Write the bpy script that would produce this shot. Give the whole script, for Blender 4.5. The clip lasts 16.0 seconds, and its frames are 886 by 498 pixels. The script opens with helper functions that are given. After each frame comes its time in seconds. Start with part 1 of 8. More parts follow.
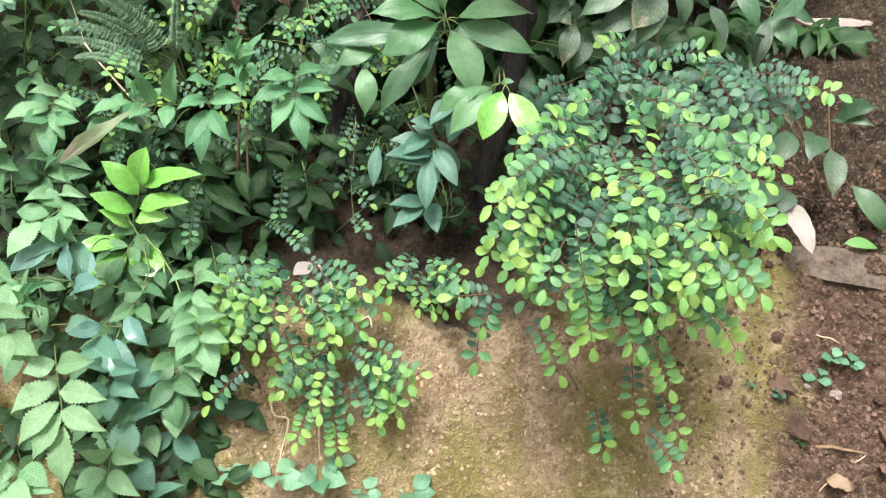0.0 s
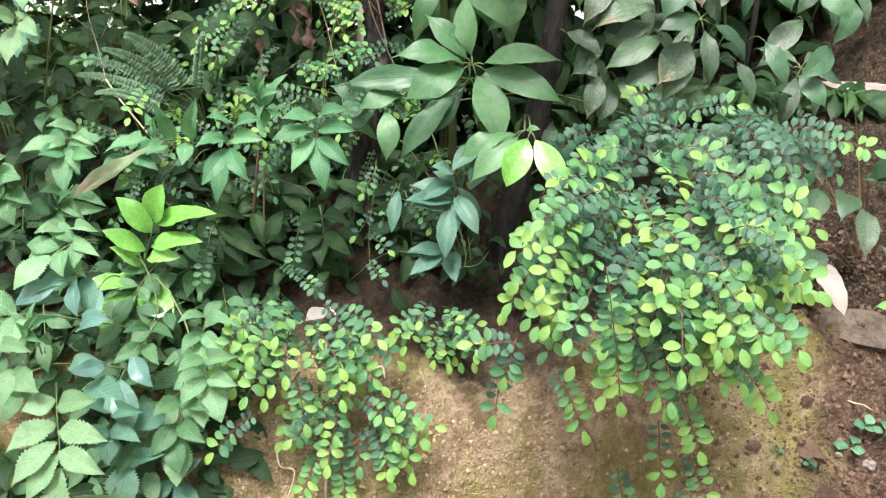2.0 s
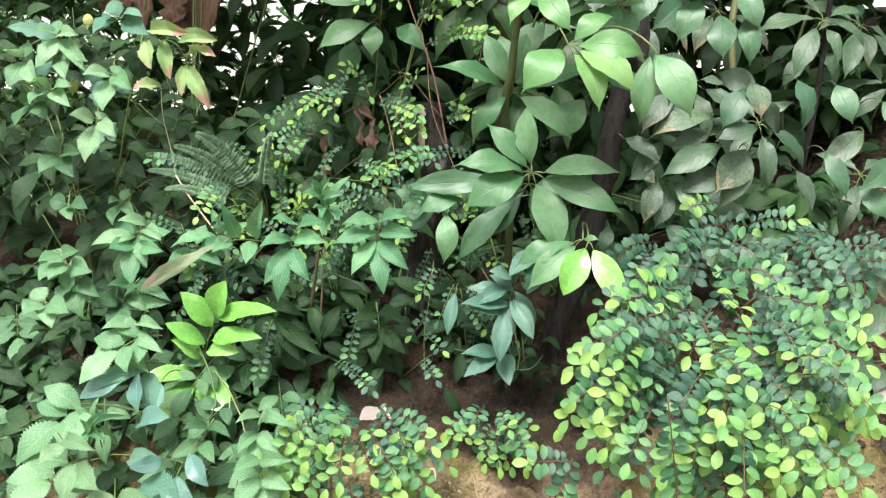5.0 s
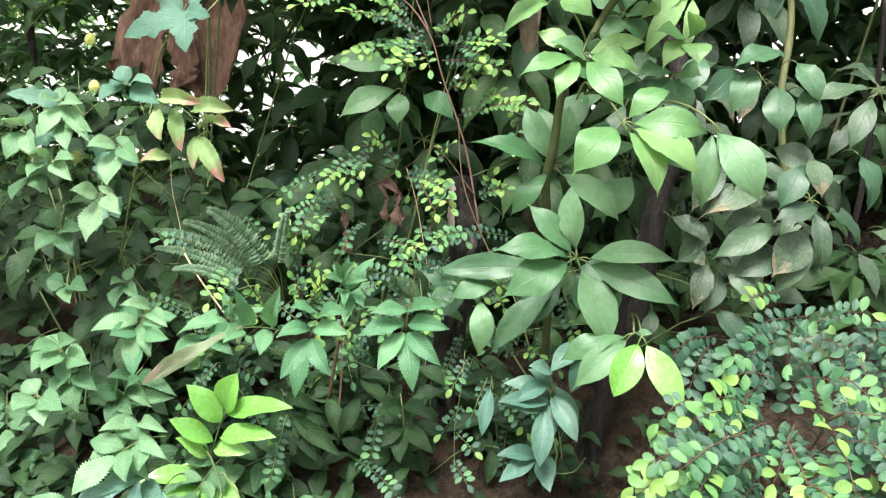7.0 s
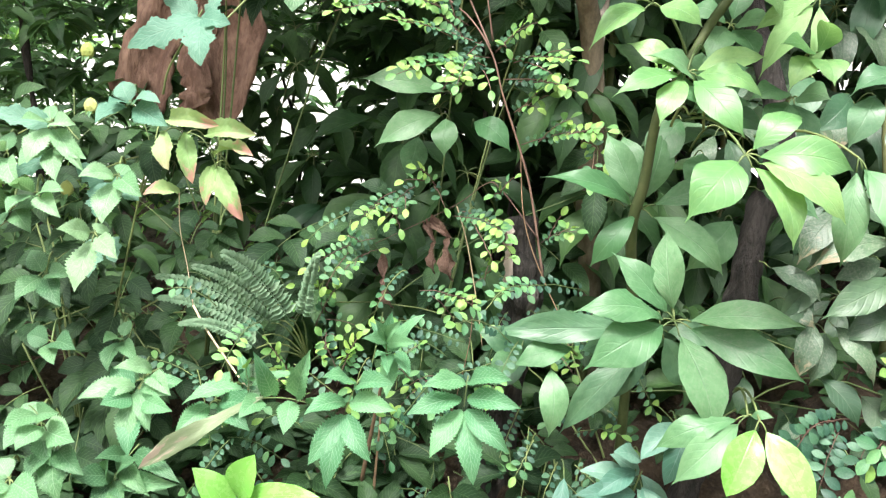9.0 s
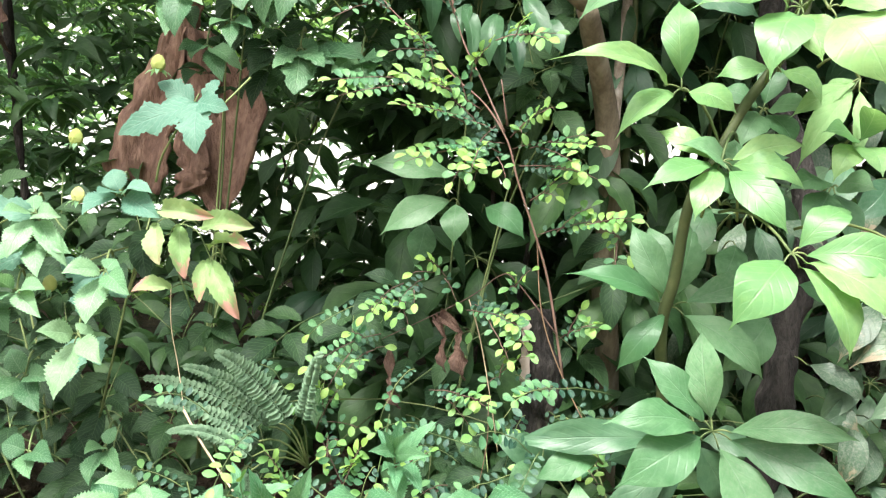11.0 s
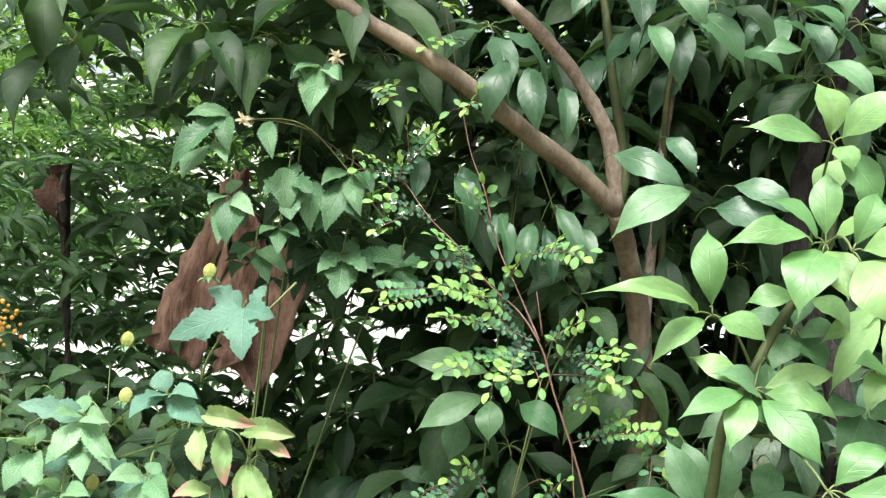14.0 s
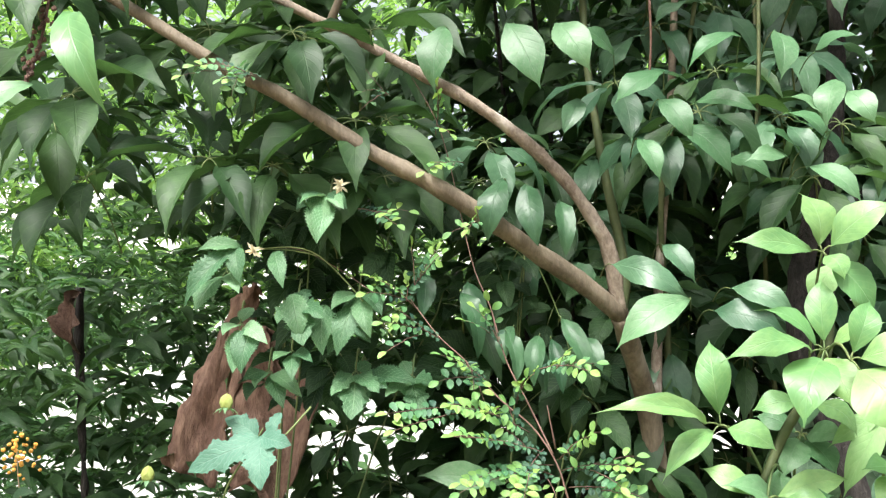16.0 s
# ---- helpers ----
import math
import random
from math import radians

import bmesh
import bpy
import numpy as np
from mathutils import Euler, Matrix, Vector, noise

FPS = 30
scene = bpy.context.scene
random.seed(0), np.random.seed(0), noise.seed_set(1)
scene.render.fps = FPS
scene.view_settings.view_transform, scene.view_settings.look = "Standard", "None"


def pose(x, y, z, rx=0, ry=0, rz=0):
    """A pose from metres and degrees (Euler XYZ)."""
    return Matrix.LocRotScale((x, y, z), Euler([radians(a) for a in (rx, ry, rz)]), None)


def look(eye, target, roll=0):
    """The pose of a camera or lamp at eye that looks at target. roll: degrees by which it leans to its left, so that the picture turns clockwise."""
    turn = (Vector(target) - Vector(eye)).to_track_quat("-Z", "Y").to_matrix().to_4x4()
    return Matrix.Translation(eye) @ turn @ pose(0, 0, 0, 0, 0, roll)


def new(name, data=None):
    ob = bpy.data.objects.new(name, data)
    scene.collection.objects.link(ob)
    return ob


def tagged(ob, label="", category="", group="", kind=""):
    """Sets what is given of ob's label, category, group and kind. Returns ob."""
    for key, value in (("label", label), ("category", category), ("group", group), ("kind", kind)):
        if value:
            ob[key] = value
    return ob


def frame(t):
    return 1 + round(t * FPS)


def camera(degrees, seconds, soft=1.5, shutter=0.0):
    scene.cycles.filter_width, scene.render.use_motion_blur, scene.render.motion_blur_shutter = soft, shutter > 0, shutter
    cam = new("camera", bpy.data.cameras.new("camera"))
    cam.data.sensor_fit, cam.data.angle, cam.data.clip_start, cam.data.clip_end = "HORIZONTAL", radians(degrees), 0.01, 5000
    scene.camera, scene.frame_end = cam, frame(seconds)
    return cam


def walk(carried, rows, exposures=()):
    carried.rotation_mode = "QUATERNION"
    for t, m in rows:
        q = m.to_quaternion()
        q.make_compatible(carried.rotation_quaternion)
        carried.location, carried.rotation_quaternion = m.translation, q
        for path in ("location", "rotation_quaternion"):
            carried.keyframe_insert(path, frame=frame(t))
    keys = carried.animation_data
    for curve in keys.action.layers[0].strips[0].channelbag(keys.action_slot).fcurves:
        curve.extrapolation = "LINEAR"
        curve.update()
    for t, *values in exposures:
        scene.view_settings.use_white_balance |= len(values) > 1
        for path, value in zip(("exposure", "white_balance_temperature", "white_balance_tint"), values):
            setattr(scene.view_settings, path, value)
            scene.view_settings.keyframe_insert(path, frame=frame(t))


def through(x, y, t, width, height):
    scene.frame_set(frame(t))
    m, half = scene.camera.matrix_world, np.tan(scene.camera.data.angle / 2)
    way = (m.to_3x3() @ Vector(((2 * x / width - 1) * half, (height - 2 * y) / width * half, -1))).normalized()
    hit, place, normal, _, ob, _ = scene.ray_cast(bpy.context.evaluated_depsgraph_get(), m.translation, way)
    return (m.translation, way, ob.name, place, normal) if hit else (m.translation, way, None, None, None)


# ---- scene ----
cam = camera(53.4, 16.0, 1.25)
EXPOSURE = 1.50
METRES, EYE, TILT, LEAN, TURN = 1.0, 1.4, -23.0, 0.0, 0.0
ROWS = [
    (0.0, 0.0, 0.0, 0.0, -0.0, 0.0, 0.0),
    (0.5, -0.0245, 0.0287, -0.0158, 0.07, 0.18, -1.02),
    (1.0, -0.0275, 0.0475, -0.0404, 0.03, 1.28, -1.48),
    (1.5, -0.0261, 0.0518, -0.0348, -0.16, 2.73, -1.68),
    (2.0, -0.0225, 0.0507, -0.0312, 0.4, 4.22, -1.86),
    (2.5, -0.019, 0.0483, -0.0261, 1.08, 4.95, -2.0),
    (3.0, -0.0198, 0.0389, -0.0155, 1.44, 5.57, -2.43),
    (3.5, -0.0241, 0.0336, -0.0043, 1.8, 6.17, -2.49),
    (4.0, -0.0274, 0.0285, 0.0066, 2.35, 6.7, -2.7),
    (4.5, -0.0371, 0.0232, 0.0241, 2.94, 7.37, -3.51),
    (7.0, -0.1224, 0.1632, 0.1373, 3.11, 11.29, -4.33),
    (7.5, -0.1531, 0.2353, 0.1604, 2.81, 11.8, -4.66),
    (8.0, -0.1865, 0.308, 0.1806, 2.72, 12.35, -5.04),
    (8.5, -0.2147, 0.3716, 0.1977, 2.99, 12.76, -5.18),
    (11.0, -0.2667, 0.5065, 0.289, 3.07, 17.6, -4.8),
    (11.5, -0.2716, 0.4923, 0.3091, 3.24, 18.88, -5.09),
    (12.0, -0.2785, 0.4845, 0.3291, 3.5, 20.3, -5.3),
    (12.5, -0.2903, 0.4702, 0.3476, 3.79, 22.07, -5.47),
    (13.0, -0.2805, 0.4525, 0.3709, 4.04, 23.67, -5.56),
    (13.5, -0.2813, 0.4374, 0.374, 4.14, 24.92, -5.9),
    (14.0, -0.2856, 0.424, 0.3795, 4.42, 26.03, -6.15),
    (14.5, -0.298, 0.4009, 0.3988, 4.95, 27.08, -5.46),
    (15.0, -0.2952, 0.3797, 0.4226, 5.41, 28.36, -4.71),
    (15.5, -0.2913, 0.3653, 0.4218, 5.93, 29.68, -4.11),
    (16.0, -0.2834, 0.3586, 0.4155, 6.31, 31.09, -3.51),
]
walk(cam, [(t, pose(0, 0, EYE, TILT, LEAN, TURN) @ pose(METRES * x, METRES * y, METRES * z, 90 + pitch, roll, yaw)) for t, x, y, z, yaw, pitch, roll in ROWS],
     exposures=[(t, EXPOSURE + stops) for t, stops in ((0.0, 0.0), (4.6, 0.02), (7.0, 0.13), (8.0, 0.36), (8.6, 0.52), (11.0, 0.49), (12.0, 0.68), (12.5, 0.54), (13.0, 0.32), (13.6, 0.19), (16.0, 0.38))])

# ---- daylight: bright overcast sky, weak wide sun from behind the camera, high up ----
SUN_ELEVATION, SUN_ROTATION = radians(62), radians(194)
world = bpy.data.worlds.new("overcast_sky")
scene.world = world
world.use_nodes = True
wn = world.node_tree.nodes
wn.clear()
sky = wn.new("ShaderNodeTexSky")
sky.sky_type, sky.sun_disc = "NISHITA", False
sky.sun_elevation, sky.sun_rotation = SUN_ELEVATION, SUN_ROTATION
sky.air_density, sky.dust_density, sky.ozone_density = 1.0, 6.0, 0.3
hue = wn.new("ShaderNodeHueSaturation")
hue.inputs["Saturation"].default_value = 0.35
back = wn.new("ShaderNodeBackground")
back.inputs["Strength"].default_value = 0.10
wout = wn.new("ShaderNodeOutputWorld")
world.node_tree.links.new(sky.outputs[0], hue.inputs["Color"])
world.node_tree.links.new(hue.outputs[0], back.inputs["Color"])
world.node_tree.links.new(back.outputs[0], wout.inputs["Surface"])
sun_data = bpy.data.lights.new("sun", "SUN")
sun_data.energy, sun_data.angle, sun_data.color = 2.6, radians(22), (1.0, 0.975, 0.94)
sun = new("sun", sun_data)
sun.matrix_world = look((0, 0, 0), (0.13, 0.515, -1.0))

# ---- materials ----
def nodes_of(name):
    mat = bpy.data.materials.new(name)
    mat.use_nodes = True
    nt = mat.node_tree
    nt.nodes.clear()
    out = nt.nodes.new("ShaderNodeOutputMaterial")
    return mat, nt, out


class Web:
    """Short hand for wiring shader nodes."""

    def __init__(self, name):
        self.mat, self.nt, self.out = nodes_of(name)


    def link(self, a, b):
        self.nt.links.new(a, b)

    def put(self, socket, value):
        if isinstance(value, bpy.types.NodeSocket):
            self.nt.links.new(value, socket)
        else:
            socket.default_value = value

    def maths(self, op, a, b=0.0, c=0.0):
        n = self.nt.nodes.new("ShaderNodeMath")
        n.operation = op
        for s, v in zip(n.inputs, (a, b, c)):
            self.put(s, v)
        return n.outputs[0]

    def mix(self, fac, a, b, blend="MIX"):
        n = self.nt.nodes.new("ShaderNodeMix")
        n.data_type, n.blend_type = "RGBA", blend
        self.put(n.inputs[0], fac)
        self.put(n.inputs[6], a if not isinstance(a, tuple) else (*a, 1.0))
        self.put(n.inputs[7], b if not isinstance(b, tuple) else (*b, 1.0))
        return n.outputs[2]

    def noise(self, scale, detail=4.0, rough=0.6, vector=None):
        n = self.nt.nodes.new("ShaderNodeTexNoise")
        n.inputs["Scale"].default_value = scale
        n.inputs["Detail"].default_value = detail
        n.inputs["Roughness"].default_value = rough
        if vector is not None:
            self.link(vector, n.inputs["Vector"])
        return n.outputs["Fac"]

    def ramp(self, value, lo, hi):
        n = self.nt.nodes.new("ShaderNodeMapRange")
        n.interpolation_type = "SMOOTHSTEP"
        self.put(n.inputs[0], value)
        n.inputs[1].default_value, n.inputs[2].default_value = lo, hi
        return n.outputs[0]

    def coords(self, which="Object"):
        return self.nt.nodes.new("ShaderNodeTexCoord").outputs[which]

    def chance(self):
        """A random number that differs from piece to piece, joined or not."""
        a = self.nt.nodes.new("ShaderNodeObjectInfo").outputs["Random"]
        b = self.nt.nodes.new("ShaderNodeNewGeometry").outputs["Random Per Island"]
        return self.maths("FRACT", self.maths("ADD", a, b))

    def bump(self, height, strength, distance):
        n = self.nt.nodes.new("ShaderNodeBump")
        n.inputs["Strength"].default_value, n.inputs["Distance"].default_value = strength, distance
        self.link(height, n.inputs["Height"])
        return n.outputs[0]

    def surface(self, color, rough=0.6, normal=None, specular=0.5, sheen_through=None, through=0.0):
        p = self.nt.nodes.new("ShaderNodeBsdfPrincipled")
        self.put(p.inputs["Base Color"], color if not isinstance(color, tuple) else (*color, 1.0))
        self.put(p.inputs["Roughness"], rough)
        p.inputs["Specular IOR Level"].default_value = specular
        if normal is not None:
            self.link(normal, p.inputs["Normal"])
        shader = p.outputs[0]
        if through > 0:
            t = self.nt.nodes.new("ShaderNodeBsdfTranslucent")
            self.put(t.inputs["Color"], sheen_through)
            m = self.nt.nodes.new("ShaderNodeMixShader")
            m.inputs[0].default_value = through
            self.link(shader, m.inputs[1])
            self.link(t.outputs[0], m.inputs[2])
            shader = m.outputs[0]
        self.link(shader, self.out.inputs["Surface"])
        return self.mat


def leaf_material(name, deep, pale, rib, gloss=0.38, veins=9.0, rib_show=0.6, dust=0.0, through=0.3, blotch=None, specular=0.5, spared=0.55):
    """A leaf: pale midrib and side veins on the leaf's own length and width, tone from leaf to leaf, dust and blotches."""
    cool = 1.0 if pale[0] > 0.8 * pale[1] or pale[1] > 0.42 else 1.62
    deep, pale, rib = [(c[0] * (1.05 if cool > 1 else 1.0), c[1], c[2] * cool) for c in (deep, pale, rib)]
    w = Web(name)
    uv = w.nt.nodes.new("ShaderNodeUVMap")
    uv.uv_map = "leaf"
    sep = w.nt.nodes.new("ShaderNodeSeparateXYZ")
    w.link(uv.outputs[0], sep.inputs[0])
    across = w.maths("ABSOLUTE", w.maths("SUBTRACT", sep.outputs[0], 0.5))
    along = sep.outputs[1]
    chance = w.chance()
    second = w.maths("FRACT", w.maths("MULTIPLY", chance, 17.31))
    join = w.nt.nodes.new("ShaderNodeCombineXYZ")
    w.link(w.maths("MULTIPLY", sep.outputs[0], 0.5), join.inputs[0])
    w.link(along, join.inputs[1])
    w.link(w.maths("MULTIPLY", chance, 50.0), join.inputs[2])
    place = join.outputs[0]
    grain = w.noise(9.0, 5.0, 0.65, place)
    tone = w.maths("ADD", w.maths("MULTIPLY", chance, 0.75), w.maths("MULTIPLY", w.maths("SUBTRACT", grain, 0.5), 1.3))
    color = w.mix(w.ramp(tone, 0.0, 1.0), deep, pale)
    if blotch:
        spot = w.ramp(w.maths("ADD", w.maths("MULTIPLY", along, 0.75), w.noise(5.0, 3.0, 0.6, place)), 1.05, 1.17)
        color = w.mix(w.maths("MULTIPLY", spot, w.ramp(second, spared, spared + 0.2)), color, blotch)
    phase = w.maths("FRACT", w.maths("SUBTRACT", w.maths("MULTIPLY", along, veins), w.maths("MULTIPLY", across, veins * 0.55)))
    side = w.maths("SUBTRACT", 1.0, w.ramp(w.maths("ABSOLUTE", w.maths("SUBTRACT", phase, 0.5)), 0.02, 0.16))
    middle = w.maths("SUBTRACT", 1.0, w.ramp(across, 0.006, 0.028))
    show = w.maths("MAXIMUM", middle, w.maths("MULTIPLY", side, min(0.75, rib_show)))
    color = w.mix(w.maths("MULTIPLY", show, rib_show * 0.7), color, rib)
    rough = w.maths("ADD", gloss, w.maths("MULTIPLY", grain, 0.18))
    if dust > 0:
        film = w.maths("MULTIPLY", w.ramp(w.noise(26.0, 6.0, 0.75, place), 0.42, 0.72), w.maths("MULTIPLY", w.ramp(second, 0.05, 0.9), dust))
        color = w.mix(film, color, (0.34, 0.33, 0.27))
        rough = w.maths("ADD", rough, w.maths("MULTIPLY", film, 0.4))
    height = w.maths("SUBTRACT", w.maths("MULTIPLY", grain, 0.6), w.maths("MAXIMUM", middle, w.maths("MULTIPLY", side, rib_show * 0.6)))
    lit = w.mix(0.55, color, (pale[0] * 1.5, pale[1] * 1.5, pale[2] * 1.0))
    return w.surface(color, rough, w.bump(height, 0.25 + 0.5 * rib_show, 0.0025), specular, lit, through)


def bark_material(name, dark, light, scale=30.0, patch=None, stretch=0.25, rough=0.85, deep=0.006):
    w = Web(name)
    m = w.nt.nodes.new("ShaderNodeMapping")
    m.inputs["Scale"].default_value = (1.0, 1.0, stretch)
    w.link(w.coords("Object"), m.inputs["Vector"])
    a = w.noise(scale, 6.0, 0.7, m.outputs[0])
    b = w.noise(scale * 4.0, 4.0, 0.7, m.outputs[0])
    h = w.maths("ADD", a, w.maths("MULTIPLY", b, 0.35))
    color = w.mix(w.ramp(h, 0.45, 0.95), dark, light)
    if patch:
        color = w.mix(w.ramp(w.noise(scale * 0.35, 4.0, 0.6, m.outputs[0]), 0.56, 0.68), color, patch)
    return w.surface(color, rough, w.bump(h, 0.9, deep), 0.3)


def soil_material(name):
    """Ochre clay with moss and darker crumbs; on the slope to the east a redder, darker, crumbled soil."""
    w = Web(name)
    place = w.coords("Object")
    sep = w.nt.nodes.new("ShaderNodeSeparateXYZ")
    w.link(place, sep.inputs[0])
    big, mid, fine = w.noise(3.2, 5.0, 0.6, place), w.noise(17.0, 7.0, 0.72, place), w.noise(90.0, 6.0, 0.75, place)
    clay = w.mix(w.ramp(mid, 0.36, 0.62), (0.290, 0.198, 0.118), (0.640, 0.480, 0.335))
    clay = w.mix(w.maths("MULTIPLY", w.ramp(big, 0.45, 0.62), 0.7), clay, (0.50, 0.385, 0.205))
    clay = w.mix(w.maths("MULTIPLY", w.ramp(fine, 0.5, 0.62), 0.6), clay, (0.13, 0.08, 0.045))
    drip = w.nt.nodes.new("ShaderNodeMapping")
    drip.inputs["Scale"].default_value = (1.6, 0.7, 0.7)
    w.link(place, drip.inputs["Vector"])
    moss_at = w.ramp(w.maths("ADD", w.noise(4.6, 6.0, 0.7, drip.outputs[0]), w.maths("MULTIPLY", fine, 0.22)), 0.52, 0.70)
    clay = w.mix(w.maths("MULTIPLY", moss_at, 0.72), clay, w.mix(mid, (0.15, 0.145, 0.035), (0.36, 0.33, 0.09)))
    brown = w.mix(w.ramp(mid, 0.3, 0.7), (0.085, 0.050, 0.034), (0.195, 0.120, 0.082))
    brown = w.mix(w.ramp(fine, 0.5, 0.75), brown, (0.21, 0.135, 0.095))
    edge = w.maths("ADD", w.maths("SUBTRACT", sep.outputs[0], w.maths("MULTIPLY", sep.outputs[2], 0.12)), w.maths("MULTIPLY", w.maths("SUBTRACT", w.noise(7.0, 5.0, 0.6, place), 0.5), 0.35))
    east = w.ramp(edge, 0.56, 0.68)
    # dark litter soil behind the crest, deepened in colour for the plants' shade
    litter_shade = w.ramp(w.maths("ADD", sep.outputs[1], w.maths("MULTIPLY", w.noise(6.0, 5.0, 0.6, place), 0.4)), 1.76, 1.92)
    color = w.mix(east, clay, brown)
    color = w.mix(litter_shade, color, w.mix(w.ramp(mid, 0.35, 0.65), (0.035, 0.025, 0.017), (0.095, 0.065, 0.042)))
    pits = w.nt.nodes.new("ShaderNodeTexVoronoi")
    pits.inputs["Scale"].default_value = 46.0
    w.link(place, pits.inputs["Vector"])
    crumb = w.nt.nodes.new("ShaderNodeTexVoronoi")
    crumb.inputs["Scale"].default_value = 210.0
    w.link(place, crumb.inputs["Vector"])
    clumps = w.maths("ADD", w.maths("MULTIPLY", pits.outputs["Distance"], w.maths("ADD", 0.22, w.maths("MULTIPLY", east, 0.6))), w.maths("MULTIPLY", crumb.outputs["Distance"], 0.16))
    tones = w.nt.nodes.new("ShaderNodeSeparateColor")
    w.link(crumb.outputs["Color"], tones.inputs[0])
    color = w.mix(w.maths("MULTIPLY", w.ramp(tones.outputs[0], 0.55, 0.95), w.maths("ADD", 0.10, w.maths("MULTIPLY", east, 0.3))), color, w.mix(tones.outputs[1], (0.10, 0.065, 0.04), (0.42, 0.33, 0.24)))
    height = w.maths("SUBTRACT", w.maths("ADD", w.maths("MULTIPLY", mid, 0.7), w.maths("MULTIPLY", fine, 0.5)), clumps)
    return w.surface(color, 0.92, w.bump(height, 1.0, 0.05), 0.2)


def plain_material(name, a, b, scale=20.0, rough=0.8, deep=0.002, through=0.0):
    w = Web(name)
    n = w.noise(scale, 5.0, 0.65, w.coords("Object"))
    tone = w.ramp(w.maths("ADD", n, w.maths("MULTIPLY", w.maths("SUBTRACT", w.chance(), 0.5), 0.5)), 0.25, 0.75)
    color = w.mix(tone, a, b)
    return w.surface(color, rough, w.bump(n, 0.6, deep), 0.3, color, through)


# small round leaves of the cascading shrub: blue-green when old, yellow-green at the tips
M_SHRUB = leaf_material("shrub_leaf", (0.014, 0.060, 0.023), (0.068, 0.172, 0.056), (0.14, 0.27, 0.11), 0.40, 6.0, 0.25, 0.0, 0.25)
M_SHRUB_YOUNG = leaf_material("young_shrub_leaf", (0.098, 0.262, 0.046), (0.250, 0.405, 0.052), (0.34, 0.48, 0.13), 0.42, 6.0, 0.25, 0.0, 0.3)
M_SHRUB_MID = leaf_material("green_shrub_leaf", (0.034, 0.130, 0.034), (0.130, 0.300, 0.068), (0.20, 0.38, 0.12), 0.42, 6.0, 0.25, 0.0, 0.28)
M_SCHEFF = leaf_material("glossy_umbrella_leaf", (0.050, 0.148, 0.036), (0.128, 0.262, 0.078), (0.25, 0.38, 0.16), 0.32, 8.0, 0.28, 0.2, 0.28, None, 0.38)
M_SCHEFF_YOUNG = leaf_material("young_umbrella_leaf", (0.095, 0.240, 0.052), (0.215, 0.375, 0.082), (0.34, 0.50, 0.17), 0.30, 8.0, 0.3, 0.0, 0.32, None, 0.42)
M_DUSTY = leaf_material("dusty_umbrella_leaf", (0.024, 0.066, 0.020), (0.072, 0.142, 0.042), (0.16, 0.22, 0.09), 0.36, 8.0, 0.4, 0.42, 0.22, (0.24, 0.19, 0.12), 0.5, 0.78)
# leaf colour lowered to carry the deep thicket's shade and backlit silhouettes
M_DARK = leaf_material("shaded_dark_leaf", (0.018, 0.052, 0.011), (0.054, 0.122, 0.023), (0.10, 0.19, 0.05), 0.42, 8.0, 0.35, 0.0, 0.3, None, 0.3)
M_DARK_GLOSS = leaf_material("dark_glossy_leaf", (0.018, 0.058, 0.016), (0.050, 0.122, 0.034), (0.10, 0.19, 0.07), 0.30, 8.0, 0.25, 0.0, 0.25, None, 0.32)
M_SERRATE = leaf_material("toothed_leaf", (0.095, 0.235, 0.066), (0.225, 0.400, 0.135), (0.34, 0.51, 0.21), 0.38, 10.0, 0.85, 0.0, 0.3, None, 0.4)
M_SERRATE_MID = leaf_material("bramble_leaf", (0.042, 0.125, 0.034), (0.120, 0.255, 0.072), (0.22, 0.37, 0.13), 0.40, 10.0, 0.8, 0.0, 0.3, None, 0.4)
# darker copy of the glossy umbrella leaf, with the thicket's shade in its colour
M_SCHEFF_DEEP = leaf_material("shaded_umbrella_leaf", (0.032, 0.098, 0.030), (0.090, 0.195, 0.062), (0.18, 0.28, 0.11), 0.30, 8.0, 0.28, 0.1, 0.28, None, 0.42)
M_SERRATE_GREEN = leaf_material("green_toothed_leaf", (0.062, 0.195, 0.056), (0.150, 0.345, 0.100), (0.27, 0.46, 0.18), 0.38, 11.0, 0.85, 0.0, 0.3, None, 0.4)
M_LOBED = leaf_material("lobed_leaf", (0.072, 0.188, 0.080), (0.150, 0.300, 0.130), (0.22, 0.37, 0.18), 0.48, 10.0, 0.7, 0.0, 0.3, None, 0.35)
# darker copy of the toothed leaf: understorey shade put into its colour
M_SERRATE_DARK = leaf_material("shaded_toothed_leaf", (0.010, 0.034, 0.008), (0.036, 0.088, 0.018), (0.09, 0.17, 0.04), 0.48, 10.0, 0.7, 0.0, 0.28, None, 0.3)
M_OVATE = leaf_material("soft_ovate_leaf", (0.058, 0.180, 0.062), (0.160, 0.330, 0.120), (0.24, 0.40, 0.17), 0.36, 9.0, 0.65, 0.10, 0.28, None, 0.4)
M_BRIGHT = leaf_material("lime_seedling_leaf", (0.150, 0.375, 0.070), (0.260, 0.500, 0.140), (0.34, 0.52, 0.20), 0.18, 7.0, 0.2, 0.0, 0.25, None, 0.8)
M_BLUE = leaf_material("blue_green_leaf", (0.050, 0.140, 0.062), (0.125, 0.245, 0.112), (0.24, 0.36, 0.20), 0.34, 8.0, 0.4, 0.10, 0.22, None, 0.4)
M_FERN = leaf_material("fern_pinna", (0.085, 0.165, 0.058), (0.165, 0.265, 0.102), (0.22, 0.30, 0.13), 0.6, 6.0, 0.35, 0.1, 0.3, None, 0.3)
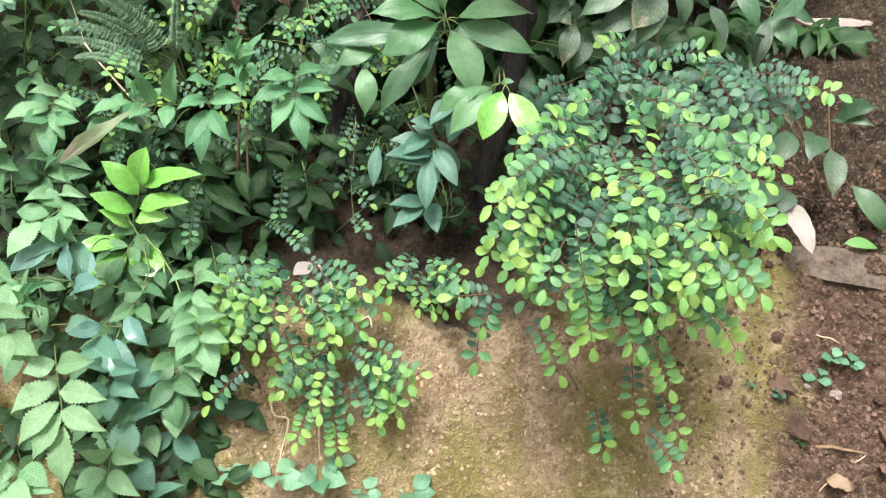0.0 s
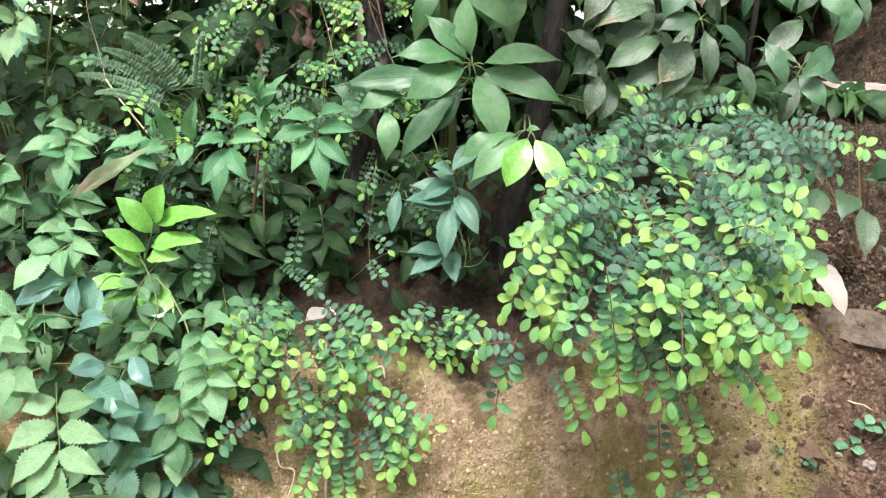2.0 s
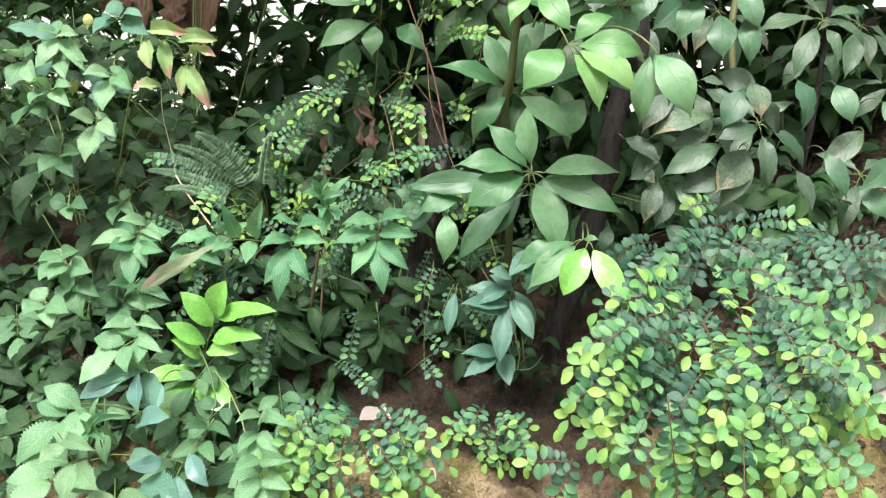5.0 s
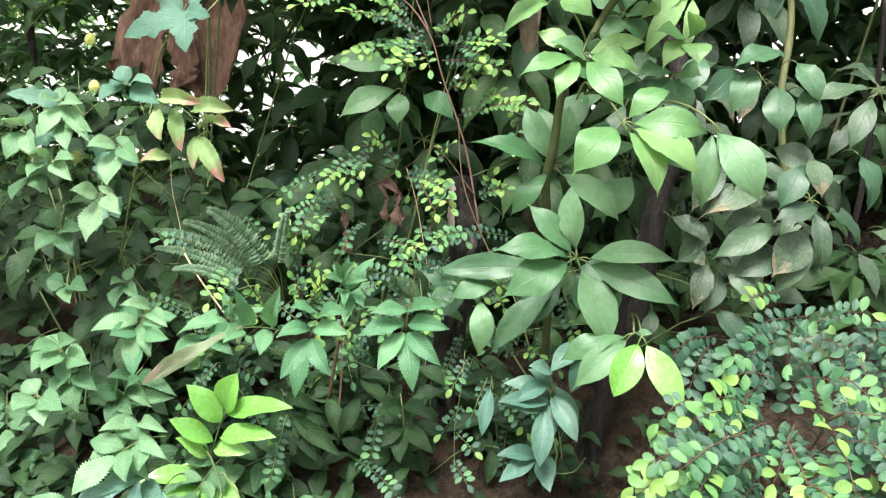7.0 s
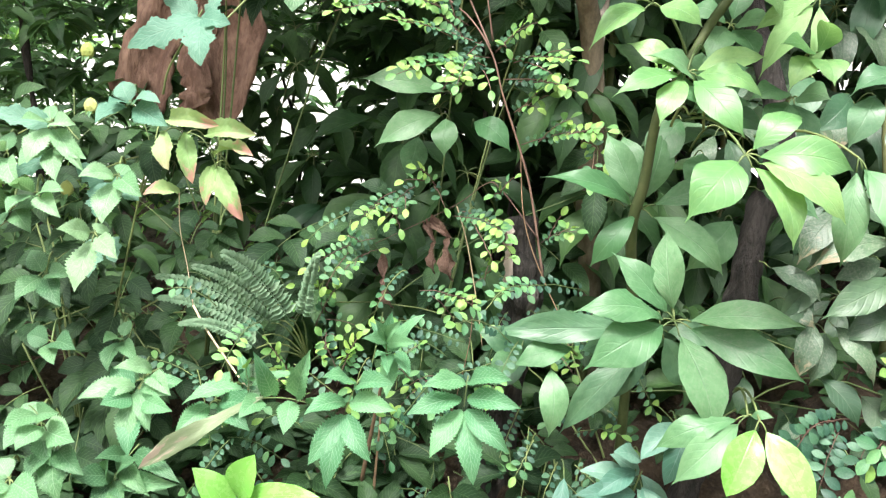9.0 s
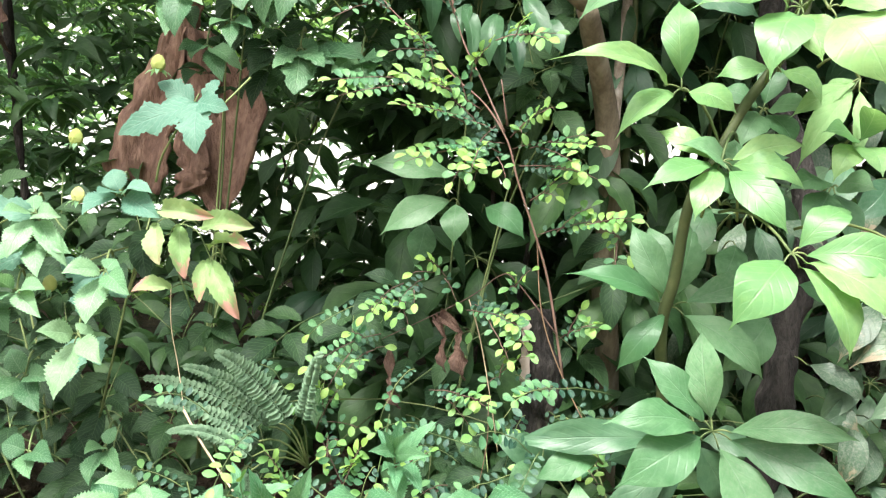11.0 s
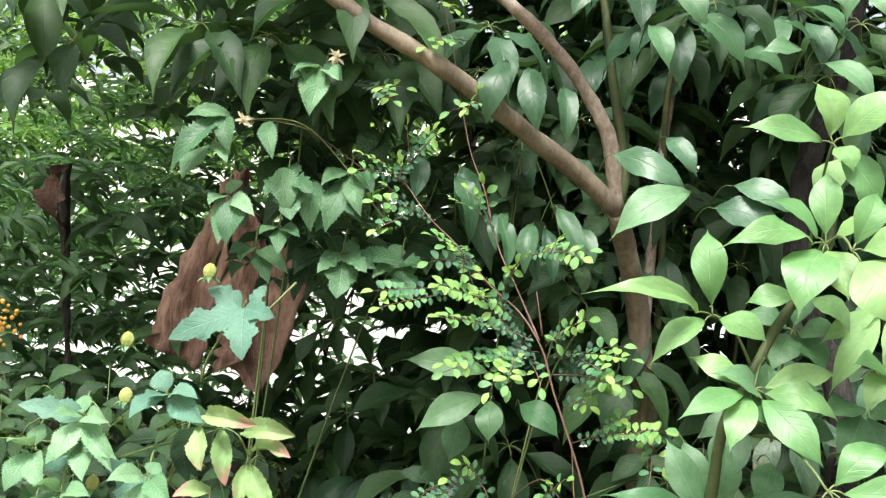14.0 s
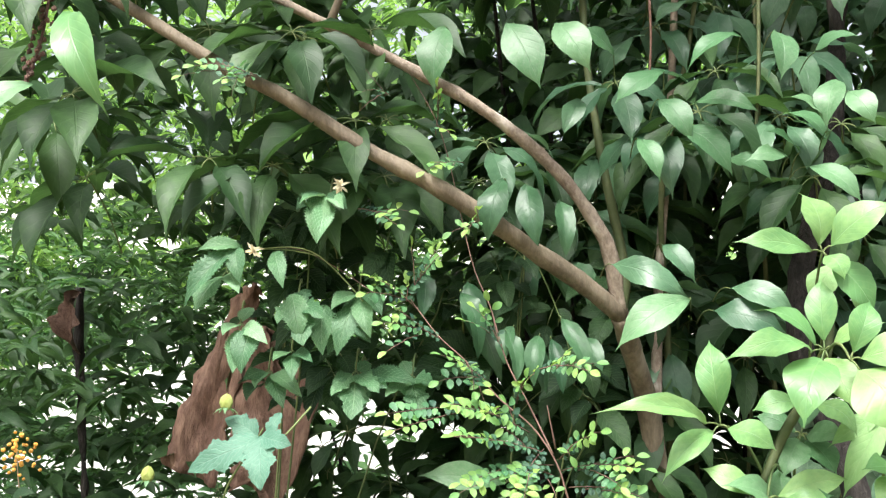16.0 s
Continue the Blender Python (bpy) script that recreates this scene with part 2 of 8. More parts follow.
M_REDDENED = leaf_material("reddened_leaf", (0.185, 0.315, 0.120), (0.310, 0.425, 0.185), (0.40, 0.46, 0.24), 0.5, 9.0, 0.5, 0.0, 0.35, (0.46, 0.235, 0.200), 0.4, 0.0)
M_WEED_PALE = leaf_material("pale_weed_leaf", (0.120, 0.240, 0.070), (0.235, 0.385, 0.135), (0.30, 0.45, 0.18), 0.46, 10.0, 0.75, 0.0, 0.3, None, 0.35)
M_PALE_UNDER = leaf_material("pale_leaf_underside", (0.150, 0.295, 0.100), (0.255, 0.425, 0.175), (0.36, 0.50, 0.26), 0.5, 8.0, 0.4, 0.0, 0.3, None, 0.3)
M_OVATE_GLOSS = leaf_material("glossy_grey_green_leaf", (0.082, 0.195, 0.100), (0.172, 0.320, 0.172), (0.26, 0.40, 0.24), 0.22, 9.0, 0.5, 0.08, 0.25, None, 0.6)
M_PALE_STRAP = leaf_material("fading_strap_leaf", (0.150, 0.200, 0.110), (0.250, 0.290, 0.180), (0.30, 0.34, 0.22), 0.5, 12.0, 0.4, 0.1, 0.2, (0.34, 0.27, 0.22), 0.3, 0.0)
M_DEAD = leaf_material("dry_leaf", (0.15, 0.10, 0.06), (0.28, 0.20, 0.13), (0.22, 0.15, 0.09), 0.7, 8.0, 0.4, 0.3, 0.12)
M_PALE_DEAD = leaf_material("bleached_dry_leaf", (0.22, 0.19, 0.17), (0.31, 0.28, 0.25), (0.35, 0.31, 0.28), 0.6, 8.0, 0.4, 0.0, 0.1)
M_BROWN_SHEET = bark_material("dry_sheath", (0.105, 0.058, 0.042), (0.270, 0.170, 0.125), 16.0, (0.17, 0.108, 0.078), 0.35, 0.8, 0.012)
# far leaves in two colours: sunlight painted into one, shade into the other
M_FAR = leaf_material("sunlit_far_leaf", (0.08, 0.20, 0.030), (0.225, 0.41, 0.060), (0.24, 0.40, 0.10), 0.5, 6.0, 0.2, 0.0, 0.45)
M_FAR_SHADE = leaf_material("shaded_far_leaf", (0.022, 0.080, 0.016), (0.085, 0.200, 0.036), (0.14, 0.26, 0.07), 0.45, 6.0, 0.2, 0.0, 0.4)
M_STEM = plain_material("green_stem", (0.075, 0.115, 0.040), (0.15, 0.19, 0.07), 40.0, 0.55)
M_LIMB_GREEN = plain_material("green_limb", (0.055, 0.075, 0.028), (0.120, 0.130, 0.055), 30.0, 0.6)
M_STEM_RED = plain_material("reddish_twig", (0.065, 0.036, 0.026), (0.145, 0.080, 0.058), 60.0, 0.7)
M_VINE = plain_material("reddish_vine", (0.085, 0.050, 0.040), (0.185, 0.115, 0.090), 60.0, 0.7)
M_STEM_PALE = plain_material("pale_dry_stem", (0.32, 0.25, 0.16), (0.52, 0.43, 0.30), 60.0, 0.75)
M_STEM_BROWN = plain_material("brown_twig", (0.085, 0.055, 0.032), (0.19, 0.125, 0.075), 60.0, 0.8)
M_BARK_DARK = bark_material("rough_dark_bark", (0.008, 0.007, 0.006), (0.046, 0.040, 0.036), 42.0, (0.115, 0.100, 0.090), 0.2, 0.9, 0.02)
M_BARK_PALE = bark_material("smooth_brown_bark", (0.105, 0.084, 0.058), (0.215, 0.178, 0.128), 26.0, (0.28, 0.245, 0.19), 0.35, 0.7, 0.003)
M_BARK_SPOT = bark_material("blotched_bark", (0.15, 0.115, 0.088), (0.33, 0.275, 0.22), 34.0, (0.50, 0.45, 0.39), 0.6, 0.75, 0.004)
M_SOIL = soil_material("clay_soil")
M_CLOD = plain_material("crumbly_soil", (0.060, 0.036, 0.025), (0.165, 0.102, 0.072), 45.0, 0.95, 0.008)
M_CLAY = plain_material("clay_lump", (0.19, 0.135, 0.080), (0.36, 0.265, 0.160), 40.0, 0.95, 0.006)
M_WOOD = bark_material("weathered_plank", (0.045, 0.034, 0.026), (0.135, 0.105, 0.080), 30.0, None, 1.0, 0.85, 0.003)
M_STONE = plain_material("pale_stone", (0.22, 0.18, 0.16), (0.38, 0.32, 0.29), 25.0, 0.85, 0.003)
M_BERRY = plain_material("green_fruit", (0.24, 0.30, 0.07), (0.38, 0.40, 0.14), 90.0, 0.5)
M_FLOWER = plain_material("faded_flower", (0.62, 0.56, 0.36), (0.78, 0.73, 0.55), 120.0, 0.8, 0.001, 0.25)
M_ORANGE = plain_material("orange_berry", (0.52, 0.25, 0.04), (0.66, 0.38, 0.08), 90.0, 0.45)


# ---- shapes ----
OUTLINES = {
    "elliptic": lambda v: math.sin(math.pi * v ** 0.95) ** 0.85,
    "round": lambda v: max(0.0, 1 - abs(2 * v - 1) ** 2.3) ** 0.5,
    "small": lambda v: math.sin(math.pi * v ** 1.10) ** 0.66,
    "ovate": lambda v: math.sin(math.pi * v ** 0.86) ** 1.05,
    "lobed": lambda v: math.sin(math.pi * v ** 0.74) ** 0.8 * (1 - 0.36 * max(0.0, 1 - abs(v - 0.42) / 0.13) - 0.30 * max(0.0, 1 - abs(v - 0.68) / 0.10)),
    "toothed": lambda v: math.sin(math.pi * v ** 0.84) ** 0.92,
    "lance": lambda v: math.sin(math.pi * v ** 0.85) ** 1.25,
    "pointed": lambda v: max(math.sin(math.pi * min(1.0, v / 0.93) ** 1.06) ** 0.92, 0.17 * min(1.0, (1 - v) / 0.18) if v > 0.7 else 0.0),
    "strap": lambda v: min(1.0, v * 7) * min(1.0, (1 - v) * 4) ** 0.7,
}


def leaf_shape(outline, rows=9, arch=0.15, fold=0.18, wave=0.0, teeth=0.0, bend=0.0, twist=0.0, cols=1):
    """Points, quads and leaf coordinates of a leaf one long and one wide, from its base at the origin to its tip at y = 1."""
    pts, uvs, quads = [], [], []
    width = OUTLINES[outline]
    across = [i / cols for i in range(-cols, cols + 1)]
    for i in range(rows + 1):
        v = i / rows if outline != "round" else 0.5 - 0.5 * math.cos(math.pi * i / rows)
        half = 0.5 * width(min(max(v, 0.0), 1.0)) + 0.004
        if teeth and 0 < i < rows:
            half *= 1 + (teeth if i % 2 else -teeth)
        for k, u in enumerate(across):
            x = half * u
            z = arch * 4 * v * (1 - v) * 0.5 + fold * abs(x) + wave * (math.sin(v * 11 + u * 1.3) * abs(u) * 0.5 + 0.22 * math.sin(v * 29 + u * 6.0) * abs(u)) + twist * x * (v - 0.4)
            if cols > 1:
                z -= 0.10 * (abs(u) ** 2) * half
            slip = (0.02 if teeth and i % 2 == 0 else 0.0) * abs(u)
            pts.append((x + bend * v * (1 - v) * 4 * 0.25, v + slip * teeth * 6, z))
            uvs.append((0.5 + 0.5 * u, v))
    n = len(across)
    for i in range(rows):
        for k in range(n - 1):
            a = i * n + k
            quads.append((a, a + 1, a + n + 1, a + n))
    return np.array(pts), np.array(quads), np.array(uvs)


def tube_shape(points, radii, sides=6):
    """A tapered tube along points, closed at its ends."""
    points = [Vector(p) for p in points]
    pts, quads, uvs = [], [], []
    side = Vector((0.31, 0.77, 0.55))
    for i, p in enumerate(points):
        d = (points[min(i + 1, len(points) - 1)] - points[max(i - 1, 0)]).normalized()
        side = (side - d * side.dot(d)).normalized()
        up = d.cross(side)
        for k in range(sides):
            a = 2 * math.pi * k / sides
            pts.append(p + (side * math.cos(a) + up * math.sin(a)) * radii[i])
            uvs.append((k / sides, i / len(points)))
    for i in range(len(points) - 1):
        for k in range(sides):
            a, b = i * sides + k, i * sides + (k + 1) % sides
            quads.append((a, b, b + sides, a + sides))
    for ring, turn in ((0, -1), (len(points) - 1, 1)):
        for k in range(1, sides - 1, 2):
            face = [ring * sides + j % sides for j in (0, k, k + 1, k + 2)]
            quads.append(tuple(face if turn > 0 else face[::-1]))
    return np.array([tuple(p) for p in pts]), np.array([q for q in quads if len(set(q)) == 4]), np.array(uvs)


def curve_points(a, b, sag=0.0, n=6, jitter=0.0, rng=random, side=(0, 0, -1)):
    a, b, side = Vector(a), Vector(b), Vector(side)
    out = []
    for i in range(n + 1):
        v = i / n
        p = a.lerp(b, v) + side * sag * 4 * v * (1 - v)
        if jitter and 0 < i < n:
            p += Vector((rng.uniform(-1, 1), rng.uniform(-1, 1), rng.uniform(-1, 1))) * jitter
        out.append(p)
    return out


def spline(points, per=5):
    """A smooth line through the given points."""
    p = [Vector(q) for q in points]
    p = [p[0] * 2 - p[1], *p, p[-1] * 2 - p[-2]]
    out = []
    for i in range(1, len(p) - 2):
        for k in range(per):
            t = k / per
            out.append(0.5 * (2 * p[i] + (p[i + 1] - p[i - 1]) * t + (2 * p[i - 1] - 5 * p[i] + 4 * p[i + 1] - p[i + 2]) * t * t
                              + (3 * p[i] - p[i - 1] - 3 * p[i + 1] + p[i + 2]) * t ** 3))
    return [*out, p[-2]]


def mesh_of(name, shapes, mat, smooth=True):
    """One mesh from shapes (points, quads, leaf coordinates)."""
    pts = np.concatenate([s[0] for s in shapes])
    offsets = np.cumsum([0] + [len(s[0]) for s in shapes])
    quads = np.concatenate([s[1] + o for s, o in zip(shapes, offsets)])
    uvs = np.concatenate([s[2] for s in shapes])
    me = bpy.data.meshes.new(name)
    me.from_pydata(pts.tolist(), [], quads.tolist())
    me.uv_layers.new(name="leaf").data.foreach_set("uv", uvs[quads.ravel()].ravel())
    me.materials.append(mat)
    if smooth:
        me.polygons.foreach_set("use_smooth", np.ones(len(quads), dtype=bool))
    me.update()
    return me


def moved(shape, m):
    a = np.array(m)
    return shape[0] @ a[:3, :3].T + a[:3, 3], shape[1], shape[2]


def leaf_pose(base, tip, width, face=(0, -0.45, 0.9), roll=0.0):
    """The pose that lays a one-by-one leaf from base to tip, its upper side towards face."""
    base, y = Vector(base), Vector(tip) - Vector(base)
    length = y.length
    y = y.normalized()
    z = Vector(face) - y * Vector(face).dot(y)
    if z.length < 1e-3:
        z = Vector((0.3, -0.8, 0.4)) - y * Vector((0.3, -0.8, 0.4)).dot(y)
    z.normalize()
    if roll:
        z.rotate(Matrix.Rotation(radians(roll), 3, y))
    x = y.cross(z)
    m = Matrix.Identity(4)
    for i in range(3):
        m[i][0], m[i][1], m[i][2], m[i][3] = x[i] * width, y[i] * length, z[i] * length, base[i]
    return m


# leaf meshes, four of a kind, shared by all leaves of that kind
def kinds(name, mat, outline, **more):
    made = []
    for i in range(4):
        r = random.Random(i * 7 + 3)
        opt = dict(more)
        opt["arch"] = opt.get("arch", 0.15) * (0.4 + 1.1 * r.random())
        opt["wave"] = opt.get("wave", 0.0) * (0.5 + r.random())
        opt["bend"] = r.uniform(-0.25, 0.25)
        opt["twist"] = r.uniform(-0.35, 0.35)
        opt["fold"] = opt.get("fold", 0.18) * (0.5 + r.random())
        shape = leaf_shape(outline, **opt)
        made.append((shape, mesh_of(name, [shape], mat)))
    return made


K = {
    "shrub": kinds("shrub_leaf", M_SHRUB, "small", rows=6, arch=0.12, fold=0.12),
    "shrub_young": kinds("young_shrub_leaf", M_SHRUB_YOUNG, "small", rows=6, arch=0.12, fold=0.15),
    "shrub_mid": kinds("green_shrub_leaf", M_SHRUB_MID, "small", rows=6, arch=0.12, fold=0.15),
    "scheff": kinds("umbrella_leaflet", M_SCHEFF, "pointed", rows=14, arch=0.36, fold=0.14, wave=0.035, cols=2),
    "scheff_young": kinds("young_umbrella_leaflet", M_SCHEFF_YOUNG, "pointed", rows=14, arch=0.42, fold=0.14, wave=0.035, cols=2),
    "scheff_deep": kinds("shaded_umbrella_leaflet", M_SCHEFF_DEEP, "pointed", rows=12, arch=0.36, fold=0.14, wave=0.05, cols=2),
    "scheff_pale": kinds("pale_umbrella_leaflet", M_PALE_UNDER, "pointed", rows=12, arch=0.30, fold=0.14, wave=0.04, cols=2),
    "ovate_gloss": kinds("glossy_weed_leaf", M_OVATE_GLOSS, "elliptic", rows=12, arch=0.26, fold=0.2, wave=0.05, cols=2),
    "dusty": kinds("dusty_umbrella_leaflet", M_DUSTY, "pointed", rows=12, arch=0.34, fold=0.14, wave=0.045, cols=2),
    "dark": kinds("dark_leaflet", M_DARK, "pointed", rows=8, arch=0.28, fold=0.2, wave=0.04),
    "dark_gloss": kinds("dark_glossy_leaflet", M_DARK_GLOSS, "elliptic", rows=12, arch=0.36, fold=0.2, wave=0.05, cols=2),
    "serrate": kinds("toothed_leaflet", M_SERRATE, "toothed", rows=34, arch=0.24, fold=0.2, wave=0.03, teeth=0.11, cols=2),
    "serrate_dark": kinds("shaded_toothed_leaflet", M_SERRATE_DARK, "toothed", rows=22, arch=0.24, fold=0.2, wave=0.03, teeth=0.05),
    "serrate_mid": kinds("bramble_leaflet", M_SERRATE_MID, "toothed", rows=34, arch=0.24, fold=0.2, wave=0.03, teeth=0.11, cols=2),
    "weed_pale": kinds("pale_weed_leaflet", M_WEED_PALE, "ovate", rows=30, arch=0.18, fold=0.22, wave=0.05, teeth=0.10, cols=2),
    "serrate_green": kinds("green_toothed_leaflet", M_SERRATE_GREEN, "toothed", rows=34, arch=0.24, fold=0.2, wave=0.03, teeth=0.11, cols=2),
    "lobed": kinds("lobed_leaf", M_LOBED, "lobed", rows=30, arch=0.16, fold=0.16, wave=0.04, teeth=0.06, cols=2),
    "lobed_mid": kinds("dull_lobed_leaf", M_SERRATE_MID, "lobed", rows=30, arch=0.16, fold=0.16, wave=0.05, teeth=0.06, cols=2),
    "serrate_pale": kinds("blue_green_bramble_leaflet", M_LOBED, "toothed", rows=34, arch=0.24, fold=0.2, wave=0.03, teeth=0.11, cols=2),
    "ovate": kinds("ovate_leaf", M_OVATE, "ovate", rows=9, arch=0.22, fold=0.16, wave=0.05, cols=2),
    "bright": kinds("lime_leaflet", M_BRIGHT, "elliptic", rows=10, arch=0.18, fold=0.2, wave=0.03, cols=2),
    "blue": kinds("blue_green_leaflet", M_BLUE, "elliptic", rows=10, arch=0.22, fold=0.22, wave=0.04, cols=2),
    "frond": kinds("fern_pinna", M_FERN, "lance", rows=4, arch=0.2, fold=0.2),
    "strap": kinds("pale_strap_leaf", M_PALE_STRAP, "strap", rows=14, arch=0.10, fold=0.2, wave=0.03, cols=2),
    "reddened": kinds("reddened_leaflet", M_REDDENED, "small", rows=22, arch=0.3, fold=0.3, wave=0.08, teeth=0.05, cols=2),
    "dead": kinds("dry_leaf", M_DEAD, "elliptic", rows=10, arch=0.4, fold=0.4, wave=0.15, cols=2),
    "pale_dead": kinds("bleached_leaf", M_PALE_DEAD, "elliptic", rows=10, arch=0.15, fold=0.25, wave=0.06, cols=2),
    "brown": kinds("brown_dry_leaf", M_BROWN_SHEET, "elliptic", rows=24, arch=0.3, fold=0.5, wave=0.2, cols=4),
    "far": kinds("far_leaf", M_FAR, "lance", rows=4, arch=0.2, fold=0.15),
}
PICK = random.Random(11)


def part(name, data, parent, label="", m=None):
    ob = new(name, data)
    ob.parent = parent
    if m is not None:
        ob.matrix_basis = m
    if label:
        ob["label"] = label
    return ob


def thing(name, place, label, category, group="", kind=""):
    ob = new(name)
    ob.empty_display_size = 0.05
    ob.location = place
    return tagged(ob, label, category, group, kind)


def leaf(parent, kind, base, tip, width, face=(0, -0.45, 0.9), roll=0.0, name="leaf", origin=None):
    """A leaf of a plant as a part of its own. Places are in the world; the plant's Empty stands at origin."""
    at = Vector(origin if origin is not None else (parent.parent.location if parent.parent else parent.location))
    shape, data = PICK.choice(K[kind])
    return part(name, data, parent, "", leaf_pose(Vector(base) - at, Vector(tip) - at, width, face, roll))


def stems(parent, lines, mat, name="stem", sides=6, origin=None, label=""):
    """Stems as one part: lines of (points, thickness at the start, thickness at the end)."""
    at = Vector(origin if origin is not None else parent.location)
    shapes = []
    for points, r0, r1 in lines:
        n = len(points)
        radii = [r0 + (r1 - r0) * i / max(1, n - 1) for i in range(n)]
        shapes.append(tube_shape([Vector(p) - at for p in points], radii, sides))
    return part(name, mesh_of(name, shapes, mat), parent, label)


# ---- the ground: a clay bank, a crumbled slope to the east, and the level beyond ----
def smooth(v, lo, hi):
    v = min(max((v - lo) / (hi - lo), 0.0), 1.0)
    return v * v * (3 - 2 * v)


def ground_height(x, y):
    foot = 0.04 + 0.10 * smooth(x, 0.3, 1.0)
    steep = 1.55 - 0.75 * smooth(x, 0.45, 0.95)
    crest = 1.60 + 0.05 * math.sin(x * 3.1) + 0.04 * math.sin(x * 7.7 + 1)
    top = 0.55 + 0.10 * smooth(x, 0.15, 0.6)
    face = top - (crest - y) * steep
    roof = top + (y - crest) * 0.38
    z = min(face, roof) if y < crest + 0.6 else roof
    z = top + (crest + 0.6 - crest) * 0.38 + min(y - crest - 0.6, 1.5) * 0.05 if y > crest + 0.6 else z
    z = max(z, foot) if y < crest else z
    z += 0.62 * smooth(x, 0.55, 1.9) * smooth(y, 1.55, 2.9) * (1 - smooth(y, 5.0, 12.0))
    z -= 3.0 * smooth(y, 5.0, 11.0)
    near = smooth(y, 0.9, 1.3) * (1 - smooth(y, 2.6, 4.0)) * (1 - smooth(abs(x), 2.0, 3.0))
    if near > 0:
        p = Vector((x, y, z))
        rough = 0.8 + 0.7 * smooth(x, 0.5, 0.7)
        z += near * (0.055 * noise.noise(p * 3.1) + 0.034 * noise.noise(p * 9.0) + rough * (0.042 * abs(noise.noise(p * 13.0)) + 0.024 * noise.noise(p * 25.0) + 0.012 * abs(noise.noise(p * 31.0)) + 0.012 * noise.noise(p * 58.0) - 0.05 * max(0.0, noise.noise(p * 36.0) - 0.32)))
        if 1.2 < y < crest:
            gully = noise.noise(Vector((x * 6.5, y * 1.2, 4.0)))
            z -= near * 0.085 * max(0.0, gully)
            z += near * 0.03 * abs(noise.noise(Vector((x * 4.3, y * 9.0, 9.0))))
    return z


def spread(lo, hi, step, far, growth=1.35):
    inside = list(np.arange(lo, hi, step))
    left, right, s = [], [], step
    a, b = lo, hi
    while a > -far or b < far:
        s *= growth
        a, b = a - s, b + s
        left.append(max(a, -far))
        right.append(min(b, far))
    return sorted(set(left)) + inside + sorted(set(right))


xs, ys = spread(-1.2, 1.4, 0.0065, 400.0), spread(1.15, 2.0, 0.0065, 400.0)
gp = [(x, y, ground_height(x, y)) for y in ys for x in xs]
nx = len(xs)
gq = [(j * nx + i, j * nx + i + 1, (j + 1) * nx + i + 1, (j + 1) * nx + i) for j in range(len(ys) - 1) for i in range(nx - 1)]
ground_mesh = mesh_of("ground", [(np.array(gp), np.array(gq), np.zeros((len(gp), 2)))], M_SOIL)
ground = tagged(new("ground", ground_mesh), "ochre clay bank with moss, brown crumbled soil beside it", "ground", kind="structure")


def lump_shape(size, seed, squash=0.75, rough=1.0):
    bm = bmesh.new()
    bmesh.ops.create_icosphere(bm, subdivisions=2, radius=1.0)
    for v in bm.verts:
        k = 1 + rough * 0.55 * noise.noise(v.co * 1.3 + Vector((seed * 3.7, 0, 0))) + rough * 0.38 * noise.noise(v.co * 3.3 + Vector((0, seed * 2.1, 0)))
        v.co = Vector((v.co.x, v.co.y * 0.85, v.co.z * squash)) * k * size
    return bm


def lump_mesh(name, seed, mat, squash=0.75, rough=1.0):
    bm = lump_shape(1.0, seed, squash, rough)
    me = bpy.data.meshes.new(name)
    bm.to_mesh(me)
    bm.free()
    me.materials.append(mat)
    return me


# ---- kinds of plants ----
def along_line(points, v):
    f = v * (len(points) - 1)
    i = min(int(f), len(points) - 2)
    return points[i].lerp(points[i + 1], f - i), (points[i + 1] - points[i]).normalized()


def spray(base, tip, sag, n, size, rng, face=(0, -0.5, 0.85), fresh=(0.54, 1.02)):
    """A twig with two ranks of small round leaves that grow towards its tip: its line, and rows of (freshness, pose)."""
    line = curve_points(base, tip, -sag, 7, 0.0012, rng)
    flat = Vector(face) + Vector((rng.uniform(-1, 1) * 0.38, rng.uniform(-1, 0.4) * 0.3, rng.uniform(-0.35, 0.3)))
    turning = rng.uniform(*fresh)
    rows = []
    pairs = max(2, n // 2)
    for i in range(2 * pairs):
        v = 0.08 + 0.88 * (i // 2 + (0.22 if i % 2 else 0.0)) / pairs
        p, d = along_line(line, min(v, 0.98))
        f = flat + Vector((rng.uniform(-1, 1), rng.uniform(-1, 1), rng.uniform(-1, 1))) * 0.17
        f = (f - d * f.dot(d)).normalized()
        side = d.cross(f).normalized() * (1 if i % 2 else -1)
        if rng.random() < 0.07:
            continue
        way = (side + d * (rng.uniform(0.0, 0.25) + 0.30 * v ** 3) + f * rng.uniform(-0.2, 0.12)).normalized()
        big = size * rng.uniform(0.88, 1.12) * (0.60 + 0.66 * v)
        rows.append((max(0, min(2, int((v - turning) / 0.30 + 2 + rng.uniform(-0.3, 0.3)))), leaf_pose(p + way * 0.0015, p + way * (big + 0.0015), big * rng.uniform(0.53, 0.63), f + Vector((0, -0.1, 0.1)))))
    p, d = along_line(line, 1.0)
    rows.append((2 if turning < 1.0 else 1, leaf_pose(p, p + (d + Vector((0, 0, -0.1))).normalized() * size * 1.2, size * 0.68, flat)))
    return line, rows


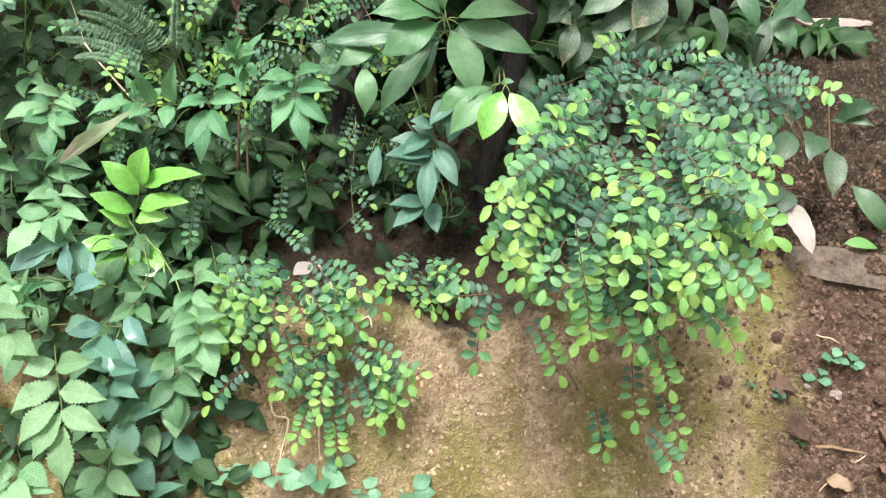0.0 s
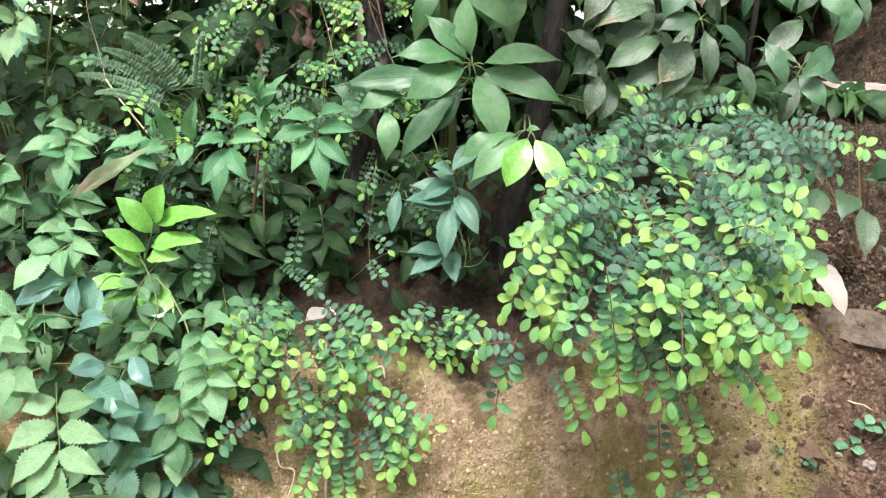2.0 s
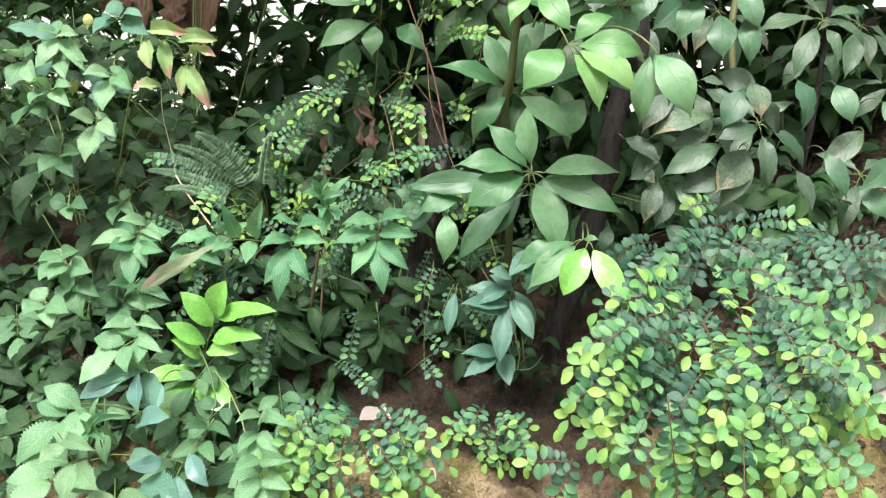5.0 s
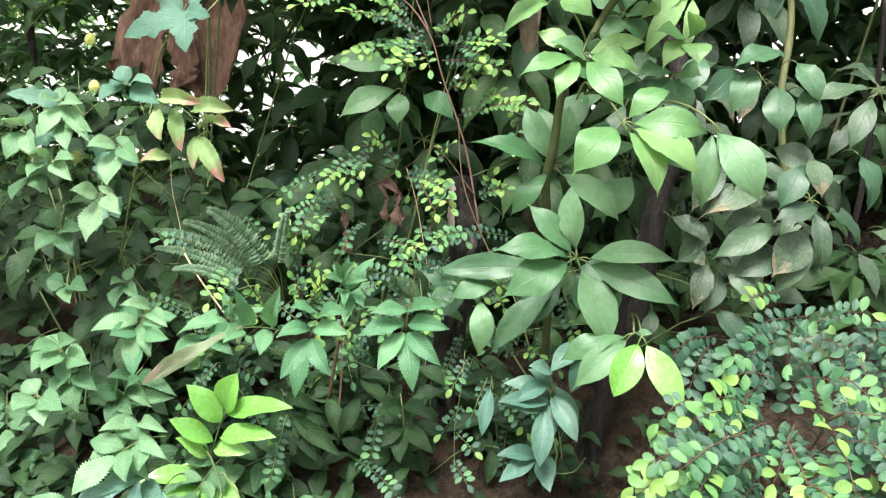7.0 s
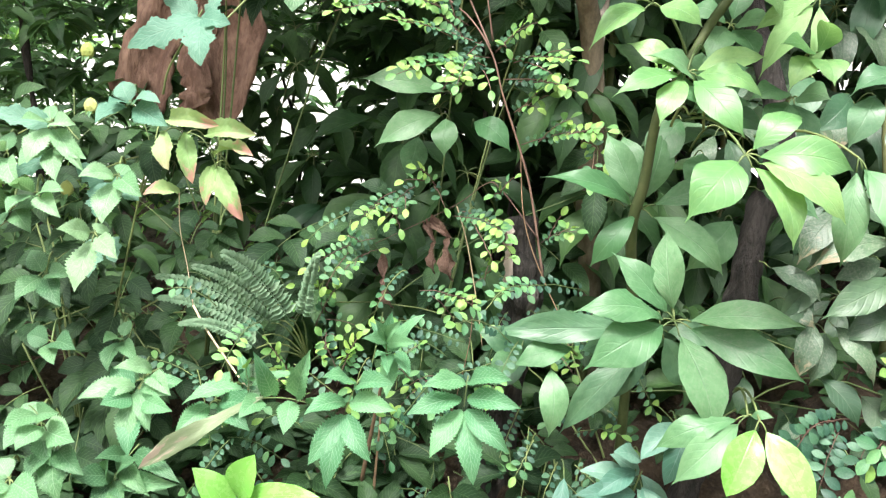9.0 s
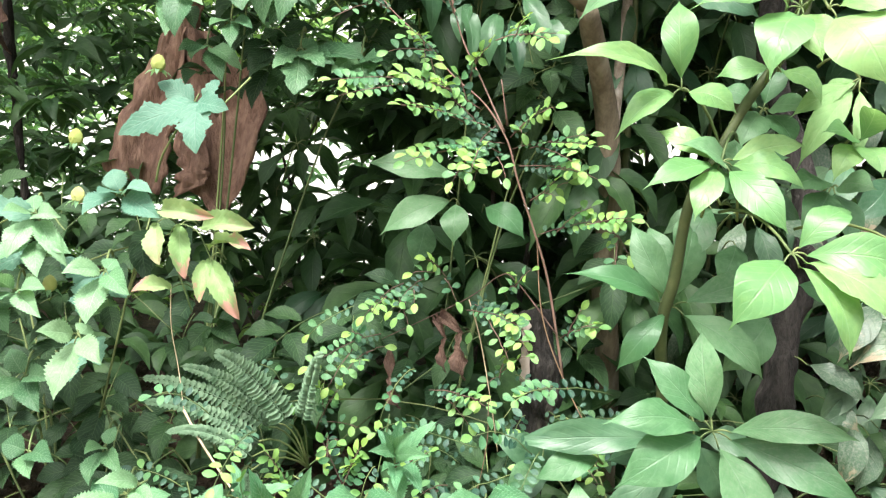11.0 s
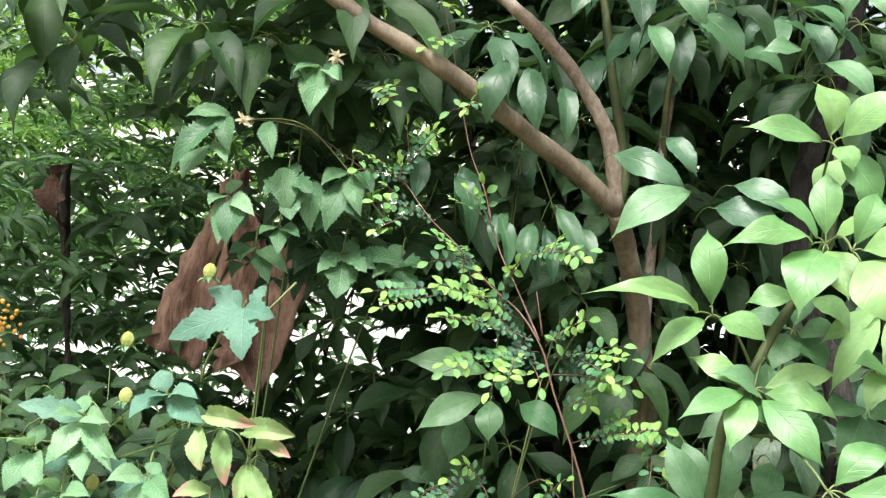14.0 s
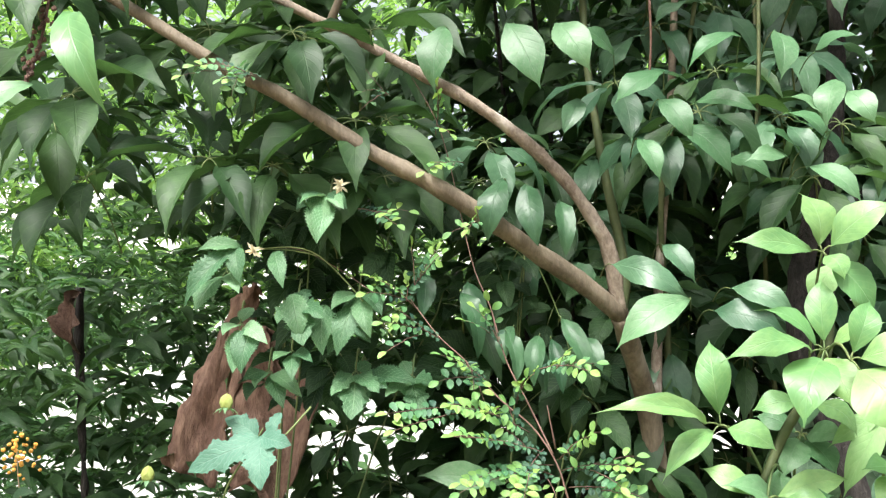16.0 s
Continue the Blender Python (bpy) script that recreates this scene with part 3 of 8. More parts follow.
def small_leaf_plant(name, origin, label, sprays, seed, singles=300, size=0.028, group="", stem_mat=None, category="shrub", young=1.0, face=(0, -0.5, 0.85), fresh=(0.54, 1.02)):
    """A shrub of twigs with two ranks of small leaves. sprays: (base, tip, sag, leaf count)."""
    rng = random.Random(seed)
    plant = thing(name, origin, label, category, group)
    at = Vector(origin)
    back = Matrix.Translation(-at)
    rest, count, hidden = {"shrub": [], "shrub_mid": [], "shrub_young": []}, 0, []
    for base, tip, sag, n, *tone in sorted(sprays, key=lambda r: r[1][1]):
        line, rows = spray(base, tip, sag, n, size, rng, face, tone[0] if tone else fresh)
        if count < singles:
            twig = stems(plant, [(line, 0.0010, 0.0005)], stem_mat or M_STEM_RED, "twig", 4, at)
        else:
            hidden.append((line, 0.0010, 0.0005))
        for youngest, m in rows:
            kind = ("shrub", "shrub_mid", "shrub_young")[youngest if rng.random() < young else 0]
            shape, data = rng.choice(K[kind])
            if count < singles:
                part("leaf", data, twig, "", back @ m)
                count += 1
            else:
                rest[kind].append(moved(shape, back @ m))
    for kind, shapes in rest.items():
        if shapes:
            ob = part("foliage", mesh_of("foliage", shapes, {"shrub": M_SHRUB, "shrub_mid": M_SHRUB_MID, "shrub_young": M_SHRUB_YOUNG}[kind]), plant)
            ob["kind"] = "stuff"
    if hidden:
        stems(plant, hidden, stem_mat or M_STEM_RED, "twig", 4, at)["kind"] = "stuff"
    return plant


def palmate(parent, kind, hub, back, leaflets, origin, stalk=0.02, petiole=0.0022, face=(0, -0.45, 0.9), mat=None, jitter=6.0):
    """An umbrella leaf: a petiole from back to hub, and leaflets (base, tip, width) round the hub, each on its own stalk."""
    at = Vector(origin)
    lines = [(curve_points(back, hub, -0.02, 6), petiole, petiole * 0.8)]
    for base, tip, width in leaflets:
        lines.append((curve_points(hub, base, -0.004, 4), petiole * 0.6, petiole * 0.5))
    stalk_ob = stems(parent, lines, mat or M_STEM, "petiole", 5, origin)
    for base, tip, width in leaflets:
        leaf(stalk_ob, kind, base, tip, width * 0.88, face, PICK.uniform(-jitter, jitter), "leaflet", origin)
    return stalk_ob


def whorl(parent, kind, hub, back, tips, face=(0, -0.8, 0.6), petiole=0.0022):
    """Leaflets (tip and width) round a hub, each on a short stalk, and the petiole that bears them."""
    hub, at = Vector(hub), Vector(parent.location)
    lines = [(curve_points(back, hub, -0.02, 6), petiole, petiole * 0.8)]
    for x, y, z, w in tips:
        lines.append((curve_points(hub, hub.lerp(Vector((x, y, z)), 0.14), -0.003, 3), petiole * 0.6, petiole * 0.5))
    stalk = stems(parent, lines, M_STEM, "petiole", 5, at)
    for x, y, z, w in tips:
        tip = Vector((x, y, z))
        leaf(stalk, kind, hub.lerp(tip, 0.12), tip, w * (0.78 if kind.startswith("serrate") else 0.84), Vector(face) + Vector((PICK.uniform(-0.25, 0.25), 0, PICK.uniform(-0.2, 0.2))), PICK.uniform(-9, 9), "leaflet", at)
    return stalk


def feather(parent, kind, base, end, tips, face=(0, -0.8, 0.6)):
    """A feathered leaf: a rib from base to end, with leaflets (tip, width, place along the rib)."""
    at = Vector(parent.location)
    line = curve_points(base, end, -0.006, 6)
    rib = stems(parent, [(line, 0.0014, 0.0008)], M_STEM, "leaf_stalk", 5, at)
    for x, y, z, w, v in tips:
        p, tip = along_line(line, v)[0], Vector((x, y, z))
        leaf(rib, kind, p.lerp(tip, 0.05), tip, w * 0.76, Vector(face) + Vector((PICK.uniform(-0.25, 0.25), 0, PICK.uniform(-0.2, 0.2))), PICK.uniform(-8, 8), "leaflet", at)
    return rib


def blades(parent, kind, rows, face=(0, -0.8, 0.6)):
    """Single leaves (base, tip, width), each on a thin stalk that runs back into the plant."""
    at = Vector(parent.location)
    for b, tip, w in rows:
        b, tip = Vector(b), Vector(tip)
        stalk = stems(parent, [(curve_points(b + (b - tip) * 0.12 + Vector((0, 0.09, -0.02)), b, -0.01, 4), 0.0013, 0.0009)], M_STEM, "stalk", 5)
        leaf(stalk, kind, b, tip, w * (0.66 if kind == "dark_gloss" else 0.82), Vector(face) + Vector((PICK.uniform(-0.3, 0.3), 0, PICK.uniform(-0.25, 0.25))), PICK.uniform(-12, 12), "leaf", at)


def umbrella(hub, axis, n, length, rng, droop=0.35, start=0.0, turn=360.0, stalk=0.18):
    """Leaflets spread round a hub whose leaf faces along axis."""
    hub, axis = Vector(hub), Vector(axis).normalized()
    a = axis.cross(Vector((0.2, 0.1, 1.0))).normalized()
    b = axis.cross(a)
    out = []
    for i in range(n):
        ang = radians(start + turn * (i + rng.uniform(-0.2, 0.2)) / n)
        d = a * math.cos(ang) + b * math.sin(ang)
        size = length * rng.uniform(0.75, 1.1)
        base = hub + d * size * stalk + Vector((0, 0, -0.01 * size))
        tip = base + (d + axis * 0.1 + Vector((0, 0, -droop * rng.uniform(0.5, 1.5)))).normalized() * size
        out.append((base, tip, size * rng.uniform(0.36, 0.46)))
    return out


def pinnate(parent, kind, base, tip, pairs, length, width, origin, rng, sag=0.0, face=(0, -0.5, 0.85), spread_out=0.9, first=0.35, end=1.15, mat=None, thick=0.0013):
    """A leaf with pairs of leaflets and one at its end."""
    line = curve_points(base, tip, -sag, 6)
    rib = stems(parent, [(line, thick, thick * 0.6)], mat or M_STEM, "leaf_stalk", 5, origin)
    for i in range(pairs):
        v = first + (1 - first) * (i + 0.35) / pairs
        p, d = along_line(line, v)
        for s in (-1, 1):
            side = d.cross(Vector(face)).normalized() * s
            way = (side * spread_out + d * 0.55 + Vector((rng.uniform(-1, 1), rng.uniform(-1, 1), rng.uniform(-1.4, 0.6))) * 0.16).normalized()
            size = length * rng.uniform(0.85, 1.1) * (0.82 + 0.18 * math.sin(math.pi * v))
            leaf(rib, kind, p + way * 0.004, p + way * size, width * size / length, face, rng.uniform(-15, 15), "leaflet", origin)
    p, d = along_line(line, 1.0)
    leaf(rib, kind, p, p + (d + Vector((0, 0, -0.1))) * length * end, width * end, face, 0, "leaflet", origin)
    return rib


def branch(parent, points, r0, r1, mat, name="branch", sides=10, rough=0.06, per=5, grounded=False):
    """A limb through points, uneven in thickness."""
    points = [Vector(p) for p in points]
    if grounded:
        low = points[0] + (points[0] - points[1]).normalized() * 0.12
        points.insert(0, Vector((low.x, low.y, ground_height(low.x, low.y) - 0.06)))
    line = spline(points, per)
    n = len(line)
    at = Vector(parent.location)
    radii = [(r0 + (r1 - r0) * i / (n - 1)) * (1 + rough * noise.noise(p * 23.0) * 2) for i, p in enumerate(line)]
    shape = tube_shape([p - at for p in line], radii, sides)
    pts = shape[0]
    for i, p in enumerate(line):
        for k in range(sides):
            q = Vector(pts[i * sides + k])
            out = q - (p - at)
            world = q + at
            furrow = noise.noise(Vector((world.x * 90, world.y * 90, world.z * 22))) + 0.5 * noise.noise(world * 130)
            pts[i * sides + k] = q + out * rough * 1.3 * furrow
    return part(name, mesh_of(name, [shape], mat), parent)


def leaf_mass(parent, kind, name, rows, mat):
    """Many leaves in one mesh; rows of poses, in the world."""
    back = Matrix.Translation(-Vector(parent.location))
    r = random.Random(len(rows))
    shapes = [moved(r.choice(K[kind])[0], back @ m) for m in rows]
    ob = part(name, mesh_of(name, shapes, mat), parent)
    ob["kind"] = "stuff"
    return ob


def scatter_leaves(rng, n, lo, hi, size, aspect, keep=None, droop=0.5, face=(0, -0.5, 0.8)):
    """Poses of leaves strewn through a box in clumps."""
    out = []
    lo, hi = Vector(lo), Vector(hi)
    while len(out) < n:
        c = Vector([rng.uniform(lo[i], hi[i]) for i in range(3)])
        if keep and not keep(c):
            continue
        turn = rng.uniform(0, 360)
        for k in range(rng.randint(4, 8)):
            a = radians(turn + k * 51 + rng.uniform(-12, 12))
            s = size * rng.uniform(0.6, 1.15)
            d = Vector((math.cos(a), math.sin(a) * 0.8, -droop * rng.uniform(0.2, 1.6)))
            b = c + d * s * 0.15
            out.append(leaf_pose(b, b + d.normalized() * s, s * aspect * rng.uniform(0.85, 1.15), face, rng.uniform(-25, 25)))
    return out


def grove(name, origin, label, kind, n, lo, hi, size, seed, axis=(0, -0.7, 0.6), droop=0.6, leaflets=6, keep=None, stem_mat=None, category="plant", trunks=3):
    """A plant of umbrella leaves spread through a box, with a few stems that carry them."""
    rng = random.Random(seed)
    plant = thing(name, origin, label, category)
    at, hubs = Vector(origin), []
    while len(hubs) < n:
        p = Vector([rng.uniform(lo[i], hi[i]) for i in range(3)])
        if (keep is None or all(keep(p + Vector((dx, 0, dz))) for dx in (-0.08, 0.08) for dz in (-0.03, 0.12))) and all((p - q).length > size * 0.55 for q in hubs[-40:]):
            hubs.append(p)
    for hub in hubs:
        back = hub + Vector((rng.uniform(-0.08, 0.08), 0.13, rng.uniform(-0.16, -0.02)))
        ax = Vector(axis) + Vector((rng.uniform(-0.45, 0.45), 0, rng.uniform(-0.25, 0.35)))
        palmate(plant, kind, hub, back, umbrella(hub, ax, rng.randint(leaflets - 1, leaflets + 1), size, rng, droop), at, mat=stem_mat)
    for k in range(trunks):
        q = rng.choice(hubs)
        low = Vector((q.x + rng.uniform(-0.1, 0.1), max(q.y, lo[1]) + 0.2, at.z))
        branch(plant, [low, low.lerp(q, 0.35) + Vector((0.05, 0.10, 0)), low.lerp(q, 0.7) + Vector((-0.05, 0.08, 0)), Vector((q.x + rng.uniform(-0.15, 0.15), q.y + 0.18, hi[2]))], 0.008, 0.004, M_LIMB_GREEN, "stem", 7)
    return plant


def toothed_sprawl(name, origin, label, kind, n, lo, hi, size, seed, keep=None, over_ground=False, face=(0, -0.6, 0.75), category="bramble", canes=6, cane_mat=None):
    """A sprawling plant: toothed leaves of three or five leaflets through a box (or over the ground), on thin arching canes."""
    rng = random.Random(seed)
    plant = thing(name, origin, label, category)
    at, hubs = Vector(origin), []
    while len(hubs) < n:
        p = Vector([rng.uniform(lo[i], hi[i]) for i in range(3)])
        if over_ground:
            p.z += ground_height(p.x, p.y)
        if keep is None or keep(p):
            hubs.append(p)
    for p in hubs:
        d = Vector((rng.uniform(-0.8, 0.8), -rng.uniform(0.3, 1.0), rng.uniform(-0.7, 0.15))).normalized()
        s = size * rng.uniform(0.7, 1.2)
        pinnate(plant, kind, p - d * s * 1.15 + Vector((0, 0.02, 0.01)), p, rng.choice((2, 2, 3)) if s > size * 0.95 else 1, s * 0.9, s * 0.44, at, rng, 0.006, face, 0.9, 0.3, 1.15, None, 0.0011)
    for k in range(canes):
        a, b = rng.choice(hubs), rng.choice(hubs)
        line = [at.lerp(a, 0.1), at.lerp(a, 0.6) + Vector((0, 0.05, 0.12)), a, a.lerp(b, 0.6) + Vector((0, 0.03, 0.05)), b]
        stems(plant, [(spline(line, 4), 0.0024, 0.001)], cane_mat or M_STEM, "cane", 5)
    return plant




def sheet(parent, name, left, right, mat, folds=3.0, depth=0.02, seed=0.0, rows=26, cols=14):
    """A crumpled sheet between two edge lines, with lengthwise folds, some millimetres thick."""
    at = Vector(parent.location)
    a, b = spline(left, 8), spline(right, 8)
    pts, uvs, quads = [], [], []
    for side in (0.0, 0.004):
        for i in range(rows + 1):
            v = i / rows
            p, q = along_line(a, v)[0], along_line(b, v)[0]
            for k in range(cols + 1):
                u = k / cols
                m = p.lerp(q, u)
                rim = 0.020 * noise.noise(Vector((v * 9 + seed, 3.0 if u < 0.5 else 7.0, seed)))
                m += (q - p).normalized() * rim * (1 - min(u, 1 - u) * 4 if min(u, 1 - u) < 0.25 else 0)
                push = math.sin(u * folds * math.pi + 1.3 * noise.noise(Vector((v * 2.2, u, seed)))) + 0.9 * noise.noise(Vector((u * 4, v * 4, seed))) + 0.6 * noise.noise(Vector((u * 9, v * 7, seed)))
                pts.append(tuple(m - at + Vector((0, side - depth * push, 0))))
                uvs.append((u, v))
    w, half = cols + 1, (cols + 1) * (rows + 1)
    for i in range(rows):
        for k in range(cols):
            c = i * w + k
            quads.append((c, c + w, c + w + 1, c + 1))
            quads.append((half + c, half + c + 1, half + c + w + 1, half + c + w))
    for i in range(rows):
        for k in (0, cols):
            c = i * w + k
            quads.append((c, half + c, half + c + w, c + w) if k == 0 else (c, c + w, half + c + w, half + c))
    for k in range(cols):
        for i in (0, rows):
            c = i * w + k
            quads.append((c, c + 1, half + c + 1, half + c) if i == 0 else (c, half + c, half + c + 1, c + 1))
    return part(name, mesh_of(name, [(np.array(pts), np.array(quads), np.array(uvs))], mat), parent)
# ---- trees ----
R = random.Random(5)
tree = thing("tree", (0.085, 1.950, 0.603), "leaning young tree with rough dark bark", "tree")
branch(tree, [(0.068, 1.960, 0.526), (0.084, 1.950, 0.700), (0.124, 1.970, 0.869), (0.173, 2.020, 1.064), (0.195, 2.060, 1.229), (0.238, 2.120, 1.409), (0.163, 2.200, 1.742), (0.264, 2.300, 2.098), (0.325, 2.400, 2.395), (0.382, 2.500, 2.868)], 0.030, 0.018, M_BARK_DARK, "trunk", 30, 0.16, 14, True)
branch(tree, [(0.156, 2.180, 1.700), (0.211, 2.240, 1.801), (0.287, 2.320, 1.967), (0.429, 2.400, 2.099)], 0.013, 0.007, M_BARK_DARK, "limb", 9, 0.1)
stump = thing("tree_stump", (-0.193, 2.000, 1.067), "dark rough tree stump with a pale bark patch", "tree stump")
branch(stump, [(-0.213, 2.010, 1.048), (-0.198, 2.000, 1.104), (-0.209, 2.010, 1.177), (-0.217, 2.030, 1.237)], 0.032, 0.022, M_BARK_DARK, "trunk", 28, 0.24, 14, True)
sheet(stump, "bark_patch", [(-0.236, 1.972, 1.130), (-0.240, 1.975, 1.190), (-0.238, 1.990, 1.236)], [(-0.222, 1.966, 1.135), (-0.228, 1.970, 1.195), (-0.227, 1.985, 1.232)], M_STONE, 1.0, 0.003, 8.0, 18, 5)
forked = thing("forked_tree", (-0.058, 2.350, 1.105), "slender tree forking into long bare brown limbs", "tree")
branch(forked, [(-0.053, 2.400, 1.082), (-0.076, 2.360, 1.238), (-0.080, 2.320, 1.400), (-0.099, 2.300, 1.576), (-0.135, 2.220, 1.687), (-0.162, 2.152, 1.756)], 0.026, 0.020, M_BARK_PALE, "trunk", 12, 0.06, 5, True)
branch(forked, [(-0.161, 2.153, 1.759), (-0.241, 2.110, 1.820), (-0.322, 2.060, 1.868), (-0.401, 2.020, 1.920), (-0.497, 1.970, 1.974), (-0.612, 1.950, 2.034), (-0.750, 1.930, 2.122), (-0.861, 1.920, 2.177), (-0.980, 1.920, 2.254), (-1.212, 1.950, 2.403)], 0.0185, 0.011, M_BARK_PALE, "limb", 10, 0.07)
branch(forked, [(-0.163, 2.150, 1.762), (-0.179, 2.130, 1.856), (-0.198, 2.120, 1.909), (-0.263, 2.090, 2.001), (-0.345, 2.060, 2.077), (-0.426, 2.030, 2.132), (-0.510, 2.020, 2.180), (-0.592, 2.020, 2.227), (-0.697, 2.010, 2.284), (-0.904, 2.000, 2.395)], 0.0145, 0.008, M_BARK_SPOT, "limb", 10, 0.12)
branch(forked, [(-0.160, 2.160, 1.765), (-0.147, 2.240, 1.860), (-0.176, 2.260, 2.021), (-0.198, 2.280, 2.167), (-0.215, 2.300, 2.319), (-0.228, 2.300, 2.581)], 0.011, 0.007, M_LIMB_GREEN, "limb", 8)
branch(forked, [(-0.087, 2.310, 1.489), (-0.064, 2.400, 1.844), (-0.028, 2.450, 2.189), (-0.005, 2.450, 2.570)], 0.012, 0.008, M_BARK_SPOT, "limb", 8)

# unseen limbs and leaves added overhead to shade the thicket
CR = random.Random(29)
for a, b in (((-0.90, 2.0, 2.395), (-1.10, 1.95, 2.95)), ((-0.228, 2.30, 2.58), (-0.20, 2.05, 3.05)), ((-0.005, 2.45, 2.57), (0.35, 2.10, 3.05)), ((-0.697, 2.01, 2.284), (-0.55, 2.05, 3.0))):
    branch(forked, [a, Vector(a).lerp(Vector(b), 0.5) + Vector((0.03, 0.03, 0)), b], 0.008, 0.004, M_BARK_PALE, "limb", 7)
leaf_mass(forked, "dark", "crown", scatter_leaves(CR, 950, (-1.9, 1.80, 2.68), (1.5, 2.7, 3.25), 0.16, 0.42, None, 0.6), M_DARK)

# ---- the cascading shrub and its kin ----
def mound(centre, radius, n, rng, reach=0.15, inner=0.45, tone=None):
    """Sprays that start inside a mound, arch over its front and sides and hang."""
    out, c = [], Vector(centre)
    for i in range(n):
        z = rng.uniform(-0.75, 0.98)
        a = rng.uniform(radians(160), radians(380))
        d = Vector((math.cos(a) * math.sqrt(1 - z * z), math.sin(a) * math.sqrt(1 - z * z), z))
        k = rng.uniform(inner, 0.92)
        b = c + Vector((d.x * radius[0], d.y * radius[1], d.z * radius[2])) * k
        way = Vector((d.x * 0.8 + rng.uniform(-0.4, 0.4), d.y * 0.4 - 0.25, 0.55 * d.z - 0.55 + rng.uniform(-0.25, 0.25)))
        s = reach * rng.uniform(0.65, 1.15)
        row = (b, b + way.normalized() * s, rng.uniform(0.004, 0.022), max(8, int(s / 0.0070)))
        out.append((*row, tone) if tone else row)
    return out


B = random.Random(21)
OLD = (0.95, 1.5)
bush_c = Vector((0.290, 1.360, 0.905))
rows = mound(bush_c, (0.185, 0.24, 0.175), 130, B, 0.105)
rows += mound(bush_c + Vector((0, 0.03, -0.02)), (0.15, 0.17, 0.13), 60, B, 0.10, 0.2, OLD)
rows += mound(Vector((0.300, 1.450, 1.010)), (0.16, 0.15, 0.06), 26, B, 0.09)
rows += mound(Vector((0.440, 1.650, 1.040)), (0.16, 0.12, 0.06), 24, B, 0.10, 0.45, OLD)
rows += mound(Vector((0.330, 1.700, 1.030)), (0.15, 0.10, 0.05), 14, B, 0.10, 0.45, OLD)
rows += mound(Vector((0.600, 1.700, 1.060)), (0.09, 0.08, 0.04), 9, B, 0.10, 0.45, OLD)
rows += [
    ((0.177, 1.100, 0.973), (0.217, 1.120, 0.769), 0.01, 27),
    ((0.225, 1.150, 0.870), (0.289, 1.160, 0.739), 0.01, 19),
    ((0.325, 1.250, 0.750), (0.367, 1.220, 0.636), 0.0, 19),
    ((0.310, 1.260, 0.663), (0.321, 1.240, 0.563), 0.0, 12),
    ((0.368, 1.280, 0.598), (0.406, 1.260, 0.513), 0.0, 15),
    ((0.354, 1.280, 0.509), (0.398, 1.240, 0.464), 0.01, 12),
    ((0.076, 1.250, 0.794), (0.015, 1.240, 0.792), 0.0, 10),
    ((0.080, 1.250, 0.798), (0.065, 1.240, 0.740), 0.0, 12),
    ((0.062, 1.270, 0.734), (0.053, 1.260, 0.663), 0.0, 9),
    ((0.140, 1.250, 0.746), (0.190, 1.240, 0.651), 0.01, 15),
    ((0.364, 1.200, 0.823), (0.455, 1.200, 0.720), 0.015, 22),
    ((0.304, 1.200, 0.831), (0.369, 1.180, 0.772), 0.01, 15),
    ((0.574, 1.550, 1.053), (0.681, 1.500, 1.051), 0.01, 21),
    ((0.487, 1.450, 0.968), (0.572, 1.420, 0.935), 0.01, 16),
    ((0.421, 1.700, 1.077), (0.499, 1.680, 1.092), 0.005, 13),
    ((0.365, 1.750, 1.104), (0.302, 1.700, 1.101), 0.0, 12),
    ((0.411, 1.200, 0.948), (0.466, 1.180, 0.918), 0.01, 15),
    ((0.274, 1.350, 0.518), (0.293, 1.330, 0.437), 0.0, 12),
]
bush = small_leaf_plant("cascading_shrub", (0.355, 1.620, 0.734), "cascading round-leaved shrub with yellow-green tips over the clay bank", rows, 31, 300, 0.0220, face=(-0.05, -0.72, 0.6))
main = Vector((0.355, 1.620, 0.734))
for r in rows[:60:2]:
    stems(bush, [(curve_points(main, r[0], -0.03, 6, 0.004, B), 0.003, 0.0018)], M_STEM_BROWN, "branch", 5)

L = random.Random(22)
rows = mound(Vector((-0.285, 1.480, 0.690)), (0.105, 0.12, 0.095), 52, L, 0.085)
rows += mound(Vector((-0.190, 1.470, 0.540)), (0.10, 0.07, 0.06), 26, L, 0.08)
rows += [
    ((-0.348, 1.360, 0.591), (-0.417, 1.340, 0.527), 0.01, 15),
    ((-0.243, 1.400, 0.511), (-0.273, 1.370, 0.427), 0.0, 15),
    ((-0.211, 1.400, 0.524), (-0.196, 1.370, 0.397), 0.0, 18),
    ((-0.151, 1.420, 0.549), (-0.119, 1.390, 0.453), 0.0, 15),
    ((-0.172, 1.430, 0.590), (-0.129, 1.400, 0.572), 0.0, 10),
    ((-0.191, 1.450, 0.705), (-0.208, 1.410, 0.657), 0.0, 12),
    ((-0.251, 1.400, 0.570), (-0.288, 1.370, 0.540), 0.0, 13),
    ((-0.113, 1.480, 0.526), (-0.043, 1.460, 0.521), 0.0, 9),
]
small_leaf_plant("small_shrub", (-0.273, 1.560, 0.578), "low shrub with small round leaves trailing down the clay bank", rows, 32, 300, 0.0210, face=(0.1, -0.72, 0.6))
rows = mound(Vector((-0.037, 1.700, 0.630)), (0.055, 0.05, 0.05), 22, L, 0.065)
small_leaf_plant("seedling_shrub", (-0.043, 1.720, 0.621), "small round-leaved seedling at the foot of the dark tree", rows, 33, 300, 0.020, face=(0, -0.6, 0.7))

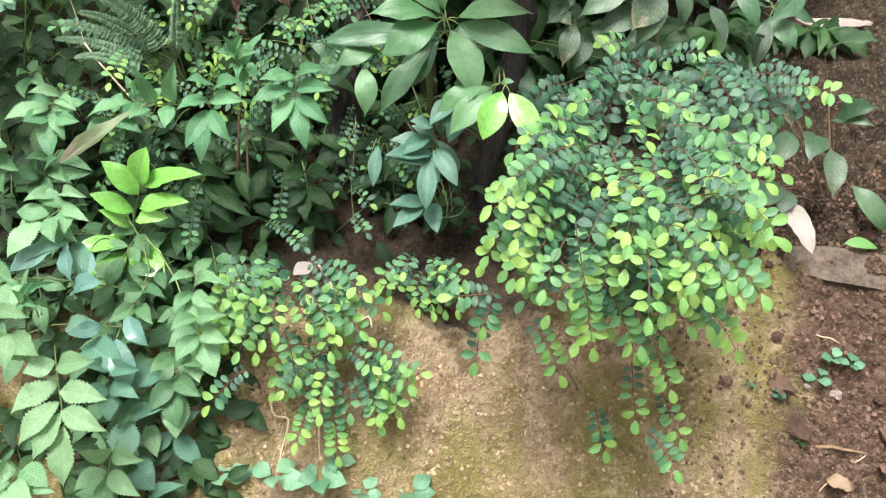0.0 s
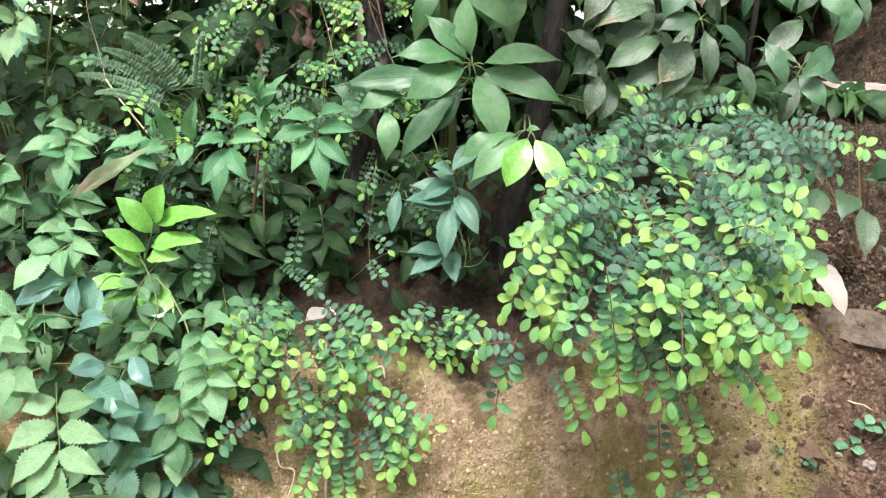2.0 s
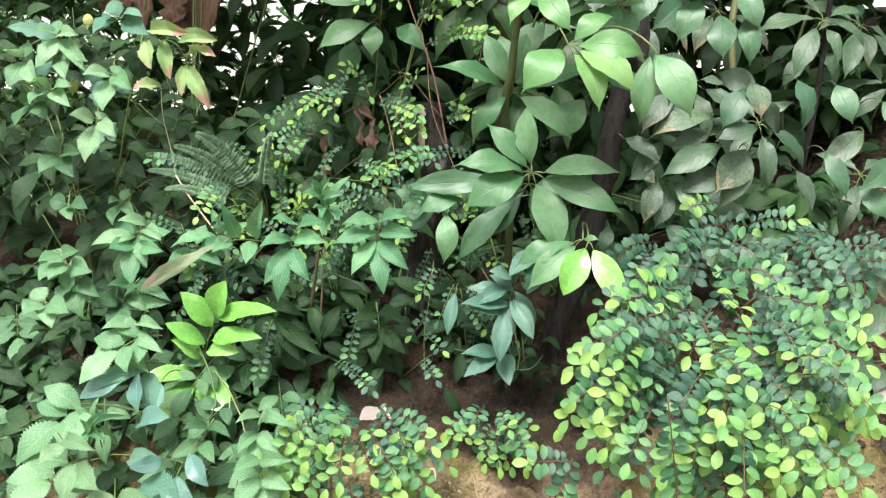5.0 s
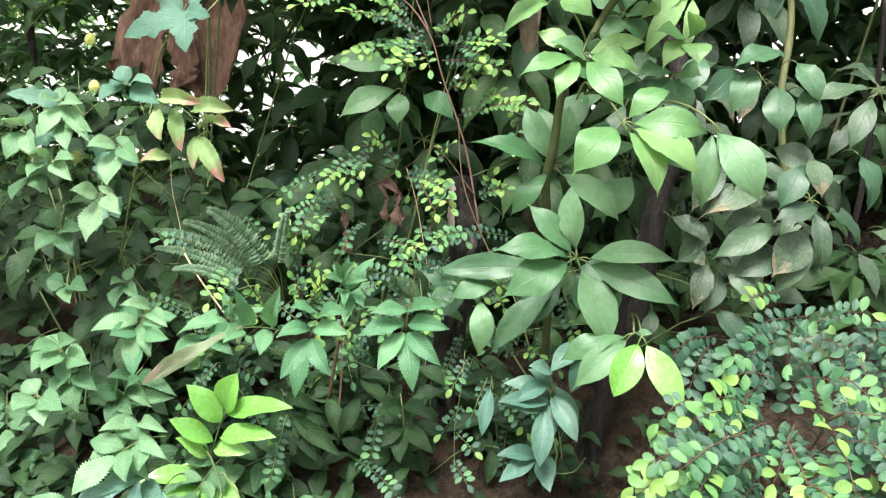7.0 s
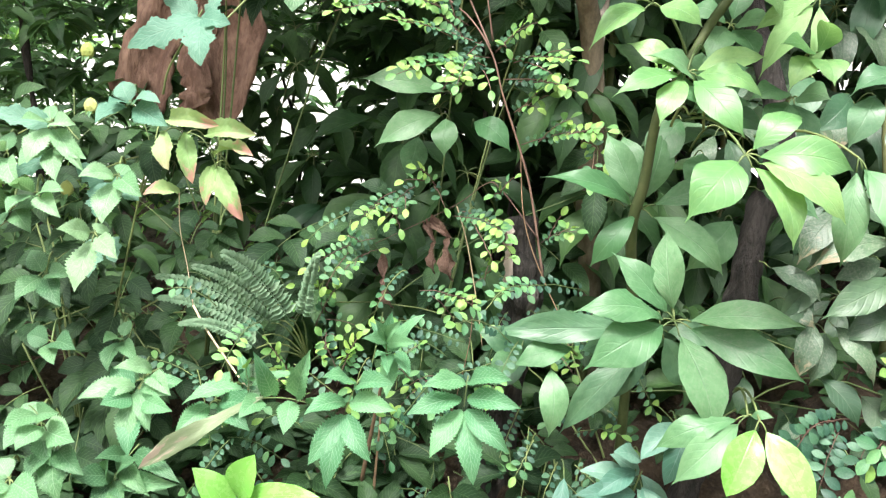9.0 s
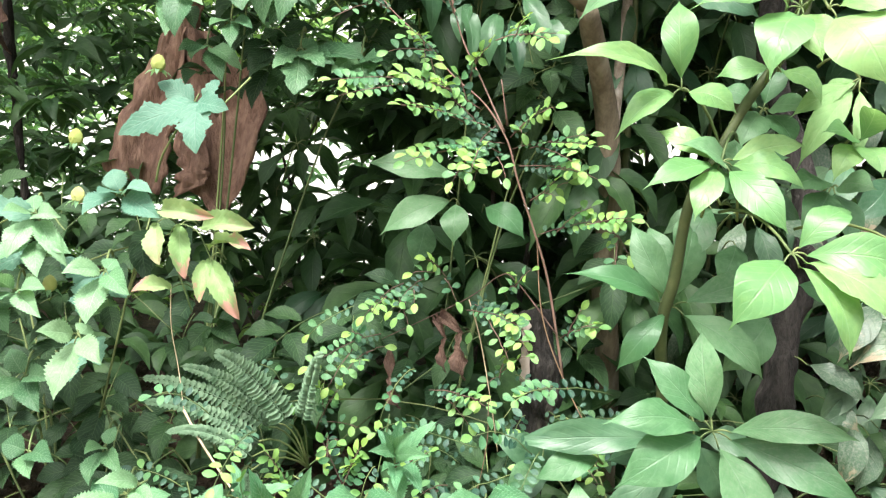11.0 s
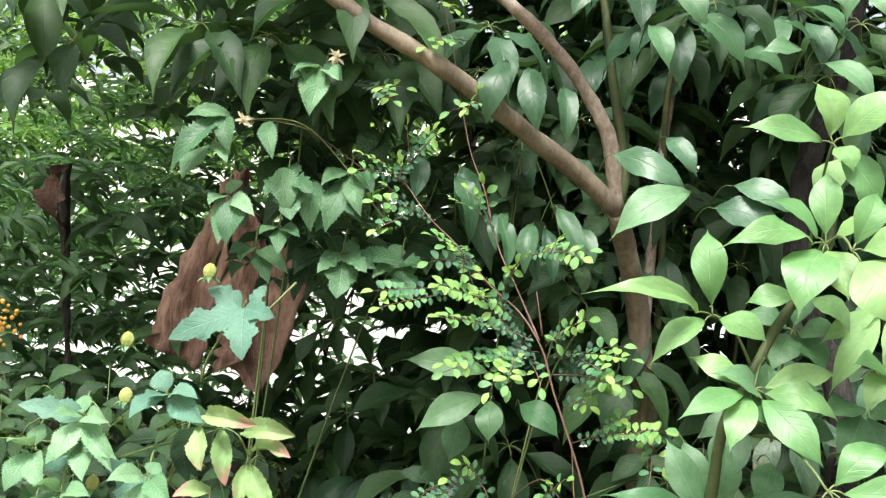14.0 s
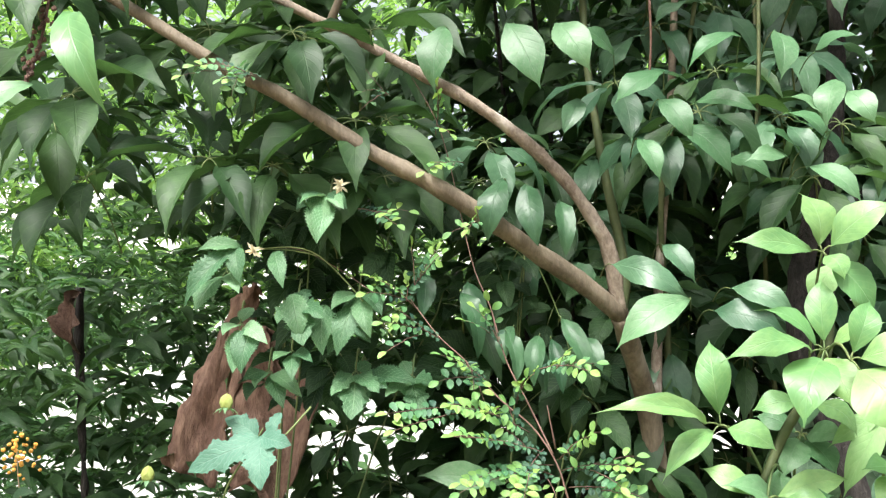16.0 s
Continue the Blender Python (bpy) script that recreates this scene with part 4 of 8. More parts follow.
# ---- umbrella-leaved plants ----
O = (-0.014, 1.850, 0.883)
scheff = thing("umbrella_plant", O, "umbrella plant with glossy green palmate leaves on a green stem", "plant")
branch(scheff, [(-0.025, 1.900, 0.794), (-0.032, 1.850, 1.098), (-0.053, 1.800, 1.259), (-0.045, 1.780, 1.330), (-0.037, 1.760, 1.434), (-0.011, 1.760, 1.491), (0.032, 1.780, 1.575), (0.091, 1.800, 1.663), (0.110, 1.820, 1.730), (0.118, 1.840, 1.822)], 0.010, 0.005, M_LIMB_GREEN, "main_stem", 8, 0.08, 5, True)
whorl(scheff, 'scheff', (0.006, 1.710, 1.148), (-0.013, 1.790, 1.206), [(-0.144, 1.650, 1.163, 0.056), (-0.121, 1.650, 1.083, 0.080), (0.065, 1.650, 1.005, 0.082), (0.178, 1.650, 1.090, 0.066), (0.167, 1.650, 1.167, 0.051), (-0.087, 1.730, 1.237, 0.052), (-0.009, 1.750, 1.275, 0.056)])
whorl(scheff, 'scheff', (-0.043, 1.790, 1.295), (-0.049, 1.800, 1.277), [(-0.197, 1.730, 1.337, 0.044), (-0.114, 1.770, 1.204, 0.046), (0.109, 1.810, 1.341, 0.052), (0.081, 1.770, 1.208, 0.062), (-0.099, 1.840, 1.403, 0.053), (-0.014, 1.840, 1.411, 0.058)])
whorl(scheff, 'scheff_young', (0.050, 1.600, 1.391), (0.000, 1.750, 1.428), [(-0.027, 1.540, 1.309, 0.077), (0.106, 1.550, 1.284, 0.062), (0.167, 1.560, 1.318, 0.068), (0.182, 1.600, 1.380, 0.062), (0.126, 1.640, 1.441, 0.051)])
whorl(scheff, 'scheff', (0.193, 1.620, 1.396), (0.097, 1.750, 1.412), [(0.264, 1.570, 1.280, 0.077), (0.227, 1.590, 1.296, 0.056), (0.185, 1.610, 1.258, 0.051)])
whorl(scheff, 'scheff_young', (-0.014, 1.700, 1.491), (0.017, 1.760, 1.525), [(-0.116, 1.640, 1.453, 0.040), (-0.053, 1.640, 1.419, 0.046), (0.057, 1.640, 1.411, 0.058), (-0.094, 1.720, 1.527, 0.042), (0.092, 1.720, 1.518, 0.045), (0.084, 1.680, 1.463, 0.049)])
whorl(scheff, 'scheff_young', (-0.063, 1.735, 1.582), (0.001, 1.770, 1.506), [(-0.240, 1.635, 1.598, 0.037), (-0.149, 1.675, 1.511, 0.043), (-0.070, 1.765, 1.698, 0.055), (0.001, 1.705, 1.553, 0.063)])
whorl(scheff, 'scheff_young', (0.065, 1.700, 1.682), (0.064, 1.770, 1.614), [(-0.078, 1.640, 1.664, 0.044), (0.014, 1.620, 1.586, 0.078), (-0.017, 1.720, 1.736, 0.043), (0.077, 1.640, 1.611, 0.061), (0.128, 1.660, 1.717, 0.038), (0.073, 1.730, 1.781, 0.048)])
whorl(scheff, 'scheff_young', (0.072, 1.620, 1.668), (0.072, 1.720, 1.674), [(0.126, 1.570, 1.578, 0.110), (0.154, 1.600, 1.682, 0.058), (0.104, 1.640, 1.743, 0.044)])
whorl(scheff, 'scheff_pale', (0.172, 1.780, 1.610), (0.129, 1.820, 1.628), [(0.090, 1.740, 1.489, 0.045), (0.153, 1.730, 1.495, 0.032), (0.080, 1.760, 1.554, 0.037), (0.125, 1.780, 1.582, 0.033)])
whorl(scheff, 'scheff_young', (0.057, 1.760, 1.618), (0.053, 1.780, 1.599), [(0.113, 1.740, 1.571, 0.055), (-0.017, 1.760, 1.601, 0.047), (0.083, 1.800, 1.662, 0.041)])
whorl(scheff, 'scheff_young', (0.074, 1.720, 1.814), (0.072, 1.800, 1.664), [(-0.050, 1.680, 1.823, 0.044), (0.052, 1.740, 1.901, 0.062), (0.092, 1.690, 1.773, 0.042), (0.158, 1.690, 1.877, 0.066), (0.136, 1.720, 1.732, 0.066)])
whorl(scheff, 'scheff_pale', (0.121, 1.800, 1.817), (0.099, 1.840, 1.682), [(0.075, 1.780, 1.742, 0.051), (0.142, 1.780, 1.724, 0.057)])
whorl(scheff, 'scheff', (0.013, 1.800, 1.436), (-0.008, 1.820, 1.417), [(0.106, 1.820, 1.455, 0.058), (0.091, 1.830, 1.495, 0.052), (0.132, 1.840, 1.420, 0.049)])
whorl(scheff, 'bright', (0.116, 1.630, 1.040), (0.113, 1.760, 1.036), [(0.074, 1.590, 0.946, 0.064), (0.183, 1.580, 0.936, 0.058)])
whorl(scheff, 'scheff', (0.106, 1.650, 1.038), (0.113, 1.760, 1.036), [(0.008, 1.620, 0.942, 0.059), (-0.017, 1.650, 0.977, 0.049), (0.135, 1.630, 1.045, 0.017)])
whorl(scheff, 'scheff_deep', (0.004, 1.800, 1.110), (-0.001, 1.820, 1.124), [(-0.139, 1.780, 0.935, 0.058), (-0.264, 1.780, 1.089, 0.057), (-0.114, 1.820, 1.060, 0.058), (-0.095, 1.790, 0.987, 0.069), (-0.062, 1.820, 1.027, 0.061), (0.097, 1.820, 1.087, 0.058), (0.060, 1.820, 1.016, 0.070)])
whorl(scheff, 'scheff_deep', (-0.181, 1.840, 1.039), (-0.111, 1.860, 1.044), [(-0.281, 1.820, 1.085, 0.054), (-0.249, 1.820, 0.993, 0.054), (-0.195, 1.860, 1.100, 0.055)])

whorl(scheff, 'scheff', (0.063, 1.820, 1.567), (0.060, 1.860, 1.499), [(0.003, 1.840, 1.591, 0.050), (0.022, 1.760, 1.511, 0.056), (0.091, 1.760, 1.518, 0.053), (0.108, 1.760, 1.568, 0.048), (0.088, 1.860, 1.638, 0.047)])
whorl(scheff, 'scheff', (0.157, 1.800, 1.469), (0.152, 1.860, 1.409), [(0.101, 1.740, 1.400, 0.060), (0.164, 1.740, 1.397, 0.061), (0.192, 1.740, 1.468, 0.053), (0.079, 1.740, 1.459, 0.049)])
whorl(scheff, 'scheff_young', (0.163, 1.740, 1.524), (0.155, 1.800, 1.492), [(0.097, 1.680, 1.534, 0.045), (0.173, 1.680, 1.484, 0.061), (0.115, 1.680, 1.474, 0.045), (0.153, 1.680, 1.565, 0.046)])
blades(scheff, 'scheff', [((0.014, 1.860, 1.428), (-0.032, 1.820, 1.339), 0.069), ((-0.071, 1.860, 1.397), (-0.048, 1.820, 1.320), 0.053), ((0.053, 1.860, 1.378), (0.025, 1.820, 1.318), 0.055), ((0.143, 1.860, 1.328), (0.223, 1.820, 1.294), 0.079), ((0.108, 1.860, 1.277), (0.034, 1.820, 1.199), 0.076)])
whorl(scheff, 'scheff', (0.015, 1.740, 1.470), (0.036, 1.800, 1.416), [(-0.075, 1.680, 1.510, 0.051), (-0.041, 1.680, 1.459, 0.055), (0.062, 1.680, 1.502, 0.052), (0.016, 1.770, 1.525, 0.050)])

# deeper umbrella leaves that can be told apart
O = (-0.047, 2.400, 1.558)
deep_plant = thing("deep_umbrella_plant", O, "umbrella plant with long drooping glossy leaves behind the vine", "plant")
blades(deep_plant, 'scheff', [((-0.477, 2.000, 2.269), (-0.488, 1.960, 2.126), 0.079), ((-0.366, 2.000, 2.272), (-0.305, 1.960, 2.133), 0.089), ((-0.277, 2.000, 2.269), (-0.220, 1.960, 2.161), 0.079), ((-0.093, 2.000, 2.173), (-0.182, 1.960, 2.102), 0.069), ((-0.103, 2.000, 2.123), (-0.054, 1.960, 2.033), 0.059), ((-0.141, 2.000, 2.054), (-0.108, 1.960, 1.967), 0.048), ((-0.075, 2.000, 2.073), (0.009, 1.960, 1.976), 0.069)])
blades(deep_plant, 'scheff', [((-0.050, 1.980, 2.106), (0.050, 1.940, 2.078), 0.049), ((0.021, 1.920, 2.200), (-0.074, 1.880, 2.126), 0.047), ((0.074, 1.920, 2.208), (0.071, 1.880, 2.110), 0.058), ((0.103, 1.980, 2.009), (0.023, 1.940, 1.994), 0.039), ((0.130, 1.980, 1.994), (0.202, 1.940, 1.925), 0.056), ((0.121, 1.980, 2.018), (0.059, 1.940, 2.046), 0.049), ((0.167, 1.980, 2.056), (0.086, 1.940, 2.102), 0.060), ((0.187, 1.980, 2.142), (0.154, 1.940, 2.045), 0.060)])
blades(deep_plant, 'dark_gloss', [((-0.448, 2.020, 1.790), (-0.412, 1.980, 1.672), 0.059), ((-0.310, 2.020, 1.714), (-0.318, 1.980, 1.628), 0.053), ((-0.368, 2.020, 1.723), (-0.346, 1.980, 1.637), 0.051), ((-0.272, 2.020, 1.744), (-0.225, 1.980, 1.649), 0.053), ((-0.372, 2.020, 1.990), (-0.397, 1.980, 1.873), 0.077), ((-0.333, 2.020, 1.980), (-0.311, 1.980, 1.864), 0.073), ((-0.274, 2.020, 1.950), (-0.264, 1.980, 1.846), 0.054), ((-0.236, 2.020, 2.132), (-0.266, 1.980, 2.060), 0.059)])
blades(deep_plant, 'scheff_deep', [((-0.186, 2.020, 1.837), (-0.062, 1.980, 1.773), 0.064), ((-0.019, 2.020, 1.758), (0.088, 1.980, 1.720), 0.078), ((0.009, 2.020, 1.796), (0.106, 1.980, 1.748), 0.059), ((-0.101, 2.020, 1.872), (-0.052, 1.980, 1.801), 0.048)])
blades(deep_plant, 'scheff', [((-0.071, 1.920, 1.768), (-0.192, 1.880, 1.684), 0.076)])
blades(deep_plant, 'dark_gloss', [((-0.317, 2.040, 1.708), (-0.297, 2.000, 1.616), 0.048), ((-0.290, 2.040, 1.710), (-0.270, 2.000, 1.616), 0.042), ((-0.356, 2.040, 1.730), (-0.368, 2.000, 1.664), 0.052), ((-0.234, 2.040, 1.712), (-0.205, 2.000, 1.655), 0.050), ((-0.436, 2.040, 1.809), (-0.407, 2.000, 1.690), 0.070), ((-0.513, 2.040, 1.825), (-0.511, 2.000, 1.744), 0.056)])
blades(deep_plant, 'scheff', [((-0.376, 2.140, 1.451), (-0.530, 2.100, 1.465), 0.064), ((-0.380, 2.140, 1.406), (-0.496, 2.100, 1.341), 0.068), ((-0.368, 2.140, 1.401), (-0.365, 2.100, 1.330), 0.061), ((-0.316, 2.140, 1.399), (-0.243, 2.100, 1.349), 0.067), ((-0.424, 2.190, 1.362), (-0.438, 2.150, 1.282), 0.065)])
blades(deep_plant, 'dark_gloss', [((-0.631, 2.400, 1.188), (-0.679, 2.360, 1.069), 0.067), ((-0.590, 2.400, 1.177), (-0.577, 2.360, 1.049), 0.067), ((-0.658, 2.400, 1.186), (-0.741, 2.360, 1.118), 0.065), ((-0.551, 2.400, 1.207), (-0.486, 2.360, 1.110), 0.066)])
blades(deep_plant, 'scheff', [((0.112, 2.040, 2.103), (0.172, 2.000, 2.047), 0.058), ((0.170, 2.040, 2.213), (0.231, 2.000, 2.226), 0.065), ((0.224, 2.040, 2.142), (0.252, 2.000, 2.070), 0.059), ((0.016, 2.040, 2.024), (0.081, 2.000, 1.975), 0.051), ((-0.176, 2.040, 2.220), (-0.238, 2.000, 2.258), 0.062)])
UR = random.Random(43)
for hub in ((0.163, 2.050, 1.991), (0.234, 2.120, 2.105), (0.127, 2.120, 2.122), (-0.020, 2.100, 2.128), (-0.084, 2.150, 2.122), (0.031, 2.200, 2.239), (0.170, 2.200, 2.278), (-0.588, 2.150, 2.265), (-0.161, 2.200, 2.221), (-0.422, 2.220, 2.111)):
    hub = Vector(hub)
    palmate(deep_plant, UR.choice(("dark", "scheff_deep", "scheff_deep")), hub, hub + Vector((0.04, 0.12, -0.06)), umbrella(hub, (UR.uniform(-0.4, 0.4), -0.7, 0.6), 6, 0.15, UR, 0.85), O)
branch(deep_plant, [O, (-0.046, 2.420, 1.756), (-0.053, 2.400, 2.051), (0.008, 2.400, 2.352), (0.033, 2.400, 2.505)], 0.009, 0.005, M_LIMB_GREEN, "main_stem", 8, 0.06, 5, True)

# dusty umbrella leaves of the thicket behind
D = random.Random(41)
O = (0.551, 2.300, 0.956)
dusty = thing("dusty_umbrella_plant", O, "umbrella plant with dull dust-coated drooping leaves", "plant")
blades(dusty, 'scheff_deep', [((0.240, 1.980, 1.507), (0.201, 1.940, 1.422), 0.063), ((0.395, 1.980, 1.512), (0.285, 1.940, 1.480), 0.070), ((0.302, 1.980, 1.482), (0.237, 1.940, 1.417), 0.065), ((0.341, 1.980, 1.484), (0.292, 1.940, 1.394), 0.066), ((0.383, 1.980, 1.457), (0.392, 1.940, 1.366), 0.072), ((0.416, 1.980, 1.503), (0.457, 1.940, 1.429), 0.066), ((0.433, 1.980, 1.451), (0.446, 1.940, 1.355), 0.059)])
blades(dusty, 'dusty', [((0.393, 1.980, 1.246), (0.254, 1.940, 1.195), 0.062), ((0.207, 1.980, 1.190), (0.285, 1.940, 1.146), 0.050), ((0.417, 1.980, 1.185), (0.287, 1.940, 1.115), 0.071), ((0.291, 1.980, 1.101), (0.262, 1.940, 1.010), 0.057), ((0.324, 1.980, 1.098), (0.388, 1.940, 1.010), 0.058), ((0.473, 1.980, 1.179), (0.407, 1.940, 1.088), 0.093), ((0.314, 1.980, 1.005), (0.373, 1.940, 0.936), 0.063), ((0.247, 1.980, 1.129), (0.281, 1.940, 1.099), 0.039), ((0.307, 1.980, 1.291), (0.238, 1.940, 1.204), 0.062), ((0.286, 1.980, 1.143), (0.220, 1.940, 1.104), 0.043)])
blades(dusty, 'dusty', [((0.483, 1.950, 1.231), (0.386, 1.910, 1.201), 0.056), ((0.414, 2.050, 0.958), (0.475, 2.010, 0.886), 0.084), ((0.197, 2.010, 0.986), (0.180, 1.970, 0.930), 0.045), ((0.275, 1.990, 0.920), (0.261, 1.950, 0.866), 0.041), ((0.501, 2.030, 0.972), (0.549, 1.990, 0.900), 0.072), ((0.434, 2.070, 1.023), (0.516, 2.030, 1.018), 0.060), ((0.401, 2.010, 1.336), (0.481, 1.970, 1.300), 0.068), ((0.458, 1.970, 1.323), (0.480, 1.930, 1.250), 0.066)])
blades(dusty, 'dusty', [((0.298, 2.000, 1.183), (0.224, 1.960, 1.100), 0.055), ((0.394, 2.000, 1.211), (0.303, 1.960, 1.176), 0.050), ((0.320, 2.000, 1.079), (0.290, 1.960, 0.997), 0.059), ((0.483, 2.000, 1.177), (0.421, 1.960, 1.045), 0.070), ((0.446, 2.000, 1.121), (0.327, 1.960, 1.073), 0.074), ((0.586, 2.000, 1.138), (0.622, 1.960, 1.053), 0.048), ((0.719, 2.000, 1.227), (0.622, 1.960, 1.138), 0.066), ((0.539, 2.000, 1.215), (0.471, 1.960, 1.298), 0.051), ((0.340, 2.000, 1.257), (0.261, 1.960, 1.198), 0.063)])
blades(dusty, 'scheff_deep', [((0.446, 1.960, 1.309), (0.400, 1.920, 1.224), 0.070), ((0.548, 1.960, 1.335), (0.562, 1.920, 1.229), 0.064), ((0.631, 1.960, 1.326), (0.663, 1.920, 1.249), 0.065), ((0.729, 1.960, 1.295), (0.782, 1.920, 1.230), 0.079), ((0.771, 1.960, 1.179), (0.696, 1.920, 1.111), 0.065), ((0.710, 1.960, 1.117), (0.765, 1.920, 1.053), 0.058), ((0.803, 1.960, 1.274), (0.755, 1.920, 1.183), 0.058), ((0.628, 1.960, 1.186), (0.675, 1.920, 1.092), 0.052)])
for hub, n in (((0.392, 2.220, 1.296), 6), ((0.557, 2.220, 1.209), 6), ((0.787, 2.150, 1.107), 6), ((0.683, 2.250, 1.455), 6), ((0.251, 2.200, 1.454), 6), ((0.118, 2.060, 1.417), 5)):
    hub = Vector(hub)
    palmate(dusty, "dusty", hub, hub + Vector((D.uniform(-0.05, 0.05), 0.14, D.uniform(-0.12, 0.0))), umbrella(hub, (D.uniform(-0.3, 0.3), -0.75, 0.55), n, 0.13, D, 0.75), O)
branch(dusty, [O, (0.519, 2.250, 1.174), (0.474, 2.250, 1.418), (0.482, 2.300, 1.658), (0.383, 2.350, 2.108)], 0.010, 0.007, M_LIMB_GREEN, "main_stem", 8)
O = (0.846, 1.800, 0.697)
low = thing("low_dusty_plant", O, "low plant with limp dust-coated leaves over the crumbled soil", "plant")
lines = []
for b, tp, wd, kd in (((0.747, 1.720, 0.918), (0.702, 1.620, 0.890), 0.055, "dusty"), ((0.786, 1.720, 0.890), (0.770, 1.640, 0.811), 0.048, "dusty"), ((0.701, 1.720, 0.928), (0.645, 1.660, 0.865), 0.05, "dusty"),
                      ((0.795, 1.740, 0.948), (0.837, 1.660, 0.991), 0.05, "dusty"), ((0.784, 1.740, 0.942), (0.835, 1.660, 0.953), 0.034, "dusty"), ((0.673, 1.660, 0.831), (0.576, 1.600, 0.802), 0.05, "dusty"),
                      ((0.680, 1.660, 0.825), (0.656, 1.600, 0.788), 0.045, "dusty"), ((0.670, 1.640, 0.809), (0.713, 1.560, 0.728), 0.046, "pale_dead"), ((0.846, 1.740, 0.807), (0.917, 1.700, 0.712), 0.05, "dusty"),
                      ((0.798, 1.850, 1.050), (0.830, 1.700, 1.110), 0.075, "dusty"), ((0.674, 1.740, 0.997), (0.691, 1.700, 0.939), 0.04, "dusty")):
    lines.append((curve_points(O, b, -0.03, 6), 0.002, 0.0014))
    leaf(low, kd, b, tp, wd, (0, -0.75, 0.6))
stems(low, lines, M_STEM_BROWN, "stem", 5)

# ---- the lime-green seedling ----
O = (-0.684, 1.720, 0.608)
lime = thing("lime_seedling", O, "seedling with one fresh lime-green feathered leaf", "plant")
stems(lime, [(spline([(-0.711, 1.742, 0.476), (-0.666, 1.720, 0.659), (-0.631, 1.698, 0.768), (-0.610, 1.688, 0.826)], 4), 0.0024, 0.0012)], M_STEM, "stalk", 6)
for b, tp, wd in (((-0.610, 1.688, 0.826), (-0.581, 1.666, 0.910), 0.055), ((-0.608, 1.688, 0.822), (-0.474, 1.645, 0.861), 0.043), ((-0.620, 1.688, 0.774), (-0.504, 1.645, 0.803), 0.042),
                  ((-0.634, 1.698, 0.746), (-0.553, 1.655, 0.766), 0.034), ((-0.619, 1.688, 0.803), (-0.674, 1.666, 0.881), 0.047), ((-0.633, 1.688, 0.765), (-0.703, 1.655, 0.817), 0.039),
                  ((-0.645, 1.698, 0.728), (-0.691, 1.655, 0.782), 0.034), ((-0.657, 1.698, 0.692), (-0.757, 1.634, 0.696), 0.037), ((-0.657, 1.688, 0.680), (-0.718, 1.612, 0.617), 0.058),
                  ((-0.649, 1.688, 0.680), (-0.568, 1.634, 0.647), 0.068), ((-0.654, 1.698, 0.694), (-0.702, 1.688, 0.707), 0.029)):
    leaf(lime, "bright", b, tp, wd, (0, -0.7, 0.7))

# ---- blue-green leaved plants by the dark tree ----
O = (-0.004, 1.800, 0.727)
blue = thing("blue_green_plant", O, "small plant with narrow blue-green leaves beside the dark tree", "plant")
lines = [(spline([O, (-0.028, 1.760, 0.809), (-0.021, 1.730, 0.886), (-0.015, 1.720, 0.916)], 4), 0.002, 0.001)]
for b, tp, wd in (((-0.030, 1.710, 0.868), (-0.034, 1.660, 0.780), 0.040), ((-0.020, 1.720, 0.888), (0.029, 1.670, 0.828), 0.036), ((-0.021, 1.720, 0.878), (-0.114, 1.670, 0.892), 0.034),
                  ((-0.022, 1.730, 0.891), (-0.106, 1.720, 0.908), 0.034), ((-0.018, 1.730, 0.905), (-0.064, 1.720, 0.938), 0.028), ((-0.014, 1.740, 0.903), (0.033, 1.740, 0.834), 0.03),
                  ((-0.035, 1.740, 0.764), (-0.111, 1.700, 0.776), 0.032), ((-0.038, 1.740, 0.762), (-0.103, 1.680, 0.735), 0.034), ((-0.032, 1.740, 0.759), (-0.011, 1.680, 0.723), 0.034), ((-0.026, 1.740, 0.765), (-0.002, 1.700, 0.745), 0.028)):
    leaf(blue, "blue", b, tp, wd, (0, -0.7, 0.65))
stems(blue, lines, M_STEM, "stalk", 5)
blades(blue, 'blue', [((-0.024, 1.720, 0.915), (-0.089, 1.680, 0.886), 0.039), ((-0.025, 1.720, 0.876), (-0.032, 1.680, 0.807), 0.051), ((-0.013, 1.720, 0.892), (0.030, 1.680, 0.828), 0.047), ((-0.021, 1.720, 0.935), (-0.064, 1.680, 0.958), 0.036), ((0.027, 1.720, 0.992), (-0.026, 1.680, 0.950), 0.046), ((0.041, 1.720, 0.983), (0.011, 1.680, 0.915), 0.048), ((-0.029, 1.720, 0.861), (-0.105, 1.680, 0.881), 0.031), ((-0.129, 1.700, 0.903), (-0.139, 1.660, 0.829), 0.032)])
blades(scheff, 'scheff', [((-0.158, 1.760, 1.049), (-0.156, 1.720, 0.954), 0.056), ((-0.203, 1.800, 1.064), (-0.255, 1.760, 1.021), 0.047), ((-0.127, 1.790, 1.073), (-0.218, 1.750, 1.047), 0.052)])

# ---- toothed compound leaves ----
T = random.Random(50)
def compound(parent, kind, hub, back, tips, origin, width=0.4):
    """A leaf of toothed leaflets spread like fingers from hub to the given tips."""
    hub, at = Vector(hub), Vector(origin)
    rib = stems(parent, [(curve_points(back, hub, -0.01, 5), 0.0014, 0.001)], M_STEM, "leaf_stalk", 5, origin)
    for tip in tips:
        d = Vector(tip) - hub
        leaf(rib, kind, hub + d * 0.08, hub + d * 1.12, d.length * width, (0, -0.55, 0.8), T.uniform(-10, 10), "leaflet", origin)
    return rib


